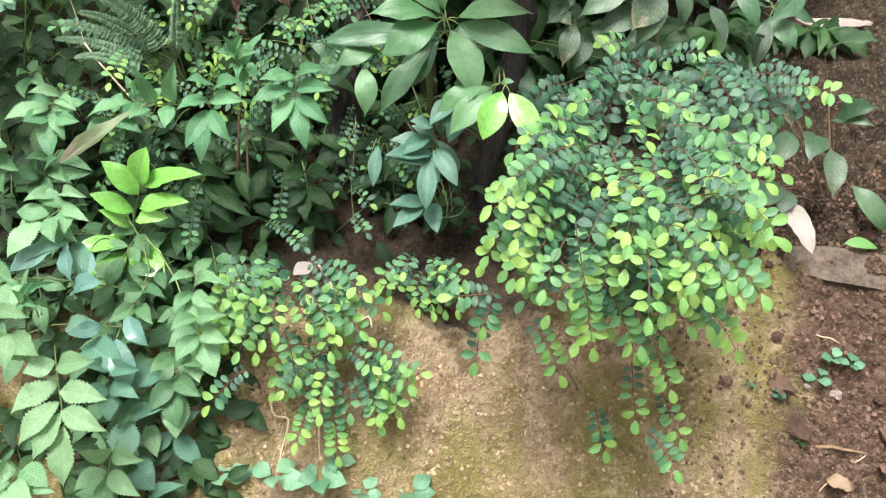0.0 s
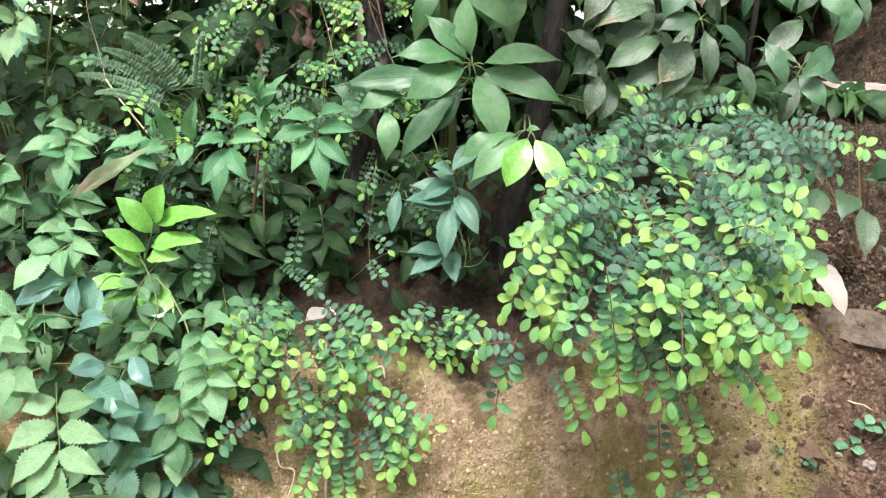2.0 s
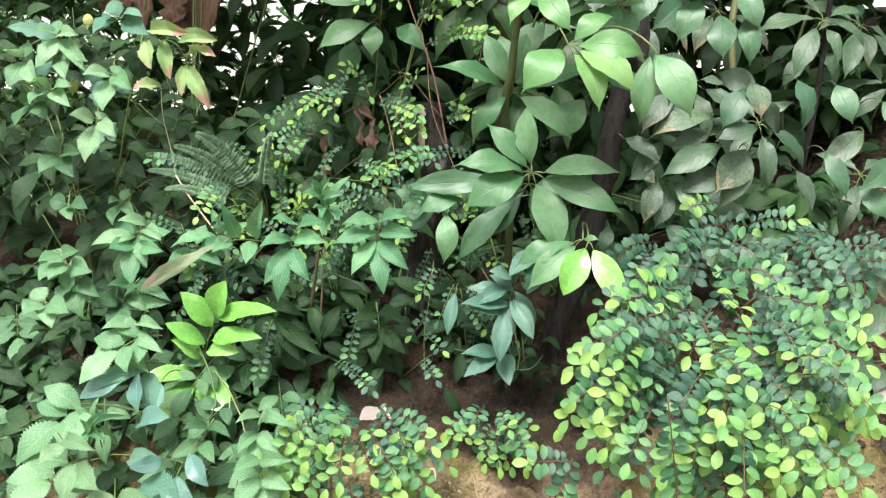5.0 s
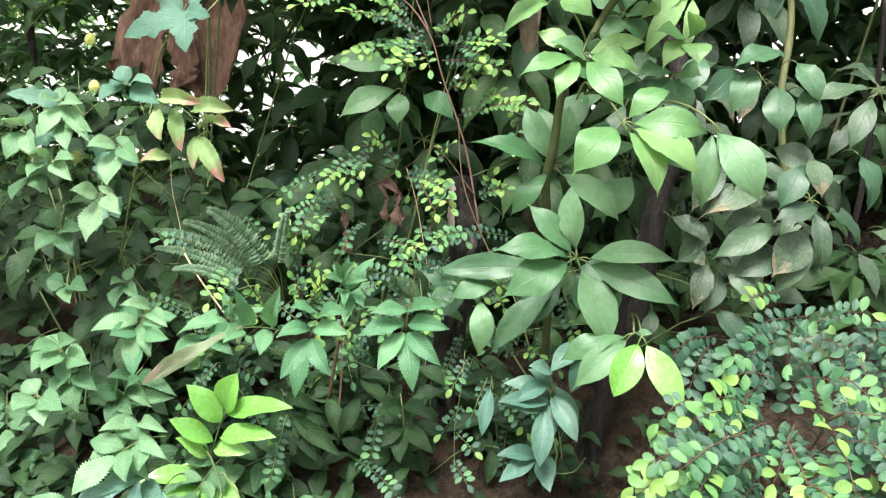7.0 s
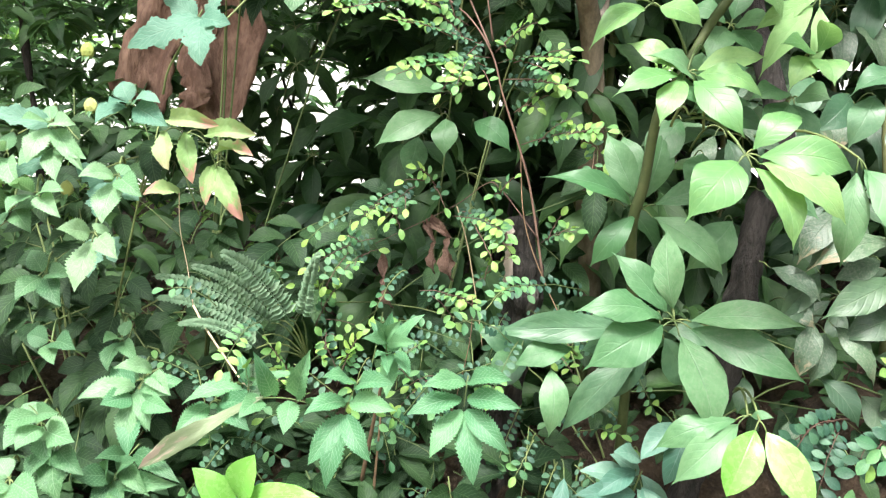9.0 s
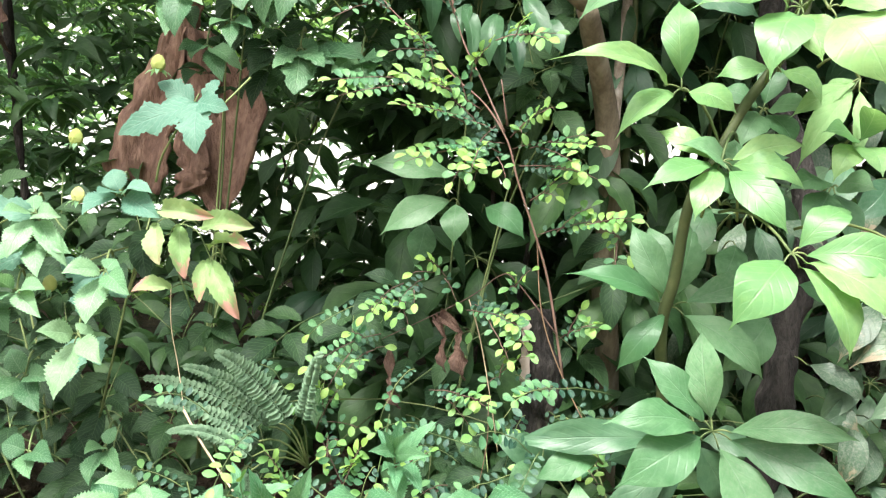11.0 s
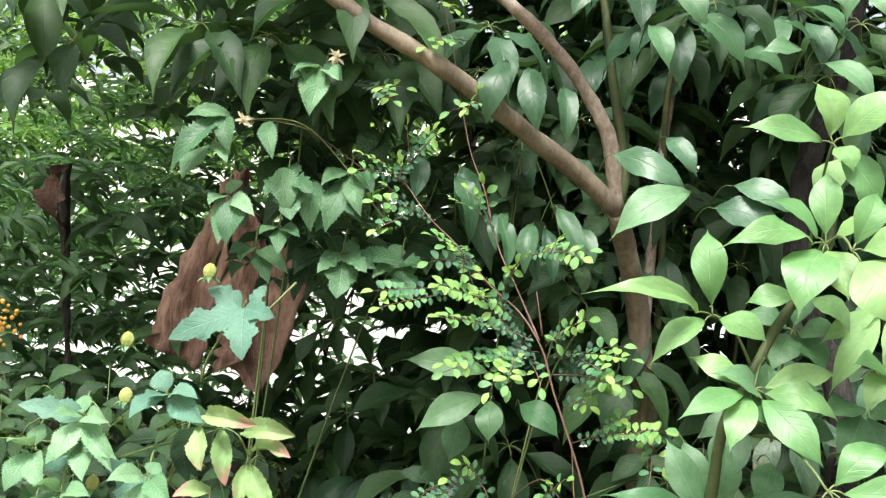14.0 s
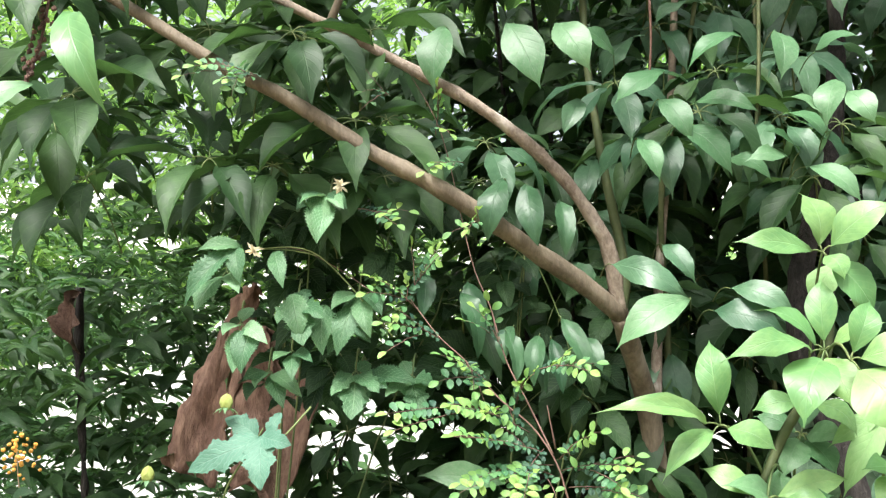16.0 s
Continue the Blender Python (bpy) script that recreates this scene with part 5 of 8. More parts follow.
O = (-0.453, 1.850, 0.784)
toothed = thing("toothed_leaf_plant", O, "upright weed with toothed compound leaves in the thicket", "plant")
stems(toothed, [(spline([O, (-0.431, 1.820, 0.917), (-0.412, 1.800, 1.027), (-0.403, 1.800, 1.083)], 4), 0.004, 0.0015), (curve_points((-0.433, 1.860, 0.742), (-0.422, 1.840, 0.937), 0.01, 5), 0.003, 0.0015)], M_STEM_BROWN, "stem", 6)
feather(toothed, 'serrate_green', (-0.595, 1.72, 0.975), (-0.503, 1.69, 0.985), [(-0.599, 1.645, 0.972, 0.042, 0.10), (-0.580, 1.645, 1.071, 0.038, 0.30), (-0.534, 1.645, 0.954, 0.042, 0.60), (-0.500, 1.645, 1.080, 0.042, 0.70), (-0.484, 1.645, 1.009, 0.036, 1.00)])
feather(toothed, 'serrate_green', (-0.433, 1.7, 1.033), (-0.451, 1.67, 0.987), [(-0.476, 1.625, 1.050, 0.040, 0.40), (-0.378, 1.625, 1.049, 0.043, 0.40), (-0.500, 1.625, 0.994, 0.041, 0.80), (-0.373, 1.625, 1.011, 0.043, 0.80), (-0.492, 1.625, 0.921, 0.045, 1.00), (-0.466, 1.625, 0.888, 0.042, 1.00), (-0.404, 1.625, 0.933, 0.043, 1.00)])
feather(toothed, 'serrate_green', (-0.278, 1.68, 1.052), (-0.28, 1.65, 1.016), [(-0.335, 1.605, 1.056, 0.039, 0.30), (-0.218, 1.605, 1.075, 0.040, 0.30), (-0.354, 1.605, 1.015, 0.043, 0.80), (-0.203, 1.605, 1.037, 0.042, 0.80), (-0.320, 1.605, 0.957, 0.045, 1.00), (-0.259, 1.605, 0.923, 0.047, 1.00), (-0.214, 1.605, 0.973, 0.043, 1.00)])
feather(toothed, 'serrate_green', (-0.409, 1.77, 1.045), (-0.406, 1.74, 1.077), [(-0.418, 1.695, 1.119, 0.023, 1.00), (-0.380, 1.695, 1.121, 0.025, 1.00), (-0.435, 1.695, 1.090, 0.025, 0.60), (-0.355, 1.695, 1.090, 0.027, 0.50), (-0.396, 1.695, 1.038, 0.027, 0.00)])
compound(toothed, "serrate_green", (-0.628, 1.780, 0.970), (-0.598, 1.820, 0.956), [(-0.707, 1.740, 0.953), (-0.632, 1.740, 0.945), (-0.649, 1.800, 1.016), (-0.566, 1.800, 0.990)], O, 0.34)
compound(toothed, "serrate_dark", (-0.841, 1.860, 0.927), (-0.795, 1.950, 0.979), [(-0.924, 1.800, 0.902), (-0.836, 1.780, 0.839), (-0.796, 1.780, 0.890), (-0.768, 1.800, 0.928), (-0.896, 1.860, 0.960), (-0.740, 1.860, 0.962)], O, 0.36)
compound(toothed, "serrate_green", (-0.405, 1.790, 1.040), (-0.413, 1.800, 1.004), [(-0.402, 1.760, 1.109), (-0.360, 1.780, 1.104), (-0.420, 1.740, 1.049), (-0.369, 1.720, 1.034), (-0.399, 1.720, 1.004), (-0.438, 1.800, 1.083)], O, 0.34)
for hub, n in (((-0.503, 1.850, 0.770), 5), ((-0.352, 1.900, 0.744), 5), ((-0.603, 1.750, 0.714), 5), ((-0.916, 1.950, 0.965), 5), ((-0.988, 1.900, 0.811), 5)):
    hub = Vector(hub)
    pinnate(toothed, "serrate_dark", hub + Vector((0, 0.06, 0.03)), hub + Vector((T.uniform(-0.05, 0.05), -0.06, -0.06)), 3, 0.085, 0.042, O, T, 0.0, (0, -0.8, 0.55))

for hub, n in (((-0.497, 1.840, 0.802), 5), ((-0.292, 1.800, 0.777), 5), ((-0.400, 1.880, 0.838), 5), ((-0.203, 1.860, 0.837), 5), ((-0.665, 1.830, 0.843), 5), ((-0.580, 1.840, 0.898), 5), ((-0.268, 1.900, 0.849), 5), ((-0.129, 1.860, 0.776), 5), ((-0.419, 1.800, 0.742), 5), ((-0.407, 1.900, 0.947), 5), ((-0.280, 1.920, 0.996), 5), ((-0.639, 1.860, 0.895), 5)):
    hub = Vector(hub)
    compound(toothed, "serrate_dark", hub, hub + Vector((T.uniform(-0.03, 0.03), 0.06, 0.03)), [t for b, t, w in umbrella(hub, (T.uniform(-0.3, 0.3), -0.85, 0.4), n, 0.07, T, 0.9, 200, 170)], O, 0.42)

O = (-0.729, 1.400, 0.364)
weeds = thing("broad_weed", O, "leafy weed with pale toothed feathered leaves on the bank", "plant")
rib = stems(weeds, [(spline([(-0.673, 1.340, 0.651), (-0.649, 1.280, 0.621), (-0.626, 1.230, 0.598), (-0.620, 1.210, 0.571)], 4), 0.0014, 0.0008)], M_STEM, "leaf_stalk", 5)
for b, tp, wd in (((-0.619, 1.210, 0.574), (-0.619, 1.170, 0.483), 0.040), ((-0.623, 1.220, 0.592), (-0.659, 1.170, 0.536), 0.034), ((-0.628, 1.230, 0.607), (-0.683, 1.180, 0.556), 0.036), ((-0.641, 1.260, 0.620), (-0.695, 1.200, 0.603), 0.040),
                  ((-0.621, 1.220, 0.598), (-0.537, 1.180, 0.584), 0.034), ((-0.634, 1.250, 0.615), (-0.541, 1.210, 0.623), 0.036), ((-0.657, 1.300, 0.630), (-0.582, 1.280, 0.654), 0.036), ((-0.662, 1.310, 0.635), (-0.706, 1.280, 0.630), 0.036)):
    leaf(rib, "weed_pale", b, tp, wd * 1.08, (0, -0.7, 0.7), 0, "leaflet", O)
pinnate(weeds, "serrate", (-0.464, 1.500, 0.629), (-0.451, 1.430, 0.596), 2, 0.062, 0.042, O, T, 0.0, (0, -0.7, 0.7))
pinnate(weeds, "serrate", (-0.511, 1.500, 0.580), (-0.501, 1.420, 0.505), 2, 0.07, 0.045, O, T, 0.0, (0, -0.7, 0.7))
pinnate(weeds, "serrate", (-0.667, 1.550, 0.832), (-0.722, 1.480, 0.824), 2, 0.07, 0.038, O, T, 0.01, (0, -0.6, 0.8))
pinnate(weeds, "serrate", (-0.745, 1.450, 0.727), (-0.794, 1.400, 0.716), 2, 0.08, 0.046, O, T, 0.01, (0, -0.6, 0.8))
pinnate(weeds, "serrate", (-0.737, 1.300, 0.436), (-0.740, 1.220, 0.437), 2, 0.085, 0.046, O, T, 0.01, (0, -0.6, 0.8))
pinnate(weeds, "serrate", (-0.588, 1.350, 0.328), (-0.614, 1.300, 0.316), 2, 0.085, 0.046, O, T, 0.01, (0, -0.6, 0.8))
pinnate(weeds, "serrate", (-0.756, 1.420, 0.641), (-0.778, 1.320, 0.649), 2, 0.085, 0.046, O, T, 0.01, (0, -0.6, 0.8))
compound(weeds, "serrate", (-0.745, 1.420, 0.708), (-0.747, 1.450, 0.648), [(-0.702, 1.420, 0.730), (-0.779, 1.420, 0.740), (-0.762, 1.400, 0.673), (-0.732, 1.420, 0.757)], O, 0.3)
for b, tp, wd in (((-0.586, 1.380, 0.474), (-0.586, 1.340, 0.404), 0.058), ((-0.585, 1.380, 0.478), (-0.510, 1.360, 0.507), 0.032), ((-0.517, 1.420, 0.418), (-0.457, 1.400, 0.476), 0.036), ((-0.518, 1.420, 0.416), (-0.547, 1.400, 0.381), 0.03),
                  ((-0.514, 1.420, 0.412), (-0.456, 1.380, 0.366), 0.04), ((-0.590, 1.380, 0.480), (-0.628, 1.360, 0.528), 0.04), ((-0.523, 1.420, 0.553), (-0.578, 1.380, 0.540), 0.05), ((-0.592, 1.380, 0.382), (-0.537, 1.340, 0.343), 0.06),
                  ((-0.562, 1.360, 0.308), (-0.480, 1.330, 0.361), 0.03), ((-0.654, 1.420, 0.608), (-0.566, 1.360, 0.587), 0.06), ((-0.699, 1.450, 0.626), (-0.624, 1.420, 0.649), 0.036), ((-0.739, 1.500, 0.739), (-0.768, 1.440, 0.742), 0.036),
                  ((-0.684, 1.520, 0.777), (-0.745, 1.440, 0.764), 0.04), ((-0.685, 1.520, 0.771), (-0.654, 1.460, 0.719), 0.04)):
    leaf(weeds, "serrate_pale", b, tp, wd, (0, -0.65, 0.75))
feather(weeds, 'serrate', (-0.711, 1.56, 0.854), (-0.723, 1.53, 0.82), [(-0.638, 1.485, 0.870, 0.031, 0.20), (-0.751, 1.485, 0.863, 0.038, 0.20), (-0.640, 1.485, 0.824, 0.035, 0.70), (-0.768, 1.485, 0.813, 0.045, 0.70), (-0.668, 1.485, 0.784, 0.036, 1.00), (-0.725, 1.485, 0.789, 0.038, 1.00)])
feather(weeds, 'serrate', (-0.451, 1.43, 0.677), (-0.436, 1.4, 0.626), [(-0.372, 1.355, 0.703, 0.038, 0.35), (-0.474, 1.355, 0.670, 0.039, 0.35), (-0.374, 1.355, 0.648, 0.041, 0.85), (-0.471, 1.355, 0.609, 0.044, 0.85), (-0.405, 1.355, 0.577, 0.059, 1.00)])
feather(weeds, 'serrate_mid', (-0.49, 1.43, 0.613), (-0.499, 1.4, 0.523), [(-0.426, 1.355, 0.600, 0.038, 0.40), (-0.522, 1.355, 0.586, 0.041, 0.40), (-0.435, 1.355, 0.537, 0.045, 0.80), (-0.531, 1.355, 0.506, 0.048, 0.80), (-0.483, 1.355, 0.471, 0.053, 1.00)])
feather(weeds, 'serrate', (-0.452, 1.48, 0.728), (-0.46, 1.45, 0.687), [(-0.386, 1.405, 0.737, 0.033, 0.30), (-0.484, 1.405, 0.737, 0.033, 0.30), (-0.406, 1.405, 0.682, 0.036, 0.80), (-0.481, 1.405, 0.680, 0.034, 0.80), (-0.446, 1.405, 0.645, 0.040, 1.00)])
feather(weeds, 'serrate_mid', (-0.551, 1.49, 0.7), (-0.567, 1.46, 0.659), [(-0.497, 1.415, 0.704, 0.032, 0.40), (-0.583, 1.415, 0.711, 0.032, 0.40), (-0.526, 1.415, 0.652, 0.035, 0.85), (-0.605, 1.415, 0.654, 0.037, 0.85), (-0.569, 1.415, 0.619, 0.042, 1.00)])
feather(weeds, 'weed_pale', (-0.773, 1.35, 0.723), (-0.733, 1.32, 0.685), [(-0.673, 1.275, 0.738, 0.037, 0.30), (-0.768, 1.275, 0.707, 0.042, 0.40), (-0.671, 1.275, 0.667, 0.052, 1.00), (-0.732, 1.275, 0.639, 0.049, 0.95)])
feather(weeds, 'serrate', (-0.742, 1.29, 0.434), (-0.763, 1.26, 0.412), [(-0.660, 1.215, 0.435, 0.050, 0.60), (-0.779, 1.215, 0.421, 0.051, 0.80), (-0.731, 1.215, 0.372, 0.052, 1.00), (-0.758, 1.215, 0.477, 0.042, 0.30)])
feather(weeds, 'serrate', (-0.597, 1.35, 0.445), (-0.613, 1.32, 0.392), [(-0.524, 1.275, 0.457, 0.041, 0.40), (-0.636, 1.275, 0.475, 0.041, 0.40), (-0.541, 1.275, 0.380, 0.049, 0.90), (-0.656, 1.275, 0.392, 0.049, 0.90), (-0.615, 1.275, 0.327, 0.052, 1.00)])
feather(weeds, 'serrate_pale', (-0.602, 1.4, 0.583), (-0.608, 1.37, 0.541), [(-0.524, 1.325, 0.610, 0.040, 0.30), (-0.621, 1.325, 0.615, 0.040, 0.30), (-0.536, 1.325, 0.552, 0.043, 0.90), (-0.631, 1.325, 0.552, 0.043, 0.90), (-0.596, 1.325, 0.505, 0.048, 1.00)])
feather(weeds, 'serrate_dark', (-0.528, 1.77, 0.846), (-0.499, 1.74, 0.801), [(-0.430, 1.695, 0.836, 0.040, 0.30), (-0.544, 1.695, 0.833, 0.041, 0.30), (-0.393, 1.695, 0.753, 0.043, 0.90), (-0.537, 1.695, 0.780, 0.041, 0.80), (-0.480, 1.695, 0.748, 0.043, 1.00), (-0.439, 1.695, 0.738, 0.041, 1.00)])
feather(weeds, 'serrate_dark', (-0.305, 1.83, 0.831), (-0.292, 1.8, 0.77), [(-0.230, 1.755, 0.813, 0.041, 0.40), (-0.342, 1.755, 0.813, 0.041, 0.40), (-0.230, 1.755, 0.745, 0.044, 0.90), (-0.346, 1.755, 0.745, 0.044, 0.90), (-0.292, 1.755, 0.719, 0.046, 1.00)])
whorl(weeds, 'serrate_green', (-0.730, 1.380, 0.717), (-0.759, 1.420, 0.619), [(-0.641, 1.320, 0.780, 0.018), (-0.717, 1.320, 0.767, 0.019), (-0.676, 1.320, 0.784, 0.019), (-0.720, 1.320, 0.710, 0.021), (-0.676, 1.320, 0.733, 0.021)])
whorl(weeds, 'serrate_green', (-0.800, 1.760, 0.948), (-0.795, 1.840, 0.958), [(-0.789, 1.700, 0.871, 0.047), (-0.830, 1.700, 0.952, 0.050), (-0.719, 1.700, 0.952, 0.044), (-0.734, 1.780, 0.973, 0.046), (-0.853, 1.790, 0.982, 0.047)])
whorl(weeds, 'serrate_green', (-0.681, 1.780, 0.943), (-0.647, 1.840, 0.946), [(-0.722, 1.720, 0.906, 0.042), (-0.606, 1.720, 0.924, 0.044), (-0.668, 1.810, 0.984, 0.043), (-0.578, 1.720, 0.964, 0.041)])
blades(weeds, 'ovate_gloss', [((-0.698, 1.480, 0.781), (-0.779, 1.440, 0.745), 0.045), ((-0.684, 1.480, 0.784), (-0.671, 1.440, 0.727), 0.046), ((-0.620, 1.420, 0.648), (-0.666, 1.380, 0.650), 0.037), ((-0.653, 1.500, 0.759), (-0.656, 1.460, 0.714), 0.049)])
blades(weeds, 'ovate_gloss', [((-0.590, 1.400, 0.630), (-0.565, 1.360, 0.548), 0.055), ((-0.671, 1.440, 0.701), (-0.599, 1.400, 0.742), 0.053), ((-0.564, 1.400, 0.675), (-0.519, 1.360, 0.638), 0.042)])
# leafy floor of the weed patch, over the bank
FL = random.Random(52)
for k in range(34):
    x, y = FL.uniform(-1.3, -0.40), FL.uniform(1.40, 1.90)
    if x > -0.47 and y < 1.5:
        continue
    p = Vector((x, y, ground_height(x, y) + FL.uniform(0.0, 0.09)))
    d = Vector((FL.uniform(-1, 1), FL.uniform(-1, 0.15), FL.uniform(-0.8, 0.1))).normalized()
    s = FL.uniform(0.05, 0.085)
    pinnate(weeds, FL.choice(("serrate", "serrate_mid", "serrate", "weed_pale")), p - d * s * 0.6, p + d * s * 0.9, FL.choice((2, 2, 3)), s * 0.95, s * 0.44, O, FL, 0.012, (FL.uniform(-0.35, 0.35), -0.6, 0.75), 0.9, 0.3, 1.2)
FL.seed(53)
# underlayer coloured dark, so the gaps between the weeds look shaded
under = []
for k in range(1300):
    x, y = FL.uniform(-1.4, -0.38), FL.uniform(1.25, 2.1)
    p = Vector((x, y, ground_height(x, y) + FL.uniform(0.0, 0.08)))
    d = Vector((FL.uniform(-1, 1), FL.uniform(-1, 0.3), FL.uniform(-0.6, 0.2))).normalized()
    s = FL.uniform(0.045, 0.08)
    under.append(leaf_pose(p, p + d * s, s * 0.5, (0, -0.6, 0.8), FL.uniform(-30, 30)))
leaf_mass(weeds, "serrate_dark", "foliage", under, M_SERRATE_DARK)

# ---- understorey between the weeds and the trees ----
def clear_view(p):
    """False in the two lines of sight through which the whitewashed wall shows."""
    middle = -0.10 - 0.30 * p.y < p.x < -0.18 - 0.18 * p.y and 1.17 < p.z < 1.57
    west = -0.593 * p.y < p.x < -0.09 - 0.42 * p.y and 1.40 < p.z < 1.75
    return not (middle or (west and int(p.x * 97 + p.z * 131) % 5 > 2))


def left_open(p):
    return not (p.x > -0.28 and p.y < 1.95 and p.z < 0.80)


toothed_sprawl("weed_patch", (-0.75, 1.75, 0.6), "patch of green toothed weeds spilling over the bank", "serrate_mid", 26, (-1.2, 1.4, 0.02), (-0.46, 1.85, 0.12), 0.066, 79, lambda p: not (-0.72 < p.x < -0.42 and p.y < 1.47), True, (0, -0.6, 0.75), "weeds", 4)
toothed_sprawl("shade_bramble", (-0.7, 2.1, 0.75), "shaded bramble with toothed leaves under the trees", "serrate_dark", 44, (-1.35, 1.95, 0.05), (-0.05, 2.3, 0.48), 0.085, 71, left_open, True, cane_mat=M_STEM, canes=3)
toothed_sprawl("bramble", (-1.0, 2.0, 0.75), "bramble with toothed leaves on thin canes, leaf colour darkened for shade", "serrate_dark", 26, (-1.45, 1.90, 1.00), (-0.82, 2.15, 1.40), 0.075, 72, clear_view, False, canes=5)
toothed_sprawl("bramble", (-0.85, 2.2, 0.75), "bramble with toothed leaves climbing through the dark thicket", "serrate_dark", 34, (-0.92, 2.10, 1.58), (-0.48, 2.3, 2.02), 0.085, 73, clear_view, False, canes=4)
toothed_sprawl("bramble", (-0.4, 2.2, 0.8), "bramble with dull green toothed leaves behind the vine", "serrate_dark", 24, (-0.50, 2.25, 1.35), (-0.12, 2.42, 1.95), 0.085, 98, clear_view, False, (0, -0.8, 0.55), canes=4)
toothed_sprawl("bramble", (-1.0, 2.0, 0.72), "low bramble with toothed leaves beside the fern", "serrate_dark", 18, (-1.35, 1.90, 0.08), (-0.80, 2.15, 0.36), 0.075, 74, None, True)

def shade_floor(p):
    return p.y > 1.80 + 0.08 * math.sin(p.x * 9)


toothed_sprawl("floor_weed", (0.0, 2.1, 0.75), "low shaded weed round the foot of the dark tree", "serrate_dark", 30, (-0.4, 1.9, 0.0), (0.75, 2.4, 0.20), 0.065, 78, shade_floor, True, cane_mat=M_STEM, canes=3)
toothed_sprawl("floor_weed", (-0.1, 1.9, 0.68), "low weed between the bank and the dark tree, leaf colour darkened for shade", "serrate_dark", 14, (-0.42, 1.84, 0.0), (0.12, 2.0, 0.10), 0.055, 86, None, True, cane_mat=M_STEM, canes=3)
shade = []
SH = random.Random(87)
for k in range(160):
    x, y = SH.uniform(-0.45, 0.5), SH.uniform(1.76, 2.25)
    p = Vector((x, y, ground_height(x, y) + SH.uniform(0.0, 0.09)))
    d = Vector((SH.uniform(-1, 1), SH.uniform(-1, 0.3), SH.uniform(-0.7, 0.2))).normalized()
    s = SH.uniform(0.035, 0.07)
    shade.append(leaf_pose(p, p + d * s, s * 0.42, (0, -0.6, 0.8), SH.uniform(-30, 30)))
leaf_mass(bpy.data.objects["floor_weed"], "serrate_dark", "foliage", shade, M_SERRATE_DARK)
# trailing twigs with small leaves through the understorey
V = random.Random(75)
rows = []
for k in range(60):
    b = Vector((V.uniform(-0.75, 0.05), V.uniform(1.72, 2.05), 0))
    b.z = ground_height(b.x, b.y) + V.uniform(0.08, 0.52)
    d = Vector((V.uniform(-1, 1), -V.uniform(0.0, 0.5), V.uniform(-1.1, 0.4))).normalized()
    s = V.uniform(0.06, 0.14)
    if left_open(b) or b.y > 1.84:
        rows.append((b, b + d * s, V.uniform(0, 0.02), max(6, int(s / 0.0066))))
rows += [((-0.175, 1.750, 0.938), (-0.200, 1.720, 0.890), 0.0, 10), ((-0.180, 1.740, 0.850), (-0.215, 1.720, 0.800), 0.0, 10), ((-0.190, 1.730, 0.745), (-0.160, 1.700, 0.715), 0.0, 10), ((-0.188, 1.735, 0.800), (-0.150, 1.710, 0.775), 0.0, 9), ((-0.110, 1.760, 0.900), (-0.060, 1.730, 0.870), 0.0, 10), ((-0.136, 1.760, 0.902), (-0.162, 1.730, 0.833), 0.0, 10), ((-0.335, 1.780, 0.831), (-0.349, 1.740, 0.721), 0.0, 14), ((-0.241, 1.800, 1.040), (-0.326, 1.760, 1.016), 0.0, 12)]
small_leaf_plant("trailing_vine", (-0.4, 2.0, 0.7), "trailing vine with small round leaves under the trees", rows, 76, 300, 0.0165, "", M_STEM, "vine", 0.75, fresh=(0.6, 1.1))

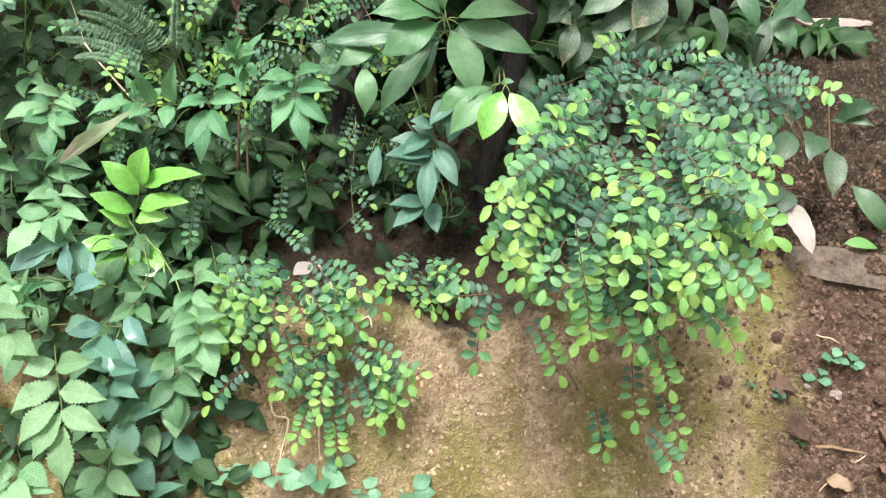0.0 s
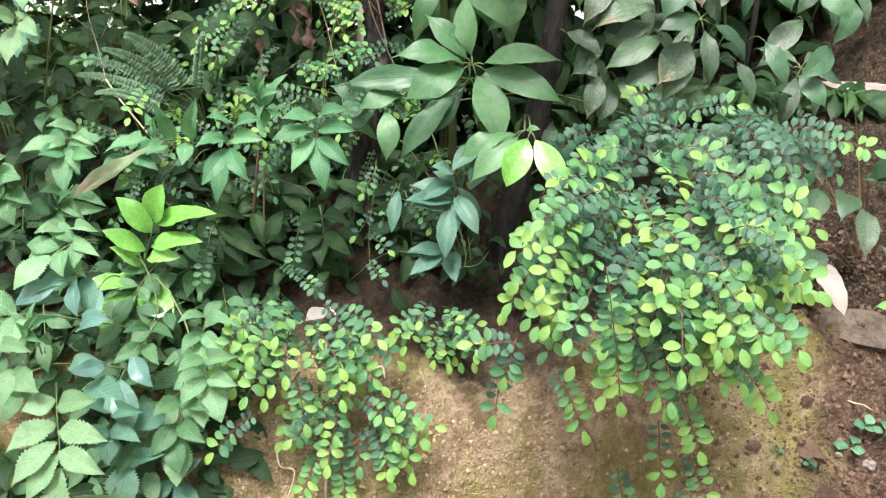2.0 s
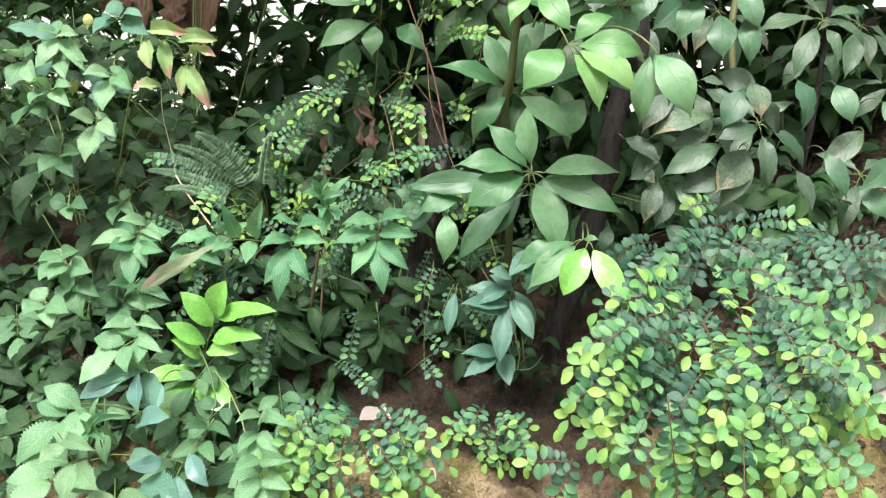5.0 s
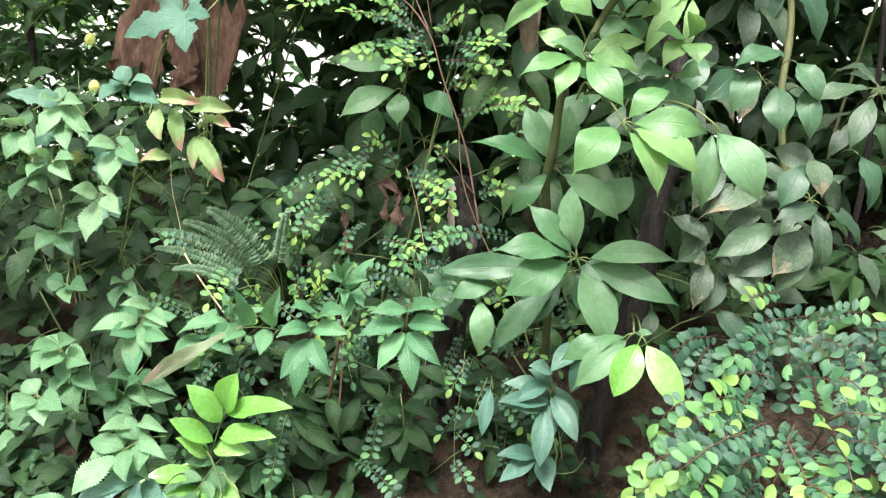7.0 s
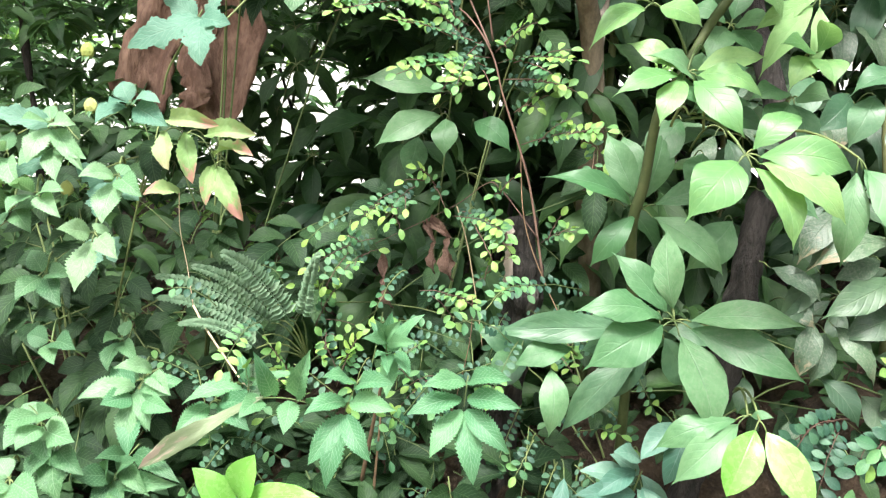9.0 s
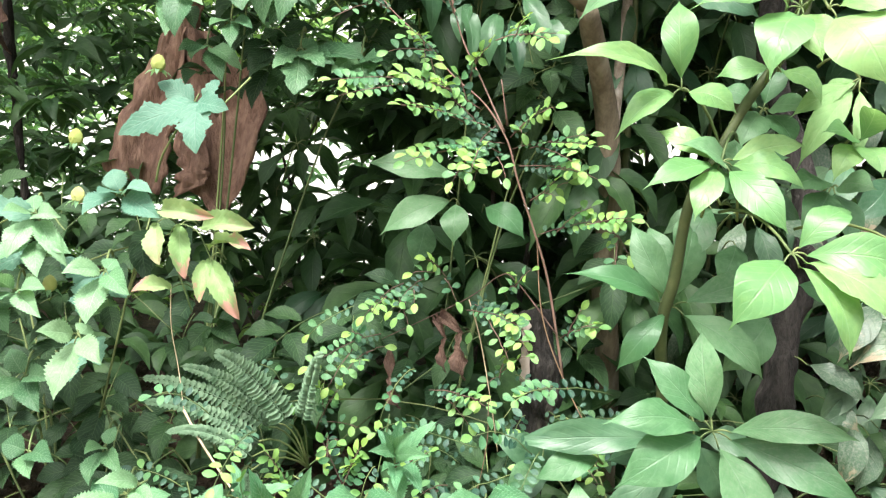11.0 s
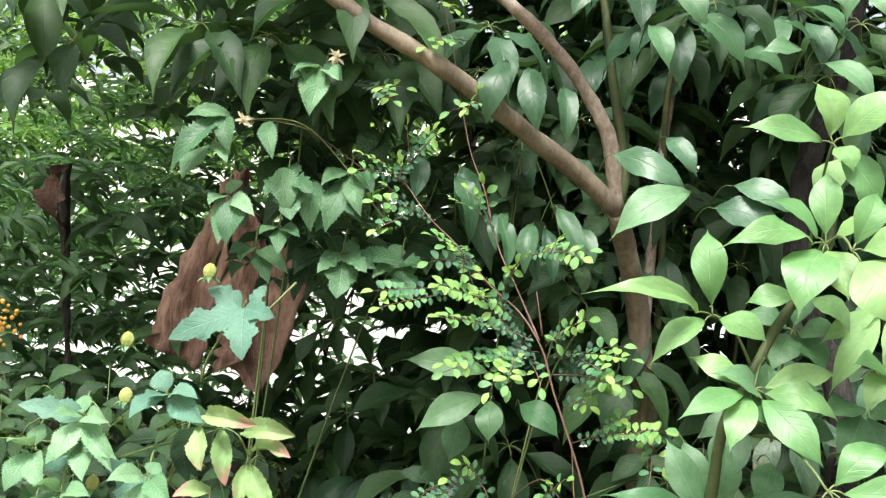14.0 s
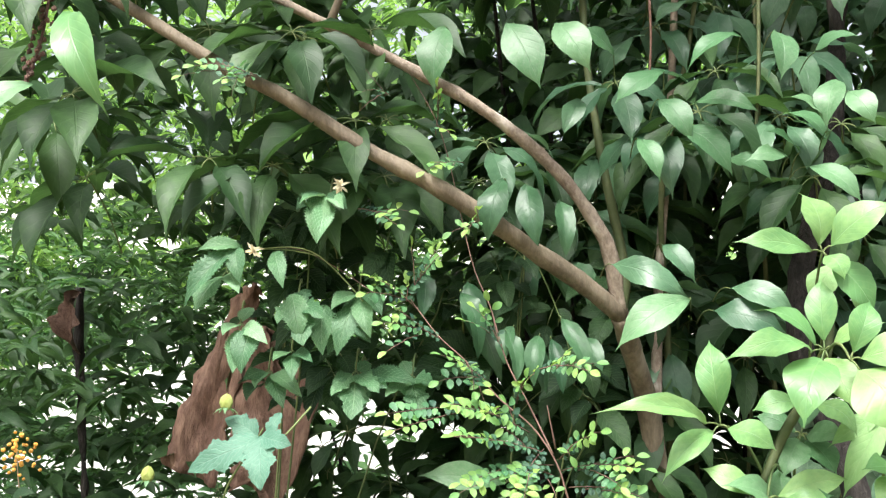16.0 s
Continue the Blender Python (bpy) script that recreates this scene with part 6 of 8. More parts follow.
# ---- the reddish twig with small yellow-green leaves ----
O = (-0.171, 1.950, 1.142)
rows = []
for a, b in (
        ((-0.278, 1.920, 1.516), (-0.215, 1.880, 1.562)), ((-0.273, 1.920, 1.499), (-0.150, 1.880, 1.508)), ((-0.262, 1.920, 1.474), (-0.145, 1.900, 1.461)), ((-0.296, 1.920, 1.523), (-0.437, 1.850, 1.552)),
        ((-0.324, 1.930, 1.556), (-0.435, 1.880, 1.595)), ((-0.352, 1.930, 1.589), (-0.542, 1.860, 1.584)), ((-0.286, 1.920, 1.507), (-0.426, 1.860, 1.482)), ((-0.301, 1.920, 1.532), (-0.357, 1.860, 1.445)),
        ((-0.391, 1.950, 1.632), (-0.464, 1.900, 1.676)), ((-0.431, 1.970, 1.668), (-0.396, 1.920, 1.604)), ((-0.471, 1.980, 1.703), (-0.567, 1.940, 1.729)), ((-0.523, 2.000, 1.759), (-0.594, 1.960, 1.808)),
        ((-0.534, 2.000, 1.777), (-0.485, 1.980, 1.857)), ((-0.345, 1.950, 1.600), (-0.337, 1.920, 1.633)), ((-0.368, 1.950, 1.687), (-0.410, 1.920, 1.751)), ((-0.285, 1.930, 1.489), (-0.352, 1.880, 1.495)),
        ((-0.242, 1.930, 1.422), (-0.205, 1.900, 1.432)), ((-0.226, 1.930, 1.371), (-0.091, 1.900, 1.402)), ((-0.116, 1.920, 1.381), (-0.092, 1.900, 1.351)), ((-0.435, 1.980, 1.276), (-0.490, 1.940, 1.225)),
        ((-0.399, 1.980, 1.288), (-0.447, 1.950, 1.235)), ((-0.254, 1.960, 1.276), (-0.256, 1.930, 1.308)), ((-0.332, 1.970, 1.241), (-0.238, 1.930, 1.222)), ((-0.467, 1.980, 1.191), (-0.576, 1.940, 1.137)),
        ((-0.362, 1.980, 1.282), (-0.398, 1.950, 1.320)), ((-0.483, 1.980, 1.162), (-0.520, 1.940, 1.124)), ((-0.318, 1.980, 1.249), (-0.235, 1.930, 1.218)), ((-0.180, 1.970, 1.205), (-0.123, 1.940, 1.233)),
        ((-0.384, 1.980, 1.104), (-0.289, 1.930, 1.097)), ((-0.567, 1.980, 1.024), (-0.525, 1.940, 1.104)), ((-0.544, 1.960, 1.022), (-0.534, 1.920, 0.989)), ((-0.274, 1.980, 1.122), (-0.260, 1.940, 1.187)), ((-0.581, 1.900, 0.937), (-0.618, 1.860, 1.020)), ((-0.509, 1.900, 0.943), (-0.471, 1.860, 1.041)), ((-0.442, 1.920, 0.960), (-0.370, 1.880, 1.034)), ((-0.335, 1.920, 0.969), (-0.383, 1.880, 0.962)), ((-0.178, 1.950, 1.027), (-0.251, 1.900, 1.055)), ((-0.159, 1.950, 1.001), (-0.097, 1.900, 1.059)),
        ((-0.575, 2.000, 2.140), (-0.620, 1.970, 2.141)), ((-0.492, 2.000, 2.067), (-0.479, 1.960, 2.126)), ((-0.629, 2.000, 1.935), (-0.549, 1.950, 1.897)), ((-0.441, 2.000, 2.016), (-0.503, 1.950, 1.989)),
        ((-0.784, 1.850, 2.137), (-0.860, 1.800, 2.135)), ((-0.765, 1.850, 2.132), (-0.812, 1.800, 2.111)), ((-0.407, 1.980, 1.903), (-0.428, 1.950, 1.888)), ((-0.308, 1.900, 1.656), (-0.232, 1.840, 1.653))):
    n = max(6, int((Vector(b) - Vector(a)).length / 0.0056))
    rows.append((a, b, 0.008, n))
    rows.append((Vector(a).lerp(Vector(b), 0.35), Vector(a).lerp(Vector(b), 0.8) + Vector((V.uniform(-0.03, 0.03), -0.03, V.uniform(-0.05, 0.03))), 0.004, max(4, n // 2)))
    rows.append((Vector(a).lerp(Vector(b), 0.2), Vector(a).lerp(Vector(b), 0.6) + Vector((V.uniform(-0.05, 0.05), V.uniform(-0.02, 0.02), V.uniform(-0.05, 0.05))), 0.004, max(4, n // 2)))
red = small_leaf_plant("red_stemmed_vine", O, "climbing vine with reddish stems and small yellow-green leaves", rows, 77, 300, 0.0172, "", M_VINE, "vine", 1.0, (0, -0.6, 0.75), (0.3, 0.95))
for line, r0, r1 in (
        ([O, (-0.202, 1.940, 1.284), (-0.224, 1.930, 1.354), (-0.261, 1.920, 1.448), (-0.282, 1.920, 1.511), (-0.320, 1.930, 1.565), (-0.371, 1.940, 1.606), (-0.431, 1.970, 1.668), (-0.481, 1.980, 1.712), (-0.534, 2.000, 1.777)], 0.0034, 0.0014),
        ([(-0.287, 1.920, 1.524), (-0.327, 1.950, 1.601), (-0.364, 1.970, 1.671), (-0.392, 1.980, 1.761), (-0.427, 2.000, 1.846), (-0.484, 2.020, 2.073), (-0.553, 2.040, 2.207)], 0.0026, 0.0012),
        ([(-0.283, 1.910, 1.533), (-0.296, 1.900, 1.600)], 0.003, 0.0012),
        ([(-0.185, 1.940, 1.215), (-0.255, 1.960, 1.294), (-0.282, 1.970, 1.299), (-0.333, 1.980, 1.257), (-0.466, 1.980, 1.182)], 0.002, 0.001),
        ([(-0.581, 2.000, 1.774), (-0.660, 2.000, 1.827), (-0.729, 2.000, 1.861), (-0.771, 1.980, 1.864)], 0.0014, 0.001)):
    stems(red, [(spline(line, 5), r0 * 0.62, r1 * 0.62)], M_VINE, "stem", 6)

# ---- the reddened bramble leaf and its neighbours ----
O = (-0.739, 1.860, 1.227)
turn = thing("reddened_bramble", O, "bramble shoot whose yellow-green leaves have reddened dry tips", "bramble")
stems(turn, [(spline([O, (-0.774, 1.860, 1.322), (-0.764, 1.850, 1.358), (-0.729, 1.840, 1.353), (-0.707, 1.830, 1.323), (-0.698, 1.820, 1.312)], 4), 0.0014, 0.0009)], M_STEM, "cane", 5)
blades(turn, 'reddened', [((-0.784, 1.840, 1.378), (-0.690, 1.800, 1.377), 0.037), ((-0.789, 1.840, 1.361), (-0.768, 1.800, 1.304), 0.039), ((-0.754, 1.840, 1.359), (-0.729, 1.800, 1.286), 0.037), ((-0.722, 1.840, 1.357), (-0.631, 1.800, 1.366), 0.040), ((-0.710, 1.840, 1.326), (-0.635, 1.800, 1.335), 0.030), ((-0.714, 1.840, 1.309), (-0.707, 1.800, 1.253), 0.029), ((-0.707, 1.840, 1.312), (-0.648, 1.800, 1.233), 0.040), ((-0.764, 1.840, 1.265), (-0.807, 1.800, 1.263), 0.033)])
O = (-0.830, 1.930, 1.417)
lobed = thing("lobed_bramble", O, "bramble with broad lobed blue-green leaves and green fruits", "bramble")
stems(lobed, [(spline([O, (-0.815, 1.920, 1.463), (-0.766, 1.900, 1.533), (-0.753, 1.900, 1.556)], 4), 0.0022, 0.0012), (spline([(-0.689, 1.950, 1.589), (-0.732, 1.920, 1.536), (-0.757, 1.900, 1.543)], 4), 0.002, 0.0012)], M_STEM, "cane", 5)
for b, tp, wd in (((-0.751, 1.890, 1.543), (-0.733, 1.840, 1.466), 0.081), ((-0.751, 1.890, 1.538), (-0.860, 1.860, 1.488), 0.081), ((-0.757, 1.900, 1.543), (-0.694, 1.860, 1.533), 0.057), ((-0.762, 1.900, 1.542), (-0.818, 1.900, 1.570), 0.057),
                  ((-0.744, 1.900, 1.548), (-0.730, 1.920, 1.580), 0.034), ((-0.887, 1.840, 1.273), (-0.873, 1.800, 1.215), 0.069), ((-0.891, 1.840, 1.273), (-0.927, 1.820, 1.299), 0.057), ((-0.878, 1.840, 1.274), (-0.815, 1.800, 1.253), 0.057),
                  ((-0.885, 1.820, 1.184), (-0.888, 1.780, 1.128), 0.062), ((-0.872, 1.820, 1.185), (-0.843, 1.780, 1.156), 0.052), ((-0.982, 1.850, 1.359), (-1.074, 1.820, 1.373), 0.057), ((-0.970, 1.850, 1.308), (-1.041, 1.820, 1.273), 0.046)):
    leaf(lobed, "lobed", b, tp, wd * 0.74, (0, -0.85, 0.45))
for c in ((-0.810, 1.880, 1.596), (-0.936, 1.880, 1.479), (-0.931, 1.880, 1.391), (-0.963, 1.860, 1.255)):
    fruit = part("fruit", lump_mesh("fruit", 3.0, M_BERRY, 1.15, 0.2), lobed, "round green fruit", Matrix.Translation(Vector(c) - lobed.location) @ Matrix.Diagonal((0.011, 0.011, 0.012, 1)))
    for k in range(5):
        a = k * 1.257
        leaf(lobed, "serrate", Vector(c) + Vector((0, 0, -0.008)), Vector(c) + Vector((math.cos(a) * 0.02, math.sin(a) * 0.02, 0.012 - 0.03)), 0.007, (0, 0, 1), 0, "sepal")
O = (-0.945, 1.860, 1.099)
pale_bramble = thing("pale_bramble", O, "bramble with pale green toothed leaves of three or five leaflets", "bramble")
feather(pale_bramble, 'serrate', (-0.772, 1.79, 0.988), (-0.8, 1.76, 0.959), [(-0.727, 1.715, 0.971, 0.040, 0.50), (-0.816, 1.715, 1.006, 0.038, 0.30), (-0.872, 1.715, 0.952, 0.045, 0.90), (-0.799, 1.715, 0.879, 0.047, 1.00), (-0.760, 1.715, 0.911, 0.036, 0.95)])
feather(pale_bramble, 'serrate_mid', (-0.773, 1.71, 0.891), (-0.809, 1.68, 0.828), [(-0.682, 1.635, 0.871, 0.040, 0.25), (-0.726, 1.635, 0.846, 0.039, 0.50), (-0.762, 1.635, 0.829, 0.037, 0.90), (-0.812, 1.635, 0.812, 0.040, 1.00), (-0.845, 1.635, 0.865, 0.044, 0.80), (-0.807, 1.635, 0.895, 0.037, 0.40)])
feather(pale_bramble, 'serrate', (-0.937, 1.69, 0.945), (-0.893, 1.66, 0.92), [(-0.828, 1.615, 0.927, 0.052, 1.00), (-0.915, 1.615, 0.906, 0.052, 0.90), (-0.850, 1.615, 0.968, 0.040, 0.50), (-0.932, 1.615, 0.942, 0.044, 0.50)])
whorl(pale_bramble, 'serrate', (-0.848, 1.800, 1.288), (-0.873, 1.880, 1.301), [(-0.846, 1.740, 1.223, 0.063), (-0.784, 1.740, 1.267, 0.046), (-0.881, 1.740, 1.291, 0.044), (-0.841, 1.820, 1.305, 0.035)])
whorl(pale_bramble, 'weed_pale', (-0.867, 1.760, 1.201), (-0.895, 1.840, 1.206), [(-0.869, 1.700, 1.124, 0.053), (-0.803, 1.700, 1.178, 0.038), (-0.895, 1.700, 1.216, 0.041), (-0.858, 1.780, 1.212, 0.037)])
whorl(pale_bramble, 'serrate', (-0.977, 1.840, 1.361), (-1.008, 1.920, 1.379), [(-0.985, 1.780, 1.302, 0.051), (-0.894, 1.780, 1.294, 0.040), (-0.991, 1.780, 1.369, 0.042), (-0.906, 1.780, 1.365, 0.039), (-0.995, 1.870, 1.388, 0.038)])
whorl(pale_bramble, 'serrate_pale', (-0.864, 1.880, 1.398), (-0.887, 1.960, 1.419), [(-0.778, 1.820, 1.370, 0.055), (-0.894, 1.820, 1.367, 0.050), (-0.887, 1.900, 1.434, 0.047), (-0.790, 1.820, 1.405, 0.042), (-0.872, 1.820, 1.399, 0.041)])
whorl(pale_bramble, 'serrate', (-0.981, 1.800, 1.251), (-1.014, 1.880, 1.262), [(-0.995, 1.740, 1.228, 0.047), (-0.911, 1.740, 1.227, 0.042), (-0.988, 1.740, 1.273, 0.041), (-0.905, 1.740, 1.267, 0.038)])
whorl(pale_bramble, 'serrate', (-0.975, 1.840, 1.329), (-1.001, 1.920, 1.354), [(-0.998, 1.780, 1.297, 0.047), (-0.939, 1.780, 1.277, 0.046), (-0.890, 1.780, 1.314, 0.043), (-1.021, 1.860, 1.350, 0.042), (-0.960, 1.860, 1.349, 0.041)])
whorl(pale_bramble, 'serrate', (-1.040, 1.820, 1.311), (-1.070, 1.900, 1.335), [(-1.046, 1.760, 1.257, 0.053), (-0.983, 1.760, 1.262, 0.048), (-1.049, 1.760, 1.328, 0.047), (-1.041, 1.840, 1.344, 0.044)])
whorl(pale_bramble, 'serrate_mid', (-1.044, 1.840, 1.220), (-1.073, 1.920, 1.241), [(-1.051, 1.780, 1.178, 0.054), (-0.981, 1.780, 1.193, 0.047), (-1.029, 1.780, 1.257, 0.043), (-0.965, 1.780, 1.233, 0.042)])
whorl(pale_bramble, 'serrate_mid', (-0.960, 1.800, 1.011), (-0.986, 1.880, 1.020), [(-1.001, 1.800, 1.020, 0.048), (-0.889, 1.740, 1.022, 0.048), (-0.924, 1.740, 0.995, 0.042)])
whorl(pale_bramble, 'serrate_mid', (-0.852, 1.820, 1.020), (-0.871, 1.900, 1.030), [(-0.847, 1.760, 0.985, 0.044), (-0.797, 1.760, 1.005, 0.033), (-0.854, 1.760, 1.030, 0.035), (-0.845, 1.840, 1.047, 0.034)])
whorl(pale_bramble, 'serrate', (-0.798, 1.780, 0.967), (-0.817, 1.860, 0.973), [(-0.875, 1.720, 0.952, 0.045), (-0.803, 1.720, 0.879, 0.045), (-0.766, 1.720, 0.908, 0.034), (-0.731, 1.720, 0.969, 0.040), (-0.853, 1.800, 0.975, 0.040)])
whorl(pale_bramble, 'serrate_mid', (-0.803, 1.700, 0.837), (-0.824, 1.780, 0.834), [(-0.846, 1.640, 0.863, 0.044), (-0.815, 1.640, 0.814, 0.040), (-0.766, 1.640, 0.832, 0.036), (-0.730, 1.640, 0.845, 0.039), (-0.789, 1.640, 0.894, 0.037), (-0.745, 1.640, 0.898, 0.041), (-0.686, 1.640, 0.865, 0.042)])
whorl(pale_bramble, 'serrate', (-0.924, 1.700, 0.913), (-0.952, 1.780, 0.914), [(-0.843, 1.640, 0.917, 0.053), (-0.948, 1.640, 0.894, 0.057), (-0.964, 1.720, 0.933, 0.049), (-0.878, 1.640, 0.876, 0.046)])
whorl(pale_bramble, 'serrate_mid', (-0.890, 1.680, 0.889), (-0.916, 1.760, 0.888), [(-0.853, 1.620, 0.832, 0.064), (-0.900, 1.620, 0.858, 0.050), (-0.817, 1.620, 0.876, 0.045)])
whorl(pale_bramble, 'serrate', (-0.928, 1.620, 0.856), (-0.960, 1.700, 0.850), [(-0.850, 1.560, 0.861, 0.054), (-0.939, 1.560, 0.852, 0.055), (-0.886, 1.560, 0.829, 0.049), (-0.958, 1.640, 0.878, 0.047)])
whorl(pale_bramble, 'serrate_mid', (-1.001, 1.860, 1.108), (-1.027, 1.940, 1.124), [(-1.020, 1.800, 1.077, 0.048), (-0.944, 1.800, 1.073, 0.049), (-0.923, 1.800, 1.125, 0.042), (-1.037, 1.880, 1.144, 0.045)])
whorl(pale_bramble, 'serrate_dark', (-0.696, 1.850, 0.871), (-0.707, 1.930, 0.876), [(-0.726, 1.790, 0.858, 0.046), (-0.685, 1.790, 0.820, 0.046), (-0.634, 1.790, 0.845, 0.046), (-0.625, 1.790, 0.898, 0.041), (-0.725, 1.870, 0.894, 0.044)])
whorl(pale_bramble, 'serrate_dark', (-0.901, 1.880, 0.875), (-0.921, 1.960, 0.881), [(-0.916, 1.820, 0.851, 0.049), (-0.874, 1.820, 0.822, 0.049), (-0.831, 1.820, 0.880, 0.044)])
whorl(pale_bramble, 'serrate_dark', (-0.787, 2.100, 1.163), (-0.796, 2.180, 1.188), [(-0.811, 2.040, 1.124, 0.047), (-0.765, 2.040, 1.111, 0.047), (-0.720, 2.040, 1.142, 0.046), (-0.732, 2.040, 1.181, 0.041)])
O = (-0.776, 1.960, 1.838)
flowering = thing("flowering_bramble", O, "bramble shoot with toothed leaves and withered cream flowers", "bramble")
stems(flowering, [(spline([(-0.694, 1.980, 1.849), (-0.748, 1.970, 1.858), (-0.807, 1.960, 1.858)], 4), 0.0014, 0.001), (spline([(-0.561, 2.000, 1.708), (-0.663, 1.990, 1.823), (-0.720, 1.970, 1.860), (-0.807, 1.960, 1.858)], 4), 0.0014, 0.001)], M_STEM, "cane", 5)
for b, tp, wd in (((-0.834, 1.950, 1.856), (-0.898, 1.900, 1.753), 0.044), ((-0.824, 1.950, 1.861), (-0.890, 1.920, 1.849), 0.031), ((-0.763, 1.950, 1.852), (-0.730, 1.900, 1.784), 0.031), ((-0.834, 1.950, 1.861), (-0.810, 1.920, 1.794), 0.035),
                  ((-0.686, 1.960, 1.957), (-0.681, 1.920, 1.862), 0.044), ((-0.691, 1.960, 1.957), (-0.724, 1.940, 1.924), 0.031), ((-0.671, 1.960, 1.957), (-0.635, 1.940, 1.924), 0.026), ((-0.739, 1.980, 1.782), (-0.712, 1.950, 1.703), 0.048),
                  ((-0.800, 1.960, 1.721), (-0.802, 1.920, 1.643), 0.048), ((-0.683, 2.000, 1.765), (-0.677, 1.970, 1.676), 0.044), ((-0.642, 2.000, 1.756), (-0.604, 1.970, 1.706), 0.044)):
    leaf(flowering, "serrate_mid", b, tp, wd, (0, -0.85, 0.45))
whorl(flowering, 'lobed_mid', (-0.733, 2.000, 1.768), (-0.750, 2.080, 1.812), [(-0.704, 1.940, 1.691, 0.072), (-0.750, 1.940, 1.728, 0.047), (-0.669, 1.940, 1.737, 0.046), (-0.717, 2.020, 1.793, 0.043)])
whorl(flowering, 'serrate', (-0.829, 1.980, 1.727), (-0.852, 2.060, 1.769), [(-0.817, 1.920, 1.644, 0.050), (-0.759, 1.920, 1.692, 0.041), (-0.837, 1.920, 1.706, 0.038), (-0.818, 2.010, 1.759, 0.040)])
whorl(flowering, 'serrate', (-0.859, 1.980, 1.820), (-0.884, 2.060, 1.867), [(-0.887, 1.920, 1.746, 0.059), (-0.813, 1.920, 1.777, 0.043)])
whorl(flowering, 'serrate_mid', (-0.654, 2.040, 1.742), (-0.666, 2.120, 1.785), [(-0.671, 1.980, 1.677, 0.047), (-0.596, 1.980, 1.698, 0.043), (-0.645, 2.070, 1.778, 0.040), (-0.665, 1.980, 1.742, 0.038)])
whorl(flowering, 'lobed_mid', (-0.635, 2.040, 1.648), (-0.646, 2.120, 1.686), [(-0.627, 1.980, 1.568, 0.073), (-0.663, 1.980, 1.608, 0.043), (-0.580, 1.980, 1.614, 0.046), (-0.615, 2.070, 1.664, 0.040)])
whorl(flowering, 'lobed_mid', (-0.536, 2.060, 1.640), (-0.541, 2.140, 1.678), [(-0.507, 2.000, 1.574, 0.061), (-0.572, 2.000, 1.607, 0.041), (-0.490, 2.000, 1.630, 0.043), (-0.560, 2.090, 1.669, 0.040)])
whorl(flowering, 'serrate_mid', (-0.741, 2.000, 1.682), (-0.759, 2.080, 1.721), [(-0.720, 1.940, 1.632, 0.037), (-0.686, 1.940, 1.663, 0.031), (-0.755, 1.940, 1.664, 0.032)])
whorl(flowering, 'serrate_mid', (-0.801, 2.060, 1.648), (-0.820, 2.140, 1.687), [(-0.805, 2.000, 1.618, 0.039), (-0.752, 2.000, 1.584, 0.044), (-0.720, 2.000, 1.604, 0.042), (-0.827, 2.000, 1.631, 0.039)])
whorl(flowering, 'serrate_mid', (-0.628, 2.020, 1.787), (-0.636, 2.100, 1.827), [(-0.650, 1.960, 1.676, 0.058), (-0.592, 1.960, 1.706, 0.048), (-0.574, 1.960, 1.744, 0.044), (-0.662, 1.960, 1.752, 0.043)])
whorl(flowering, 'serrate_dark', (-0.749, 2.100, 1.933), (-0.762, 2.180, 1.982), [(-0.760, 2.040, 1.849, 0.056), (-0.697, 2.040, 1.839, 0.056), (-0.667, 2.040, 1.891, 0.051)])
whorl(flowering, 'serrate_dark', (-0.595, 2.100, 1.880), (-0.600, 2.180, 1.925), [(-0.623, 2.040, 1.810, 0.051), (-0.571, 2.040, 1.790, 0.054), (-0.532, 2.040, 1.841, 0.050)])
whorl(flowering, 'serrate_mid', (-0.631, 2.060, 1.639), (-0.639, 2.140, 1.670), [(-0.616, 2.000, 1.572, 0.065), (-0.667, 2.000, 1.628, 0.044), (-0.568, 2.000, 1.621, 0.049), (-0.519, 2.000, 1.632, 0.054)])
whorl(flowering, 'serrate', (-0.673, 1.970, 1.950), (-0.685, 2.050, 1.998), [(-0.677, 1.910, 1.861, 0.047), (-0.710, 1.910, 1.927, 0.035), (-0.633, 1.910, 1.918, 0.034)])
for c in ((-0.795, 1.940, 1.850), (-0.649, 1.950, 1.965)):
    shapes = []
    for k in range(22):
        d = Vector((V.uniform(-1, 1), V.uniform(-1, 0.6), V.uniform(-1, 1))).normalized() * V.uniform(0.010, 0.021)
        shapes.append(moved(leaf_shape("strap", 3, 0.3, 0.2), leaf_pose((0, 0, 0), d, 0.0045, (0, -1, 0.2))))
    part("flower", mesh_of("flower", shapes, M_FLOWER), flowering, "withered cream flower", Matrix.Translation(Vector(c) - flowering.location))

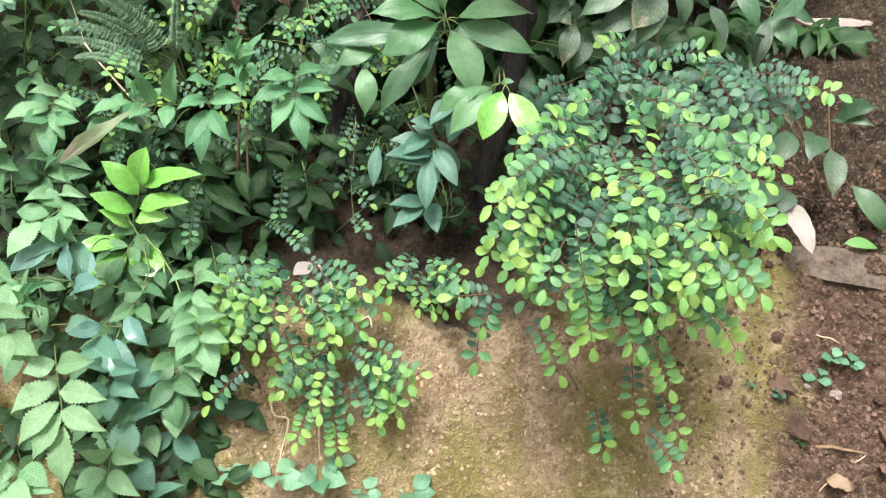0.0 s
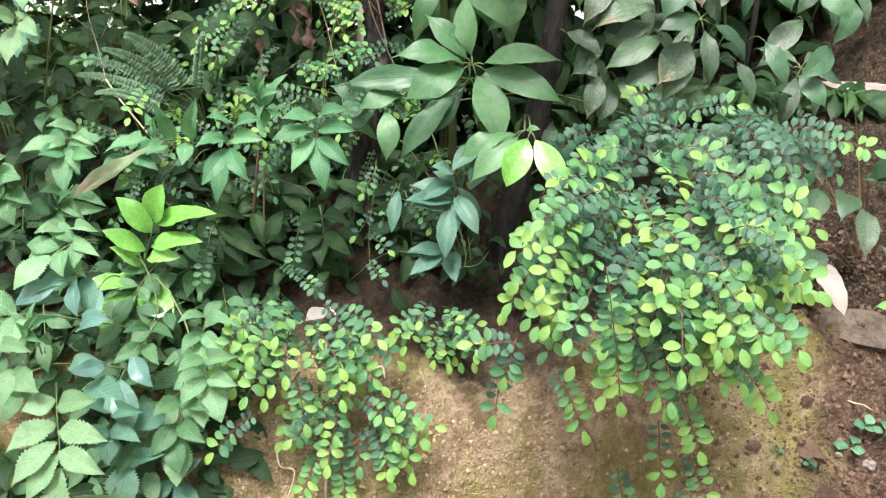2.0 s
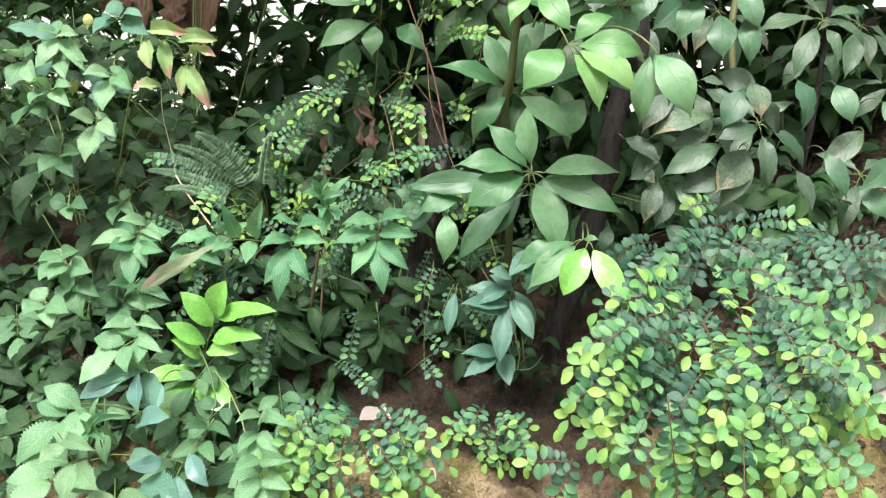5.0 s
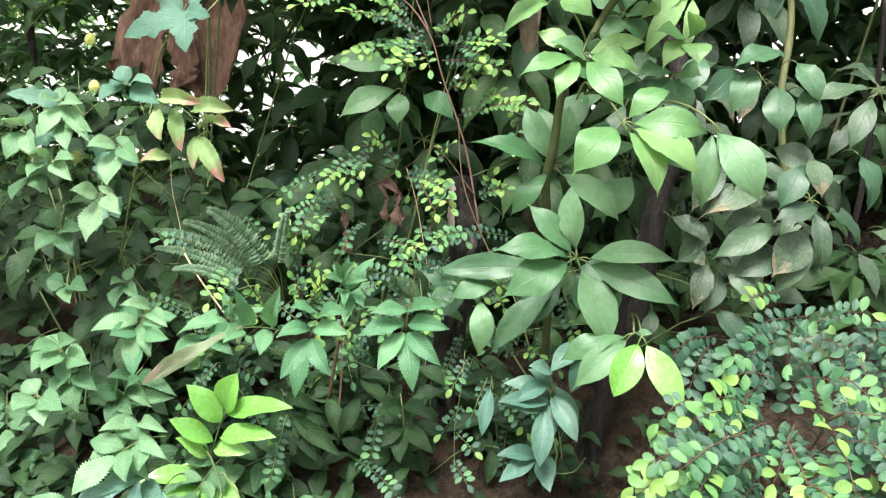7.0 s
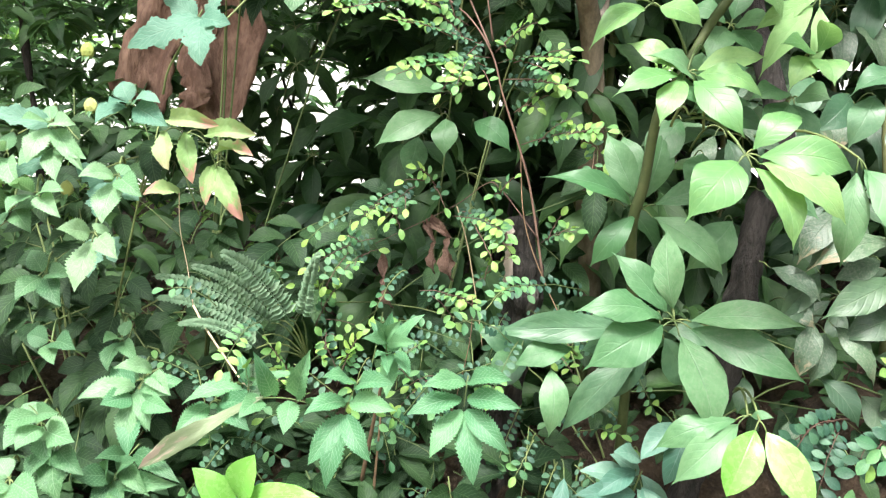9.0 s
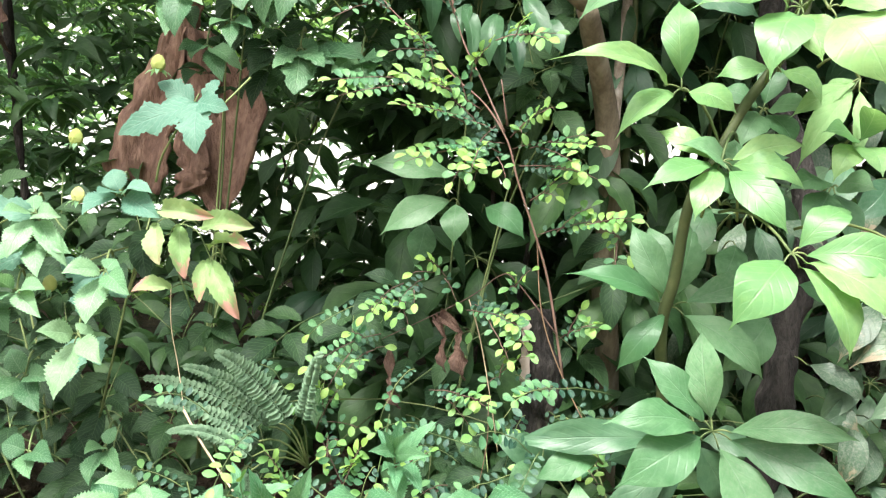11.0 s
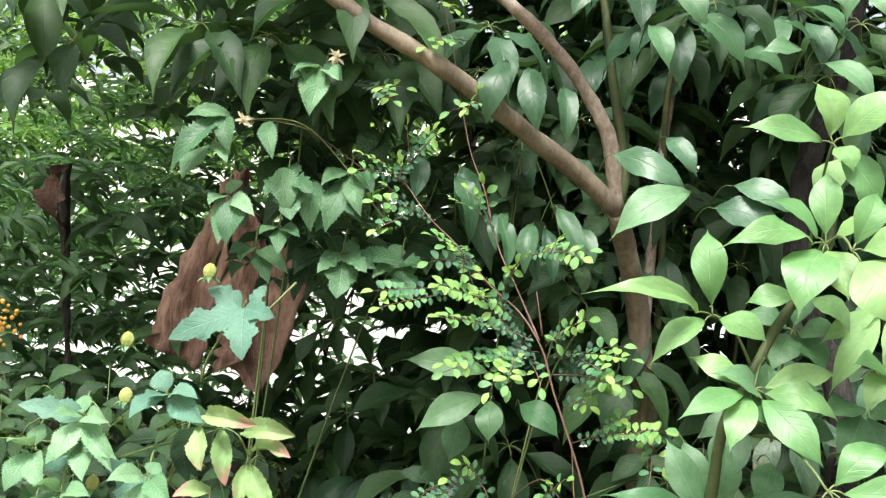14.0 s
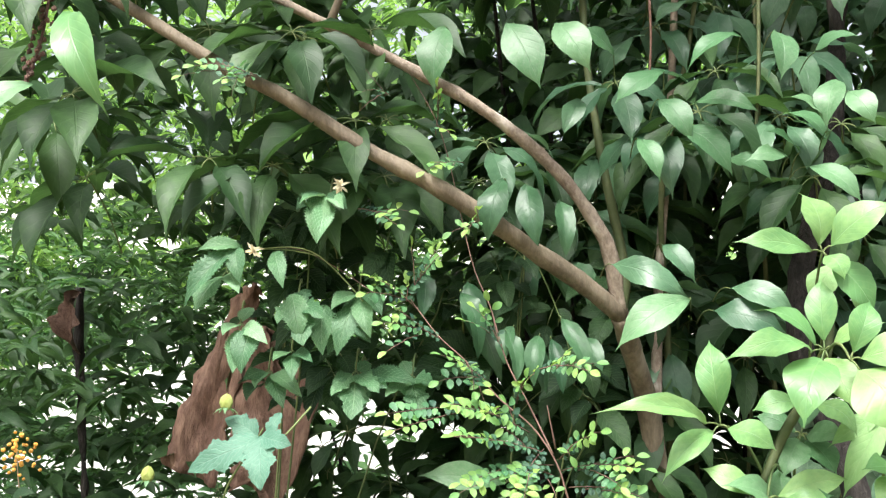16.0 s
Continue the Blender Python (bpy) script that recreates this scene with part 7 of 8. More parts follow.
# ---- ferns ----
F = random.Random(80)
O = (-0.578, 1.980, 0.957)
fern = thing("fern", O, "fern with long toothed olive fronds among the brambles", "fern")
def frond(parent, b, tip, width, rng):
    """A fern frond: a rib with two ranks of narrow pinnae, shorter towards the tip."""
    at, line = Vector(parent.location), curve_points(b, tip, -0.018, 10)
    shapes = [tube_shape([p - at for p in line], [0.0013 - 0.0008 * i / 10 for i in range(11)], 4)]
    n = 24
    for i in range(n):
        v = 0.06 + 0.92 * i / n
        p, d = along_line(line, v)
        for side in (-1, 1):
            f = Vector((rng.uniform(-0.15, 0.15), -0.75, 0.6))
            way = (d.cross(f).normalized() * side + d * 0.28 + Vector((0, 0, -0.12))).normalized()
            size = width * 0.55 * (1 - 0.75 * v ** 2.2) * rng.uniform(0.9, 1.08)
            shapes.append(moved(rng.choice(K["frond"])[0], Matrix.Translation(-at) @ leaf_pose(p, p + way * size, 0.0115, f, rng.uniform(-12, 12))))
    return part("frond", mesh_of("frond", shapes, M_FERN), parent)


for b, tip, wd in (
    ((-0.594, 1.9, 1.053), (-0.697, 1.84, 1.173), 0.045),
    ((-0.578, 1.92, 1.05), (-0.539, 1.86, 1.179), 0.030),
    ((-0.621, 1.94, 1.041), (-0.762, 1.88, 1.138), 0.034),
    ((-0.631, 1.92, 1.04), (-0.819, 1.86, 1.12), 0.032),
    ((-0.641, 1.9, 1.022), (-0.806, 1.84, 1.088), 0.030),
    ((-0.639, 1.86, 1.011), (-0.752, 1.8, 1.058), 0.027),
    ((-0.653, 1.900, 0.973), (-0.650, 1.860, 0.826), 0.034)):
    stems(fern, [(curve_points(O, b, -0.02, 5), 0.0018, 0.0012)], M_STEM, "frond_stalk", 5)
    frond(fern, b, tip, wd * 1.05, F)
leaf(fern, "strap", (-0.577, 1.7, 0.988), (-0.741, 1.63, 0.889), 0.021, (0, -0.75, 0.6), 0, "pale_frond")

# ---- big brown dry leaf hanging in the thicket ----
O = (-1.074, 2.750, 1.874)
sheath = thing("dry_palm_sheath", O, "large folded brown dry palm sheath hanging in the thicket", "dry leaf")
sheet(sheath, "fold", [(-1.162, 2.760, 1.769), (-1.212, 2.740, 1.655), (-1.257, 2.710, 1.525), (-1.287, 2.700, 1.412)], [(-1.092, 2.740, 1.771), (-1.094, 2.720, 1.604), (-1.110, 2.700, 1.477), (-1.129, 2.680, 1.358)], M_BROWN_SHEET, 2.6, 0.016, 1.0)
sheet(sheath, "fold", [(-1.102, 2.740, 1.771), (-1.104, 2.720, 1.603), (-1.097, 2.690, 1.478), (-1.054, 2.670, 1.377), (-0.968, 2.660, 1.312)], [(-1.049, 2.780, 1.768), (-0.945, 2.760, 1.684), (-0.890, 2.740, 1.581), (-0.910, 2.700, 1.447), (-0.954, 2.660, 1.310)], M_BROWN_SHEET, 2.2, 0.020, 2.0)
sheet(sheath, "flap", [(-1.071, 2.670, 1.513), (-1.077, 2.650, 1.423), (-1.084, 2.640, 1.353)], [(-1.008, 2.660, 1.495), (-0.997, 2.640, 1.428), (-0.999, 2.630, 1.393)], M_BROWN_SHEET, 1.0, 0.014, 3.0, 14, 8)
sheet(sheath, "fold", [(-1.081, 2.780, 1.886), (-1.122, 2.780, 1.869), (-1.150, 2.780, 1.825), (-1.193, 2.780, 1.702)], [(-1.074, 2.780, 1.871), (-1.080, 2.780, 1.821), (-1.093, 2.770, 1.752), (-1.108, 2.760, 1.661)], M_BROWN_SHEET, 1.4, 0.012, 4.0, 16, 8)
sheet(sheath, "fold", [(-1.134, 2.765, 1.779), (-1.183, 2.750, 1.686), (-1.231, 2.740, 1.565)], [(-1.038, 2.760, 1.768), (-1.013, 2.750, 1.665), (-1.017, 2.740, 1.562)], M_BROWN_SHEET, 2.4, 0.016, 5.0, 18, 10)

post = thing("dead_trunk", (-1.547, 2.800, 1.357), "slender dead trunk with pale peeling bark", "tree")
branch(post, [(-1.536, 2.800, 1.209), (-1.567, 2.800, 1.508), (-1.593, 2.800, 1.723), (-1.601, 2.800, 1.873)], 0.007, 0.013, M_BARK_DARK, "trunk", 16, 0.3, 8, True)
leaf(post, "brown", (-1.593, 2.780, 1.863), (-1.570, 2.760, 1.690), 0.065, (0, -1, 0), 0, "peeling_bark")
O = (-1.362, 2.200, 1.461)
cluster = thing("orange_berry_cluster", O, "cluster of small orange berries on a dry stalk", "berries")
stems(cluster, [(spline([(-1.363, 2.250, 1.328), (-1.369, 2.220, 1.402), (-1.371, 2.200, 1.494)], 4), 0.002, 0.001)], M_STEM_PALE, "stalk", 5)
berry_data = lump_mesh("berry", 9.0, M_ORANGE, 1.0, 0.2)
BR = random.Random(95)
for k in range(46):
    p = Vector((BR.gauss(0, 0.018), BR.gauss(0, 0.014), BR.gauss(0.01, 0.026)))
    r = BR.uniform(0.0032, 0.0048)
    part("berry", berry_data, cluster, "", Matrix.Translation(p) @ Matrix.Diagonal((r, r, r, 1)))
O = (-1.180, 1.850, 2.230)
spike = thing("seed_spike", O, "drooping dark seed spike under a pale hanging leaf", "plant")
stems(spike, [(spline([(-1.160, 1.860, 2.295), (-1.163, 1.850, 2.209), (-1.173, 1.830, 2.113)], 4), 0.003, 0.002)], M_STEM_RED, "stalk", 5)
seed_data = lump_mesh("seed", 6.0, M_STEM_RED, 1.0)
for k in range(40):
    v = k / 40
    c = Vector((-1.160, 1.860, 2.295)).lerp(Vector((-1.173, 1.830, 2.113)), v) - Vector(O)
    part("seed", seed_data, spike, "", Matrix.Translation(c + Vector((BR.gauss(0, 0.008), BR.gauss(0, 0.006), BR.gauss(0, 0.004)))) @ Matrix.Diagonal((0.005, 0.005, 0.005, 1)))
leaf(spike, "scheff_young", (-1.031, 1.720, 2.199), (-0.923, 1.660, 2.005), 0.06, (0, -0.9, 0.3))
leaf(spike, "scheff", (-1.139, 1.800, 2.112), (-1.214, 1.750, 2.013), 0.06, (0, -0.9, 0.3))

# ---- dry straps, threads and tendrils ----
O = (-0.375, 2.020, 1.220)
dry = thing("dry_strap_leaf", O, "curled brown dry strap leaves caught in the vine", "dry leaf")
for b, m, tp, wd in (((-0.378, 2.000, 1.223), (-0.333, 1.960, 1.205), (-0.327, 1.960, 1.128), 0.022), ((-0.382, 2.000, 1.218), (-0.359, 1.960, 1.194), (-0.358, 1.960, 1.139), 0.014), ((-0.454, 2.000, 1.161), (-0.449, 1.980, 1.118), (-0.430, 1.980, 1.068), 0.018)):
    leaf(dry, "brown", b, m, wd, (0, -1, 0.4), 0, "blade")
    leaf(dry, "brown", Vector(m).lerp(Vector(b), 0.1), tp, wd, (0, -1, 0.2), 20, "blade")
for pts, mat, name, label, r in (
        ([(-0.781, 1.880, 1.264), (-0.775, 1.870, 1.202), (-0.758, 1.860, 1.140), (-0.740, 1.840, 1.081)], M_STEM_PALE, "dry_tendril", "thin dry tendril hanging from the bramble", 0.0009),
        ([(-0.740, 1.840, 1.081), (-0.708, 1.820, 1.045), (-0.664, 1.800, 1.000), (-0.629, 1.790, 0.962)], M_STEM_PALE, "dry_stick", "thin pale dry stick caught in the weeds", 0.0022),
        ([(-0.328, 1.980, 1.257), (-0.306, 1.970, 1.196), (-0.281, 1.960, 1.090), (-0.267, 1.950, 1.020)], M_STEM_PALE, "dry_tendril", "thin pale tendril hanging in the vine", 0.0011),
        ([(-0.227, 1.960, 1.365), (-0.211, 1.940, 1.244), (-0.169, 1.930, 1.143), (-0.113, 1.900, 1.049)], M_STEM_BROWN, "dry_tendril", "thin brown tendril hanging in the vine", 0.0012),
        ([(0.094, 2.100, 2.366), (0.088, 2.100, 2.195), (0.078, 2.100, 2.075)], M_LIMB_GREEN, "hanging_root", "thin green aerial root hanging from the tree", 0.0042),
        ([(-0.093, 2.200, 2.394), (-0.092, 2.200, 2.302), (-0.099, 2.200, 2.199)], M_STEM_RED, "hanging_root", "thin brown aerial root hanging from the tree", 0.003),
        ([(-0.443, 1.950, 1.068), (-0.450, 1.900, 0.897), (-0.334, 1.880, 0.834), (-0.388, 1.840, 0.695)], M_STEM, "hanging_tendril", "thin trailing green stem in the understorey", 0.0012),
        ([(-0.182, 1.800, 0.939), (-0.185, 1.760, 0.866), (-0.191, 1.740, 0.800), (-0.185, 1.720, 0.714)], M_STEM, "hanging_tendril", "thin trailing green stem with small leaves", 0.0008),
        ([(-0.034, 1.760, 0.771), (-0.010, 1.720, 0.746), (0.031, 1.720, 0.747), (0.054, 1.740, 0.768)], M_STEM, "hanging_tendril", "thin looping green tendril by the dark tree", 0.0009),
        ([(-0.284, 1.800, 1.140), (-0.283, 1.790, 1.076), (-0.297, 1.770, 0.990), (-0.300, 1.700, 0.988)], M_STEM_BROWN, "dry_tendril", "thin brown tendril hanging over the weeds", 0.0008)):
    o = thing(name, pts[0], label, "stem")
    stems(o, [(spline(pts, 6), r, r * 0.8)], mat, "strand", 5)

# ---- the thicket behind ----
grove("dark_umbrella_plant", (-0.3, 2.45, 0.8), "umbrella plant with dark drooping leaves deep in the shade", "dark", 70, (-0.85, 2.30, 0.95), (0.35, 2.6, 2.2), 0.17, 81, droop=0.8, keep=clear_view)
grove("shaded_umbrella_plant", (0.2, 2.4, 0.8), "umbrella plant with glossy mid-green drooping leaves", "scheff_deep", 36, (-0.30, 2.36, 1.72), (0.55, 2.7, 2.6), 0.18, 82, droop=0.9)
grove("dusty_umbrella_plant", (0.6, 2.4, 0.8), "tall umbrella plant with dust-coated drooping leaves", "dusty", 12, (0.12, 2.40, 0.95), (1.05, 2.7, 1.75), 0.15, 83, droop=0.8)
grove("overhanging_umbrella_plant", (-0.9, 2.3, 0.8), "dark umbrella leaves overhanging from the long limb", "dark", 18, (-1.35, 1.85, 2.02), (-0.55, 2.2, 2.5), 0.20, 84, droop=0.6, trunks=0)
grove("dark_umbrella_plant", (-0.75, 3.0, 0.8), "plant against the bright gap, leaves coloured dark as silhouettes", "dark", 22, (-1.15, 2.95, 0.95), (-0.45, 3.3, 1.75), 0.16, 85, droop=0.5, leaflets=6, keep=clear_view)
veil = thing("dark_umbrella_plant", (-0.85, 3.0, 0.8), "umbrella leaves hanging across the bright gap, coloured dark as silhouettes", "plant")
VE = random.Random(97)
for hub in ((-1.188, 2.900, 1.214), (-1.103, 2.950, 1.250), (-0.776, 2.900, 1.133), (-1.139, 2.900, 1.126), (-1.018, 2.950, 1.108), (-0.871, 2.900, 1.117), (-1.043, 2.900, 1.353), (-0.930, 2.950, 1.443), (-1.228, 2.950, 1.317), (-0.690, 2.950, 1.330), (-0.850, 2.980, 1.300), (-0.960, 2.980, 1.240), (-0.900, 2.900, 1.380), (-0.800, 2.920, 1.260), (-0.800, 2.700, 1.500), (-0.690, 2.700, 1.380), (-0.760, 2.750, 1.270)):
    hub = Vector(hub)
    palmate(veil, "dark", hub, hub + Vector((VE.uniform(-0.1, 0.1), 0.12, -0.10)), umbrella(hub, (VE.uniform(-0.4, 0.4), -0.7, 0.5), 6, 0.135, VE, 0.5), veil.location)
branch(veil, [(-0.85, 3.1, 0.8), (-0.9, 3.12, 1.0), (-0.88, 3.1, 1.25), (-0.95, 3.1, 1.5)], 0.008, 0.004, M_BARK_DARK, "stem", 7)
Z = random.Random(60)
hedge = thing("dark_thicket", (-0.3, 3.0, 0.75), "dense bushes behind the bank, leaf colour darkened for shade", "bushes", kind="stuff")
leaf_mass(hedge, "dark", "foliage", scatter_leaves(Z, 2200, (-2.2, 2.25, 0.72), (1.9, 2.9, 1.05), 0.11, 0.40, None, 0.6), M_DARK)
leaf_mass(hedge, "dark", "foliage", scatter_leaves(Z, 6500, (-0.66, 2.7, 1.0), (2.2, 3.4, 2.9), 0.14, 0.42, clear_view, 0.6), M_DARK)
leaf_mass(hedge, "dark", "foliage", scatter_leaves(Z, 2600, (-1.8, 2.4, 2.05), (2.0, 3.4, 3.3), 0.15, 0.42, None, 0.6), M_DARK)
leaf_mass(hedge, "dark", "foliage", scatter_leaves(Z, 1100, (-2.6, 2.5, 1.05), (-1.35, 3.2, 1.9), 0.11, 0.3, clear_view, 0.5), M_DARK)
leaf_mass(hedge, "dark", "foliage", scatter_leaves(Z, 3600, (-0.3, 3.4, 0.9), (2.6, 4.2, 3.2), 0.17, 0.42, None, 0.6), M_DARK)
for k in range(12):
    x = Z.uniform(-0.5, 1.8)
    y = Z.uniform(2.5, 3.3)
    branch(hedge, [(x, y, ground_height(x, y) - 0.05), (x + Z.uniform(-0.1, 0.1), y, 1.5), (x + Z.uniform(-0.3, 0.3), y + 0.1, 3.0)], Z.uniform(0.006, 0.011), 0.005, M_BARK_DARK, "stem", 7)
far = thing("far_bushes", (-2.0, 4.5, 0.8), "bushes with slender leaves further off, coloured as sunlit and shaded", "bushes", kind="stuff")


def far_gap(c):
    return clear_view(c) and not (-1.45 < c.x < -0.75 and c.z < 1.66) or Z.random() < 0.22


# upper leaves get the sunlit colour, lower ones mostly the shaded
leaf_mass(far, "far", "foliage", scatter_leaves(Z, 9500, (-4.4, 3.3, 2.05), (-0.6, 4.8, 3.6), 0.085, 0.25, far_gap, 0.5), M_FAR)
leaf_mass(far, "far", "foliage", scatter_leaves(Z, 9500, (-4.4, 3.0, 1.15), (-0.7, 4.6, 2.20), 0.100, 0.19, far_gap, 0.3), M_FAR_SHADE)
leaf_mass(far, "dark", "foliage", scatter_leaves(Z, 1300, (-4.4, 3.2, 1.75), (-0.9, 3.9, 2.7), 0.09, 0.22, None, 0.5), M_DARK)
leaf_mass(far, "dark", "foliage", scatter_leaves(Z, 2600, (-4.4, 4.3, 1.3), (-0.6, 5.4, 3.8), 0.16, 0.36, far_gap, 0.5), M_DARK)
leaf_mass(far, "far", "foliage", scatter_leaves(Z, 1600, (-4.0, 3.2, 0.75), (0.5, 4.3, 1.1), 0.10, 0.24, lambda c: c.x < -1.9 or c.x > -0.7 or c.z < 1.06, 0.5), M_FAR)
leaf_mass(hedge, "dark", "foliage", scatter_leaves(Z, 360, (-1.75, 2.7, 0.95), (-0.6, 3.2, 1.75), 0.13, 0.34, lambda c: clear_view(c) or Z.random() < 0.6, 0.5), M_DARK)
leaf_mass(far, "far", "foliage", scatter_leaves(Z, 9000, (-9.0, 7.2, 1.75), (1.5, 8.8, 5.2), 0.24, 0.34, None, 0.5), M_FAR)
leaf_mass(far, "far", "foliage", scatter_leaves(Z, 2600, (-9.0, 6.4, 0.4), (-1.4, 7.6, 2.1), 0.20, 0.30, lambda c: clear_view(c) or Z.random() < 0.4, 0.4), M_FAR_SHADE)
# whitewashed wall far behind
bm = bmesh.new()
bmesh.ops.create_cube(bm, size=1.0, matrix=Matrix.Translation((-4.0, 13.0, 1.0)) @ Matrix.Diagonal((44.0, 0.25, 7.0, 1)))
bmesh.ops.bevel(bm, geom=bm.edges[:], offset=0.02, segments=1)
wall_data = bpy.data.meshes.new("wall_far")
bm.to_mesh(wall_data)
bm.free()
wall_data.materials.append(plain_material("whitewash", (0.72, 0.71, 0.68), (0.82, 0.81, 0.79), 2.0, 0.9))
tagged(new("wall_far", wall_data), "whitewashed wall behind the thicket", "wall", kind="structure")

# ---- loose things on the ground ----
G = random.Random(90)
for k in range(46):
    x, y = G.uniform(0.60, 1.12), G.uniform(1.2, 1.5)
    s = G.uniform(0.010, 0.027)
    ob = new("soil_clod", lump_mesh("soil_clod", k + 60.0, M_CLOD, 0.7))
    ob.matrix_basis = Matrix.Translation((x, y, ground_height(x, y) + s * 0.25)) @ Matrix.Rotation(G.uniform(0, 6), 4, "Z") @ Matrix.Diagonal((s * 1.35, s * 0.95, s * 0.85, 1))
    tagged(ob, "large crumbly red-brown clod on the slope", "clod", "loose soil clods")
clods = [lump_mesh("soil_clod", k + 1.0, M_CLOD, 0.75) for k in range(6)]
for k in range(70):
    x, y = G.uniform(0.5, 1.15), G.uniform(1.18, 1.75)
    s = G.choice((0.006, 0.007, 0.009, 0.012, 0.017))
    ob = new("soil_clod", G.choice(clods))
    ob.matrix_basis = Matrix.Translation((x, y, ground_height(x, y) + s * 0.35)) @ Euler((G.uniform(-0.5, 0.5), G.uniform(-0.5, 0.5), G.uniform(0, 6))).to_matrix().to_4x4() @ Matrix.Diagonal((s, s, s, 1))
    tagged(ob, "crumbly red-brown clod of loose soil", "clod", "loose soil clods")
crumbs = []
for k in range(12000):
    x, y = G.uniform(0.42, 1.3), G.uniform(1.15, 1.9)
    if x < 0.62 and G.random() < 0.6:
        continue
    s = G.choice((0.0012, 0.0016, 0.002, 0.003, 0.0045))
    bm = None
    a = G.uniform(0, 6)
    base = np.array([(-1, -1, -0.6), (1, -0.8, -0.6), (0.9, 1, -0.5), (-0.8, 0.9, -0.6), (-0.6, -0.5, 0.7), (0.5, -0.6, 0.6), (0.6, 0.5, 0.8), (-0.5, 0.6, 0.6)]) * G.uniform(0.8, 1.2)
    rot = np.array(Euler((G.uniform(-0.4, 0.4), G.uniform(-0.4, 0.4), a)).to_matrix())
    crumbs.append((base @ rot.T * s + np.array((x, y, ground_height(x, y) + s * 0.3)), np.array([(0, 3, 2, 1), (4, 5, 6, 7), (0, 1, 5, 4), (1, 2, 6, 5), (2, 3, 7, 6), (3, 0, 4, 7)]), np.zeros((8, 2))))
tagged(new("soil_crumbs", mesh_of("soil_crumbs", crumbs, M_CLOD, False)), "fine crumbs of red-brown soil on the slope", "soil", kind="stuff")

# weathered board lying on the slope
O = (0.744, 1.615, 0.621)
board = thing("plank", O, "weathered grey-brown plank lying on the crumbled slope", "plank")
bm = bmesh.new()
bmesh.ops.create_cube(bm, size=1.0)
bmesh.ops.subdivide_edges(bm, edges=bm.edges[:], cuts=5, use_grid_fill=True)
for v in bm.verts:
    v.co = Vector((v.co.x * 0.34, v.co.y * 0.025, v.co.z * 0.075))
    v.co += Vector((noise.noise(v.co * 20), noise.noise(v.co * 23 + Vector((3, 0, 0))), noise.noise(v.co * 17 + Vector((0, 5, 0))))) * 0.005
    v.co.z *= 1 - 0.5 * smooth(-v.co.x, 0.05, 0.17)
plank_data = bpy.data.meshes.new("board")
bm.to_mesh(plank_data)
bm.free()
plank_data.materials.append(M_WOOD)
part("board", plank_data, board, "", Matrix.Translation((0.10, 0.03, 0.035)) @ Euler((radians(-40), radians(6), radians(-8))).to_matrix().to_4x4())

# stones, twigs, dry leaves, roots and seedlings
pebbles = [lump_mesh("stone", k + 20.0, M_STONE, 0.7) for k in range(3)]
for p, s in (((0.769, 1.480, 0.463), 0.014), ((0.609, 1.390, 0.323), 0.010), ((-0.720, 1.445, 0.319), 0.013), ((0.529, 1.435, 0.373), 0.006), ((0.719, 1.495, 0.472), 0.007), ((0.643, 1.375, 0.310), 0.012)):
    ob = new("stone", G.choice(pebbles))
    ob.matrix_basis = Matrix.Translation(p) @ Matrix.Rotation(G.uniform(0, 6), 4, "Z") @ Matrix.Diagonal((s, s, s, 1))
    tagged(ob, "small pale stone lying on the soil", "stone", "stones on the slope")
slab = new("stone_slab", lump_mesh("stone_slab", 33.0, M_STONE, 0.5))
slab.matrix_basis = Matrix.Translation((1.084, 2.375, 1.039)) @ Matrix.Diagonal((0.13, 0.05, 0.035, 1))
tagged(slab, "flat pinkish stone slab lying on the brown slope", "stone")
lumps = [lump_mesh("clay_lump", k + 40.0, M_CLAY, 0.7) for k in range(3)]
for k in range(22):
    x, y = G.uniform(-0.35, 0.55), G.uniform(1.32, 1.62)
    s = G.choice((0.003, 0.004, 0.005, 0.008))
    ob = new("clay_lump", G.choice(lumps))
    ob.matrix_basis = Matrix.Translation((x, y, ground_height(x, y) + s * 0.2)) @ Matrix.Rotation(G.uniform(0, 6), 4, "Z") @ Matrix.Diagonal((s, s, s, 1))
    tagged(ob, "crumb of ochre clay on the bank face", "clay lump", "clay lumps")
for a, b, r, mat, label in (((0.280, 1.540, 0.422), (0.207, 1.605, 0.526), 0.0022, M_STEM_BROWN, "thin brown dry stick leaning on the bank"), ((-0.075, 1.610, 0.557), (-0.060, 1.585, 0.512), 0.0014, M_STEM_PALE, "short straw lying on the clay"),
                            ((-0.059, 1.675, 0.576), (0.035, 1.650, 0.558), 0.0012, M_STEM_RED, "thin reddish twig lying on the clay"), ((0.546, 1.400, 0.334), (0.605, 1.410, 0.354), 0.004, M_STEM_PALE, "short pale stick lying on the soil"),
                            ((0.714, 1.360, 0.323), (0.804, 1.385, 0.389), 0.0016, M_STEM_PALE, "dry grass straw lying on the soil"), ((0.739, 1.555, 0.551), (0.787, 1.535, 0.545), 0.0016, M_STEM_PALE, "bent dry stem lying on the soil"),
                            ((0.685, 1.420, 0.381), (0.804, 1.385, 0.389), 0.005, M_STEM_BROWN, "brown stick half buried in the soil"), ((0.593, 1.445, 0.400), (0.636, 1.460, 0.435), 0.001, M_STEM_PALE, "dry straw standing in the soil")):
    o = thing("dry_stick", a, label, "stick")
    stems(o, [(curve_points(a, b, -0.006, 6, 0.002, G), r, r * 0.6)], mat, "stick", 5)
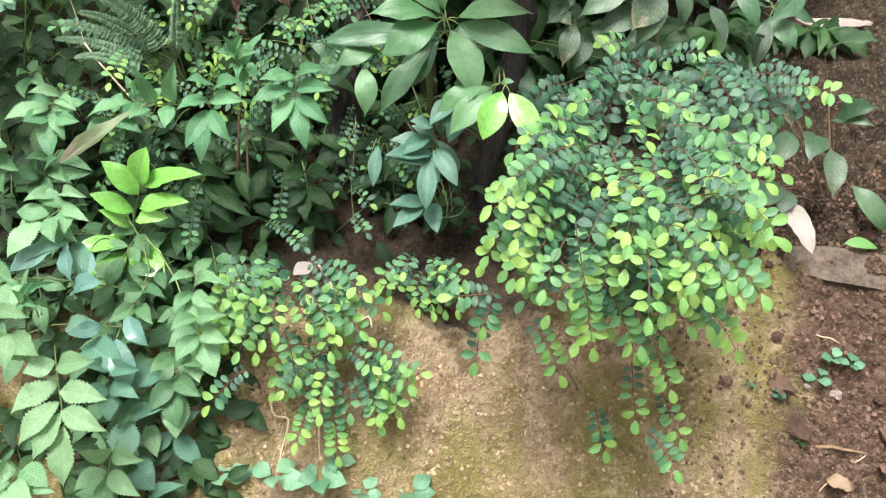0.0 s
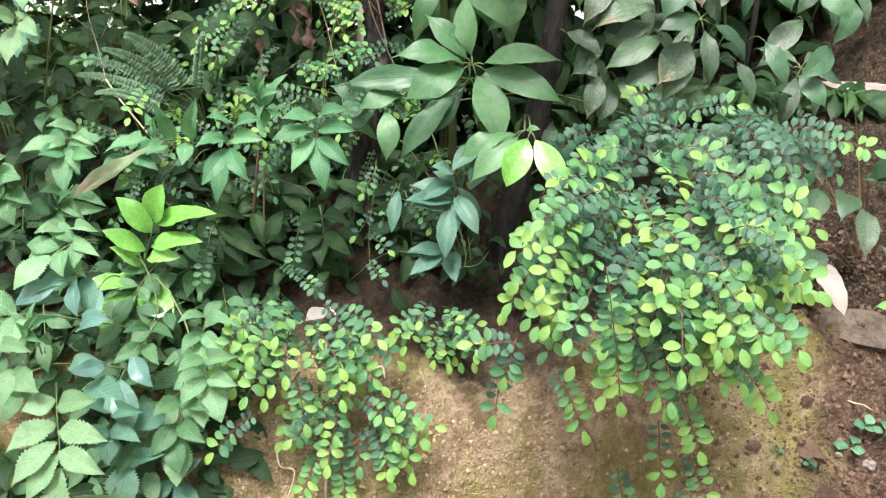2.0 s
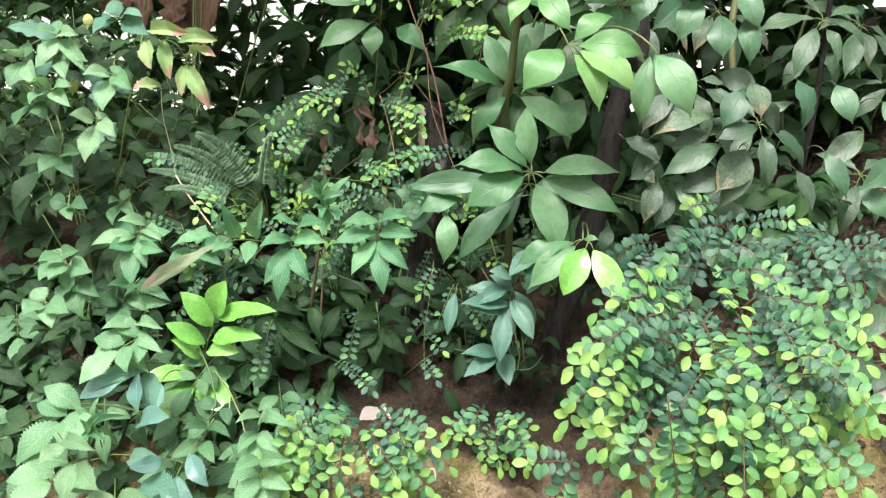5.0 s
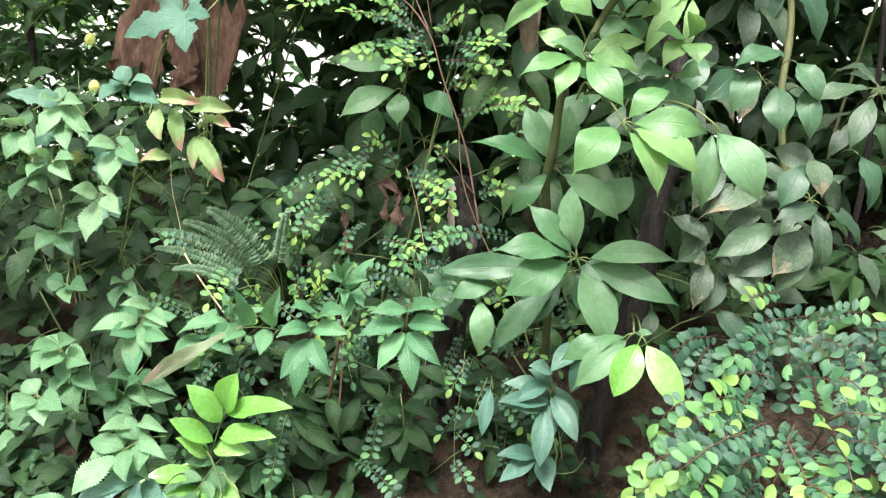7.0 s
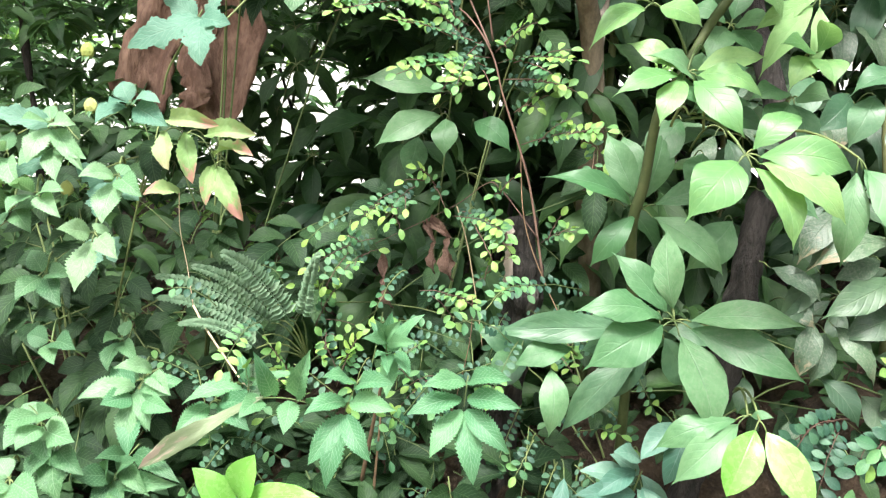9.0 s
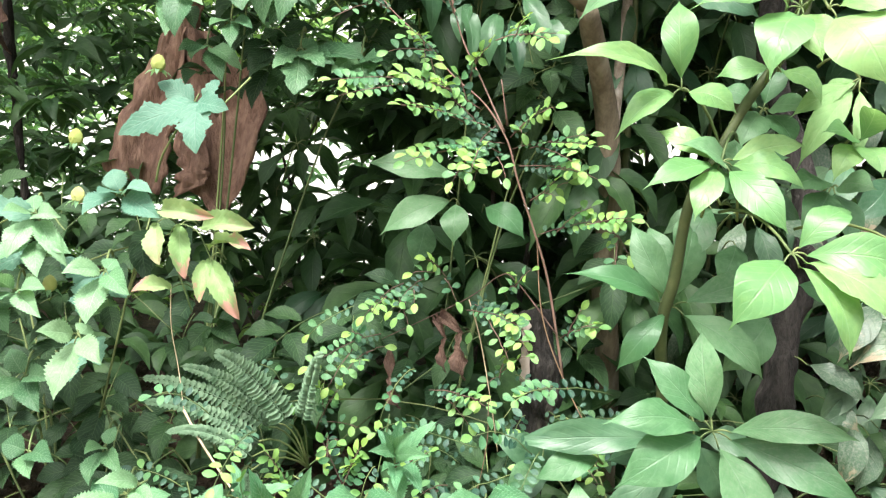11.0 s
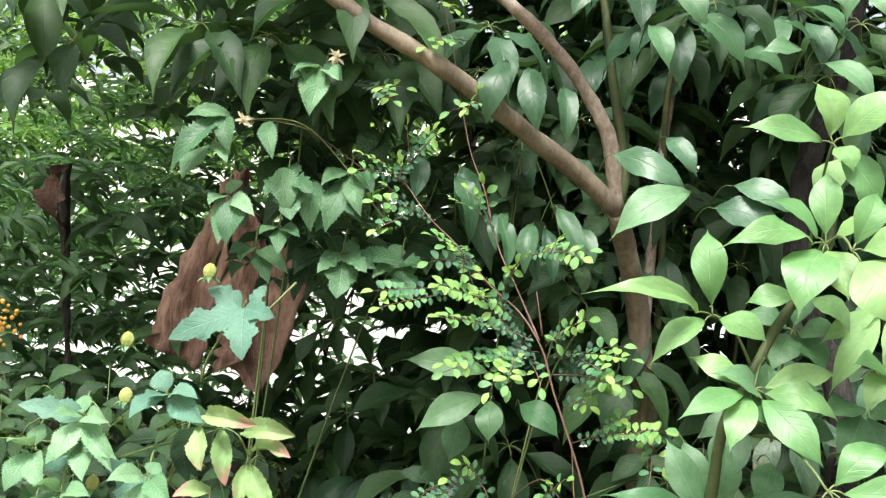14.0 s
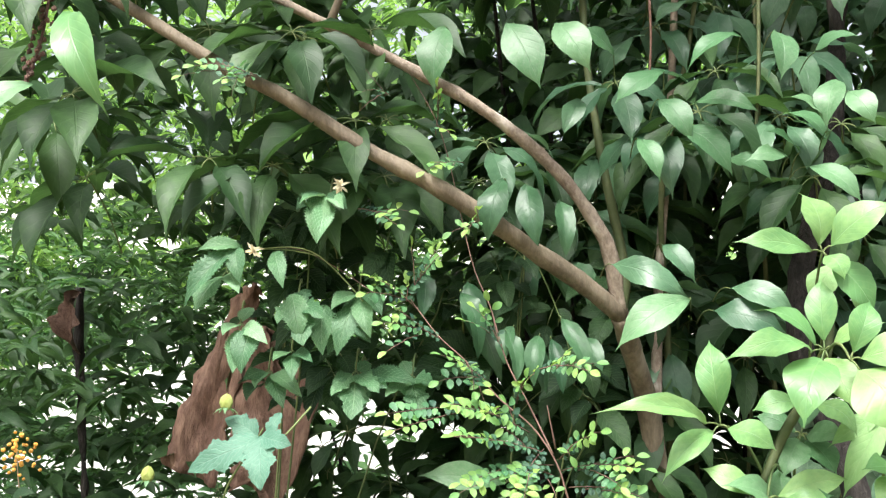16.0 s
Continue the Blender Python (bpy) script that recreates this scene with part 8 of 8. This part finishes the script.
for b, tp, wd, kd, label in (((-0.262, 1.630, 0.675), (-0.299, 1.595, 0.666), 0.034, "pale_dead", "greyish curled dry leaf caught on the low shrub"), ((0.653, 1.420, 0.380), (0.693, 1.400, 0.363), 0.03, "dead", "brown dry leaf lying on the soil"),
                             ((0.647, 1.650, 0.666), (0.671, 1.635, 0.663), 0.014, "dead", "small brown dry leaf by the plank"), ((0.819, 1.660, 0.708), (0.890, 1.660, 0.697), 0.03, "shrub_young", "yellow-green fallen leaf on the plank"),
                             ((0.602, 1.385, 0.320), (0.622, 1.375, 0.309), 0.012, "pale_dead", "pale petal lying on the soil"), ((0.726, 1.370, 0.341), (0.768, 1.345, 0.336), 0.03, "dead", "brown dry leaf lying on the soil")):
    o = thing("fallen_leaf", b, label, "leaf")
    leaf(o, kd, b, tp, wd, (0, -0.5, 0.8), 0, "blade")
for pts, r, label in (([(-0.257, 1.635, 0.679), (-0.228, 1.620, 0.637), (-0.206, 1.580, 0.588), (-0.175, 1.585, 0.568), (-0.152, 1.600, 0.571), (-0.144, 1.580, 0.556)], 0.0032, "bare brown root creeping over the clay"),
                      ([(-0.337, 1.465, 0.469), (-0.327, 1.445, 0.437), (-0.299, 1.440, 0.429), (-0.311, 1.410, 0.379), (-0.312, 1.395, 0.358)], 0.0028, "pale bare root hanging down the bank"),
                      ([(-0.238, 1.475, 0.464), (-0.241, 1.435, 0.401), (-0.237, 1.410, 0.348)], 0.0034, "pale bare root hanging down the bank"),
                      ([(-0.207, 1.570, 0.575), (-0.221, 1.535, 0.543), (-0.196, 1.530, 0.515)], 0.0014, "fine root hanging on the bank"),
                      ([(-0.207, 1.570, 0.575), (-0.207, 1.535, 0.543), (-0.220, 1.520, 0.520)], 0.0012, "fine root hanging on the bank"),
                      ([(0.365, 1.485, 0.380), (0.368, 1.445, 0.329), (0.363, 1.425, 0.284)], 0.0016, "pale root on the bank face"),
                      ([(-0.459, 1.415, 0.372), (-0.449, 1.430, 0.407), (-0.433, 1.410, 0.376)], 0.001, "fine root on the bank face")):
    o = thing("root", pts[0], label, "root")
    stems(o, [(spline(pts, 4), r, r * 0.5)], M_STEM_PALE, "strand", 5)


def seedling(place, label, leaves, size, kind, rng, high=0.03):
    o = thing("seedling", place, label, "plant")
    p = Vector(place)
    top = p + Vector((rng.uniform(-0.01, 0.01), -0.01, high))
    stems(o, [(curve_points(p, top, 0.0, 3), 0.0012, 0.0008)], M_STEM, "stalk", 5)
    for k in range(leaves):
        a = k * 2.4 + rng.uniform(-0.3, 0.3)
        d = Vector((math.cos(a), math.sin(a), rng.uniform(-0.1, 0.3))).normalized() * size * rng.uniform(0.7, 1.1)
        q = p.lerp(top, 0.4 + 0.6 * k / leaves)
        leaf(o, kind, q + d * 0.15, q + d * 1.1, d.length * 0.72, (0, -0.5, 0.8))


for p, label, n, size, kind in (((0.767, 1.520, 0.502), "green seedling with rounded leaves on loose soil", 5, 0.034, "ovate"), ((0.735, 1.495, 0.472), "green seedling with rounded leaves on loose soil", 4, 0.030, "ovate"),
                                ((0.805, 1.505, 0.499), "green seedling with rounded leaves on loose soil", 4, 0.030, "ovate"), ((0.604, 1.490, 0.460), "small grey-green seedling on the bank", 7, 0.016, "shrub"),
                                ((0.661, 1.475, 0.445), "small grey-green seedling on the slope", 7, 0.016, "shrub"), ((0.685, 1.420, 0.381), "small seedling with narrow leaves in the clods", 5, 0.022, "shrub_young"),
                                ((-0.422, 1.380, 0.328), "blue-green broad-leaved weed at the bank's foot", 4, 0.066, "ovate"), ((-0.321, 1.380, 0.330), "blue-green broad-leaved weed at the bank's foot", 4, 0.06, "ovate"),
                                ((-0.243, 1.390, 0.317), "blue-green broad-leaved weed at the bank's foot", 6, 0.05, "ovate"), ((-0.208, 1.420, 0.342), "blue-green broad-leaved weed at the bank's foot", 3, 0.045, "ovate"),
                                ((-0.072, 1.420, 0.258), "blue-green broad-leaved weed at the bank's foot", 4, 0.055, "ovate"), ((-0.158, 1.395, 0.276), "blue-green broad-leaved weed at the bank's foot", 4, 0.04, "ovate"),
                                ((0.323, 1.480, 0.343), "tiny round-leaved sprig on the bank face", 8, 0.018, "shrub")):
    seedling(p, label, n, size, kind, G)

# fine crumbs on the clay face
crumbs = []
for k in range(5000):
    x, y = G.uniform(-0.45, 0.52), G.uniform(1.25, 1.60)
    s = G.choice((0.0010, 0.0013, 0.0016, 0.0022, 0.003, 0.0045))
    base = np.array([(-1, -1, -0.6), (1, -0.8, -0.6), (0.9, 1, -0.5), (-0.8, 0.9, -0.6), (-0.6, -0.5, 0.7), (0.5, -0.6, 0.6), (0.6, 0.5, 0.8), (-0.5, 0.6, 0.6)]) * G.uniform(0.8, 1.2)
    rot = np.array(Euler((G.uniform(-0.4, 0.4), G.uniform(-0.4, 0.4), G.uniform(0, 6))).to_matrix())
    crumbs.append((base @ rot.T * s + np.array((x, y, ground_height(x, y) + s * 0.3)), np.array([(0, 3, 2, 1), (4, 5, 6, 7), (0, 1, 5, 4), (1, 2, 6, 5), (2, 3, 7, 6), (3, 0, 4, 7)]), np.zeros((8, 2))))
tagged(new("clay_crumbs", mesh_of("clay_crumbs", crumbs, M_CLAY, False)), "fine crumbs of ochre clay on the bank", "soil", kind="stuff")
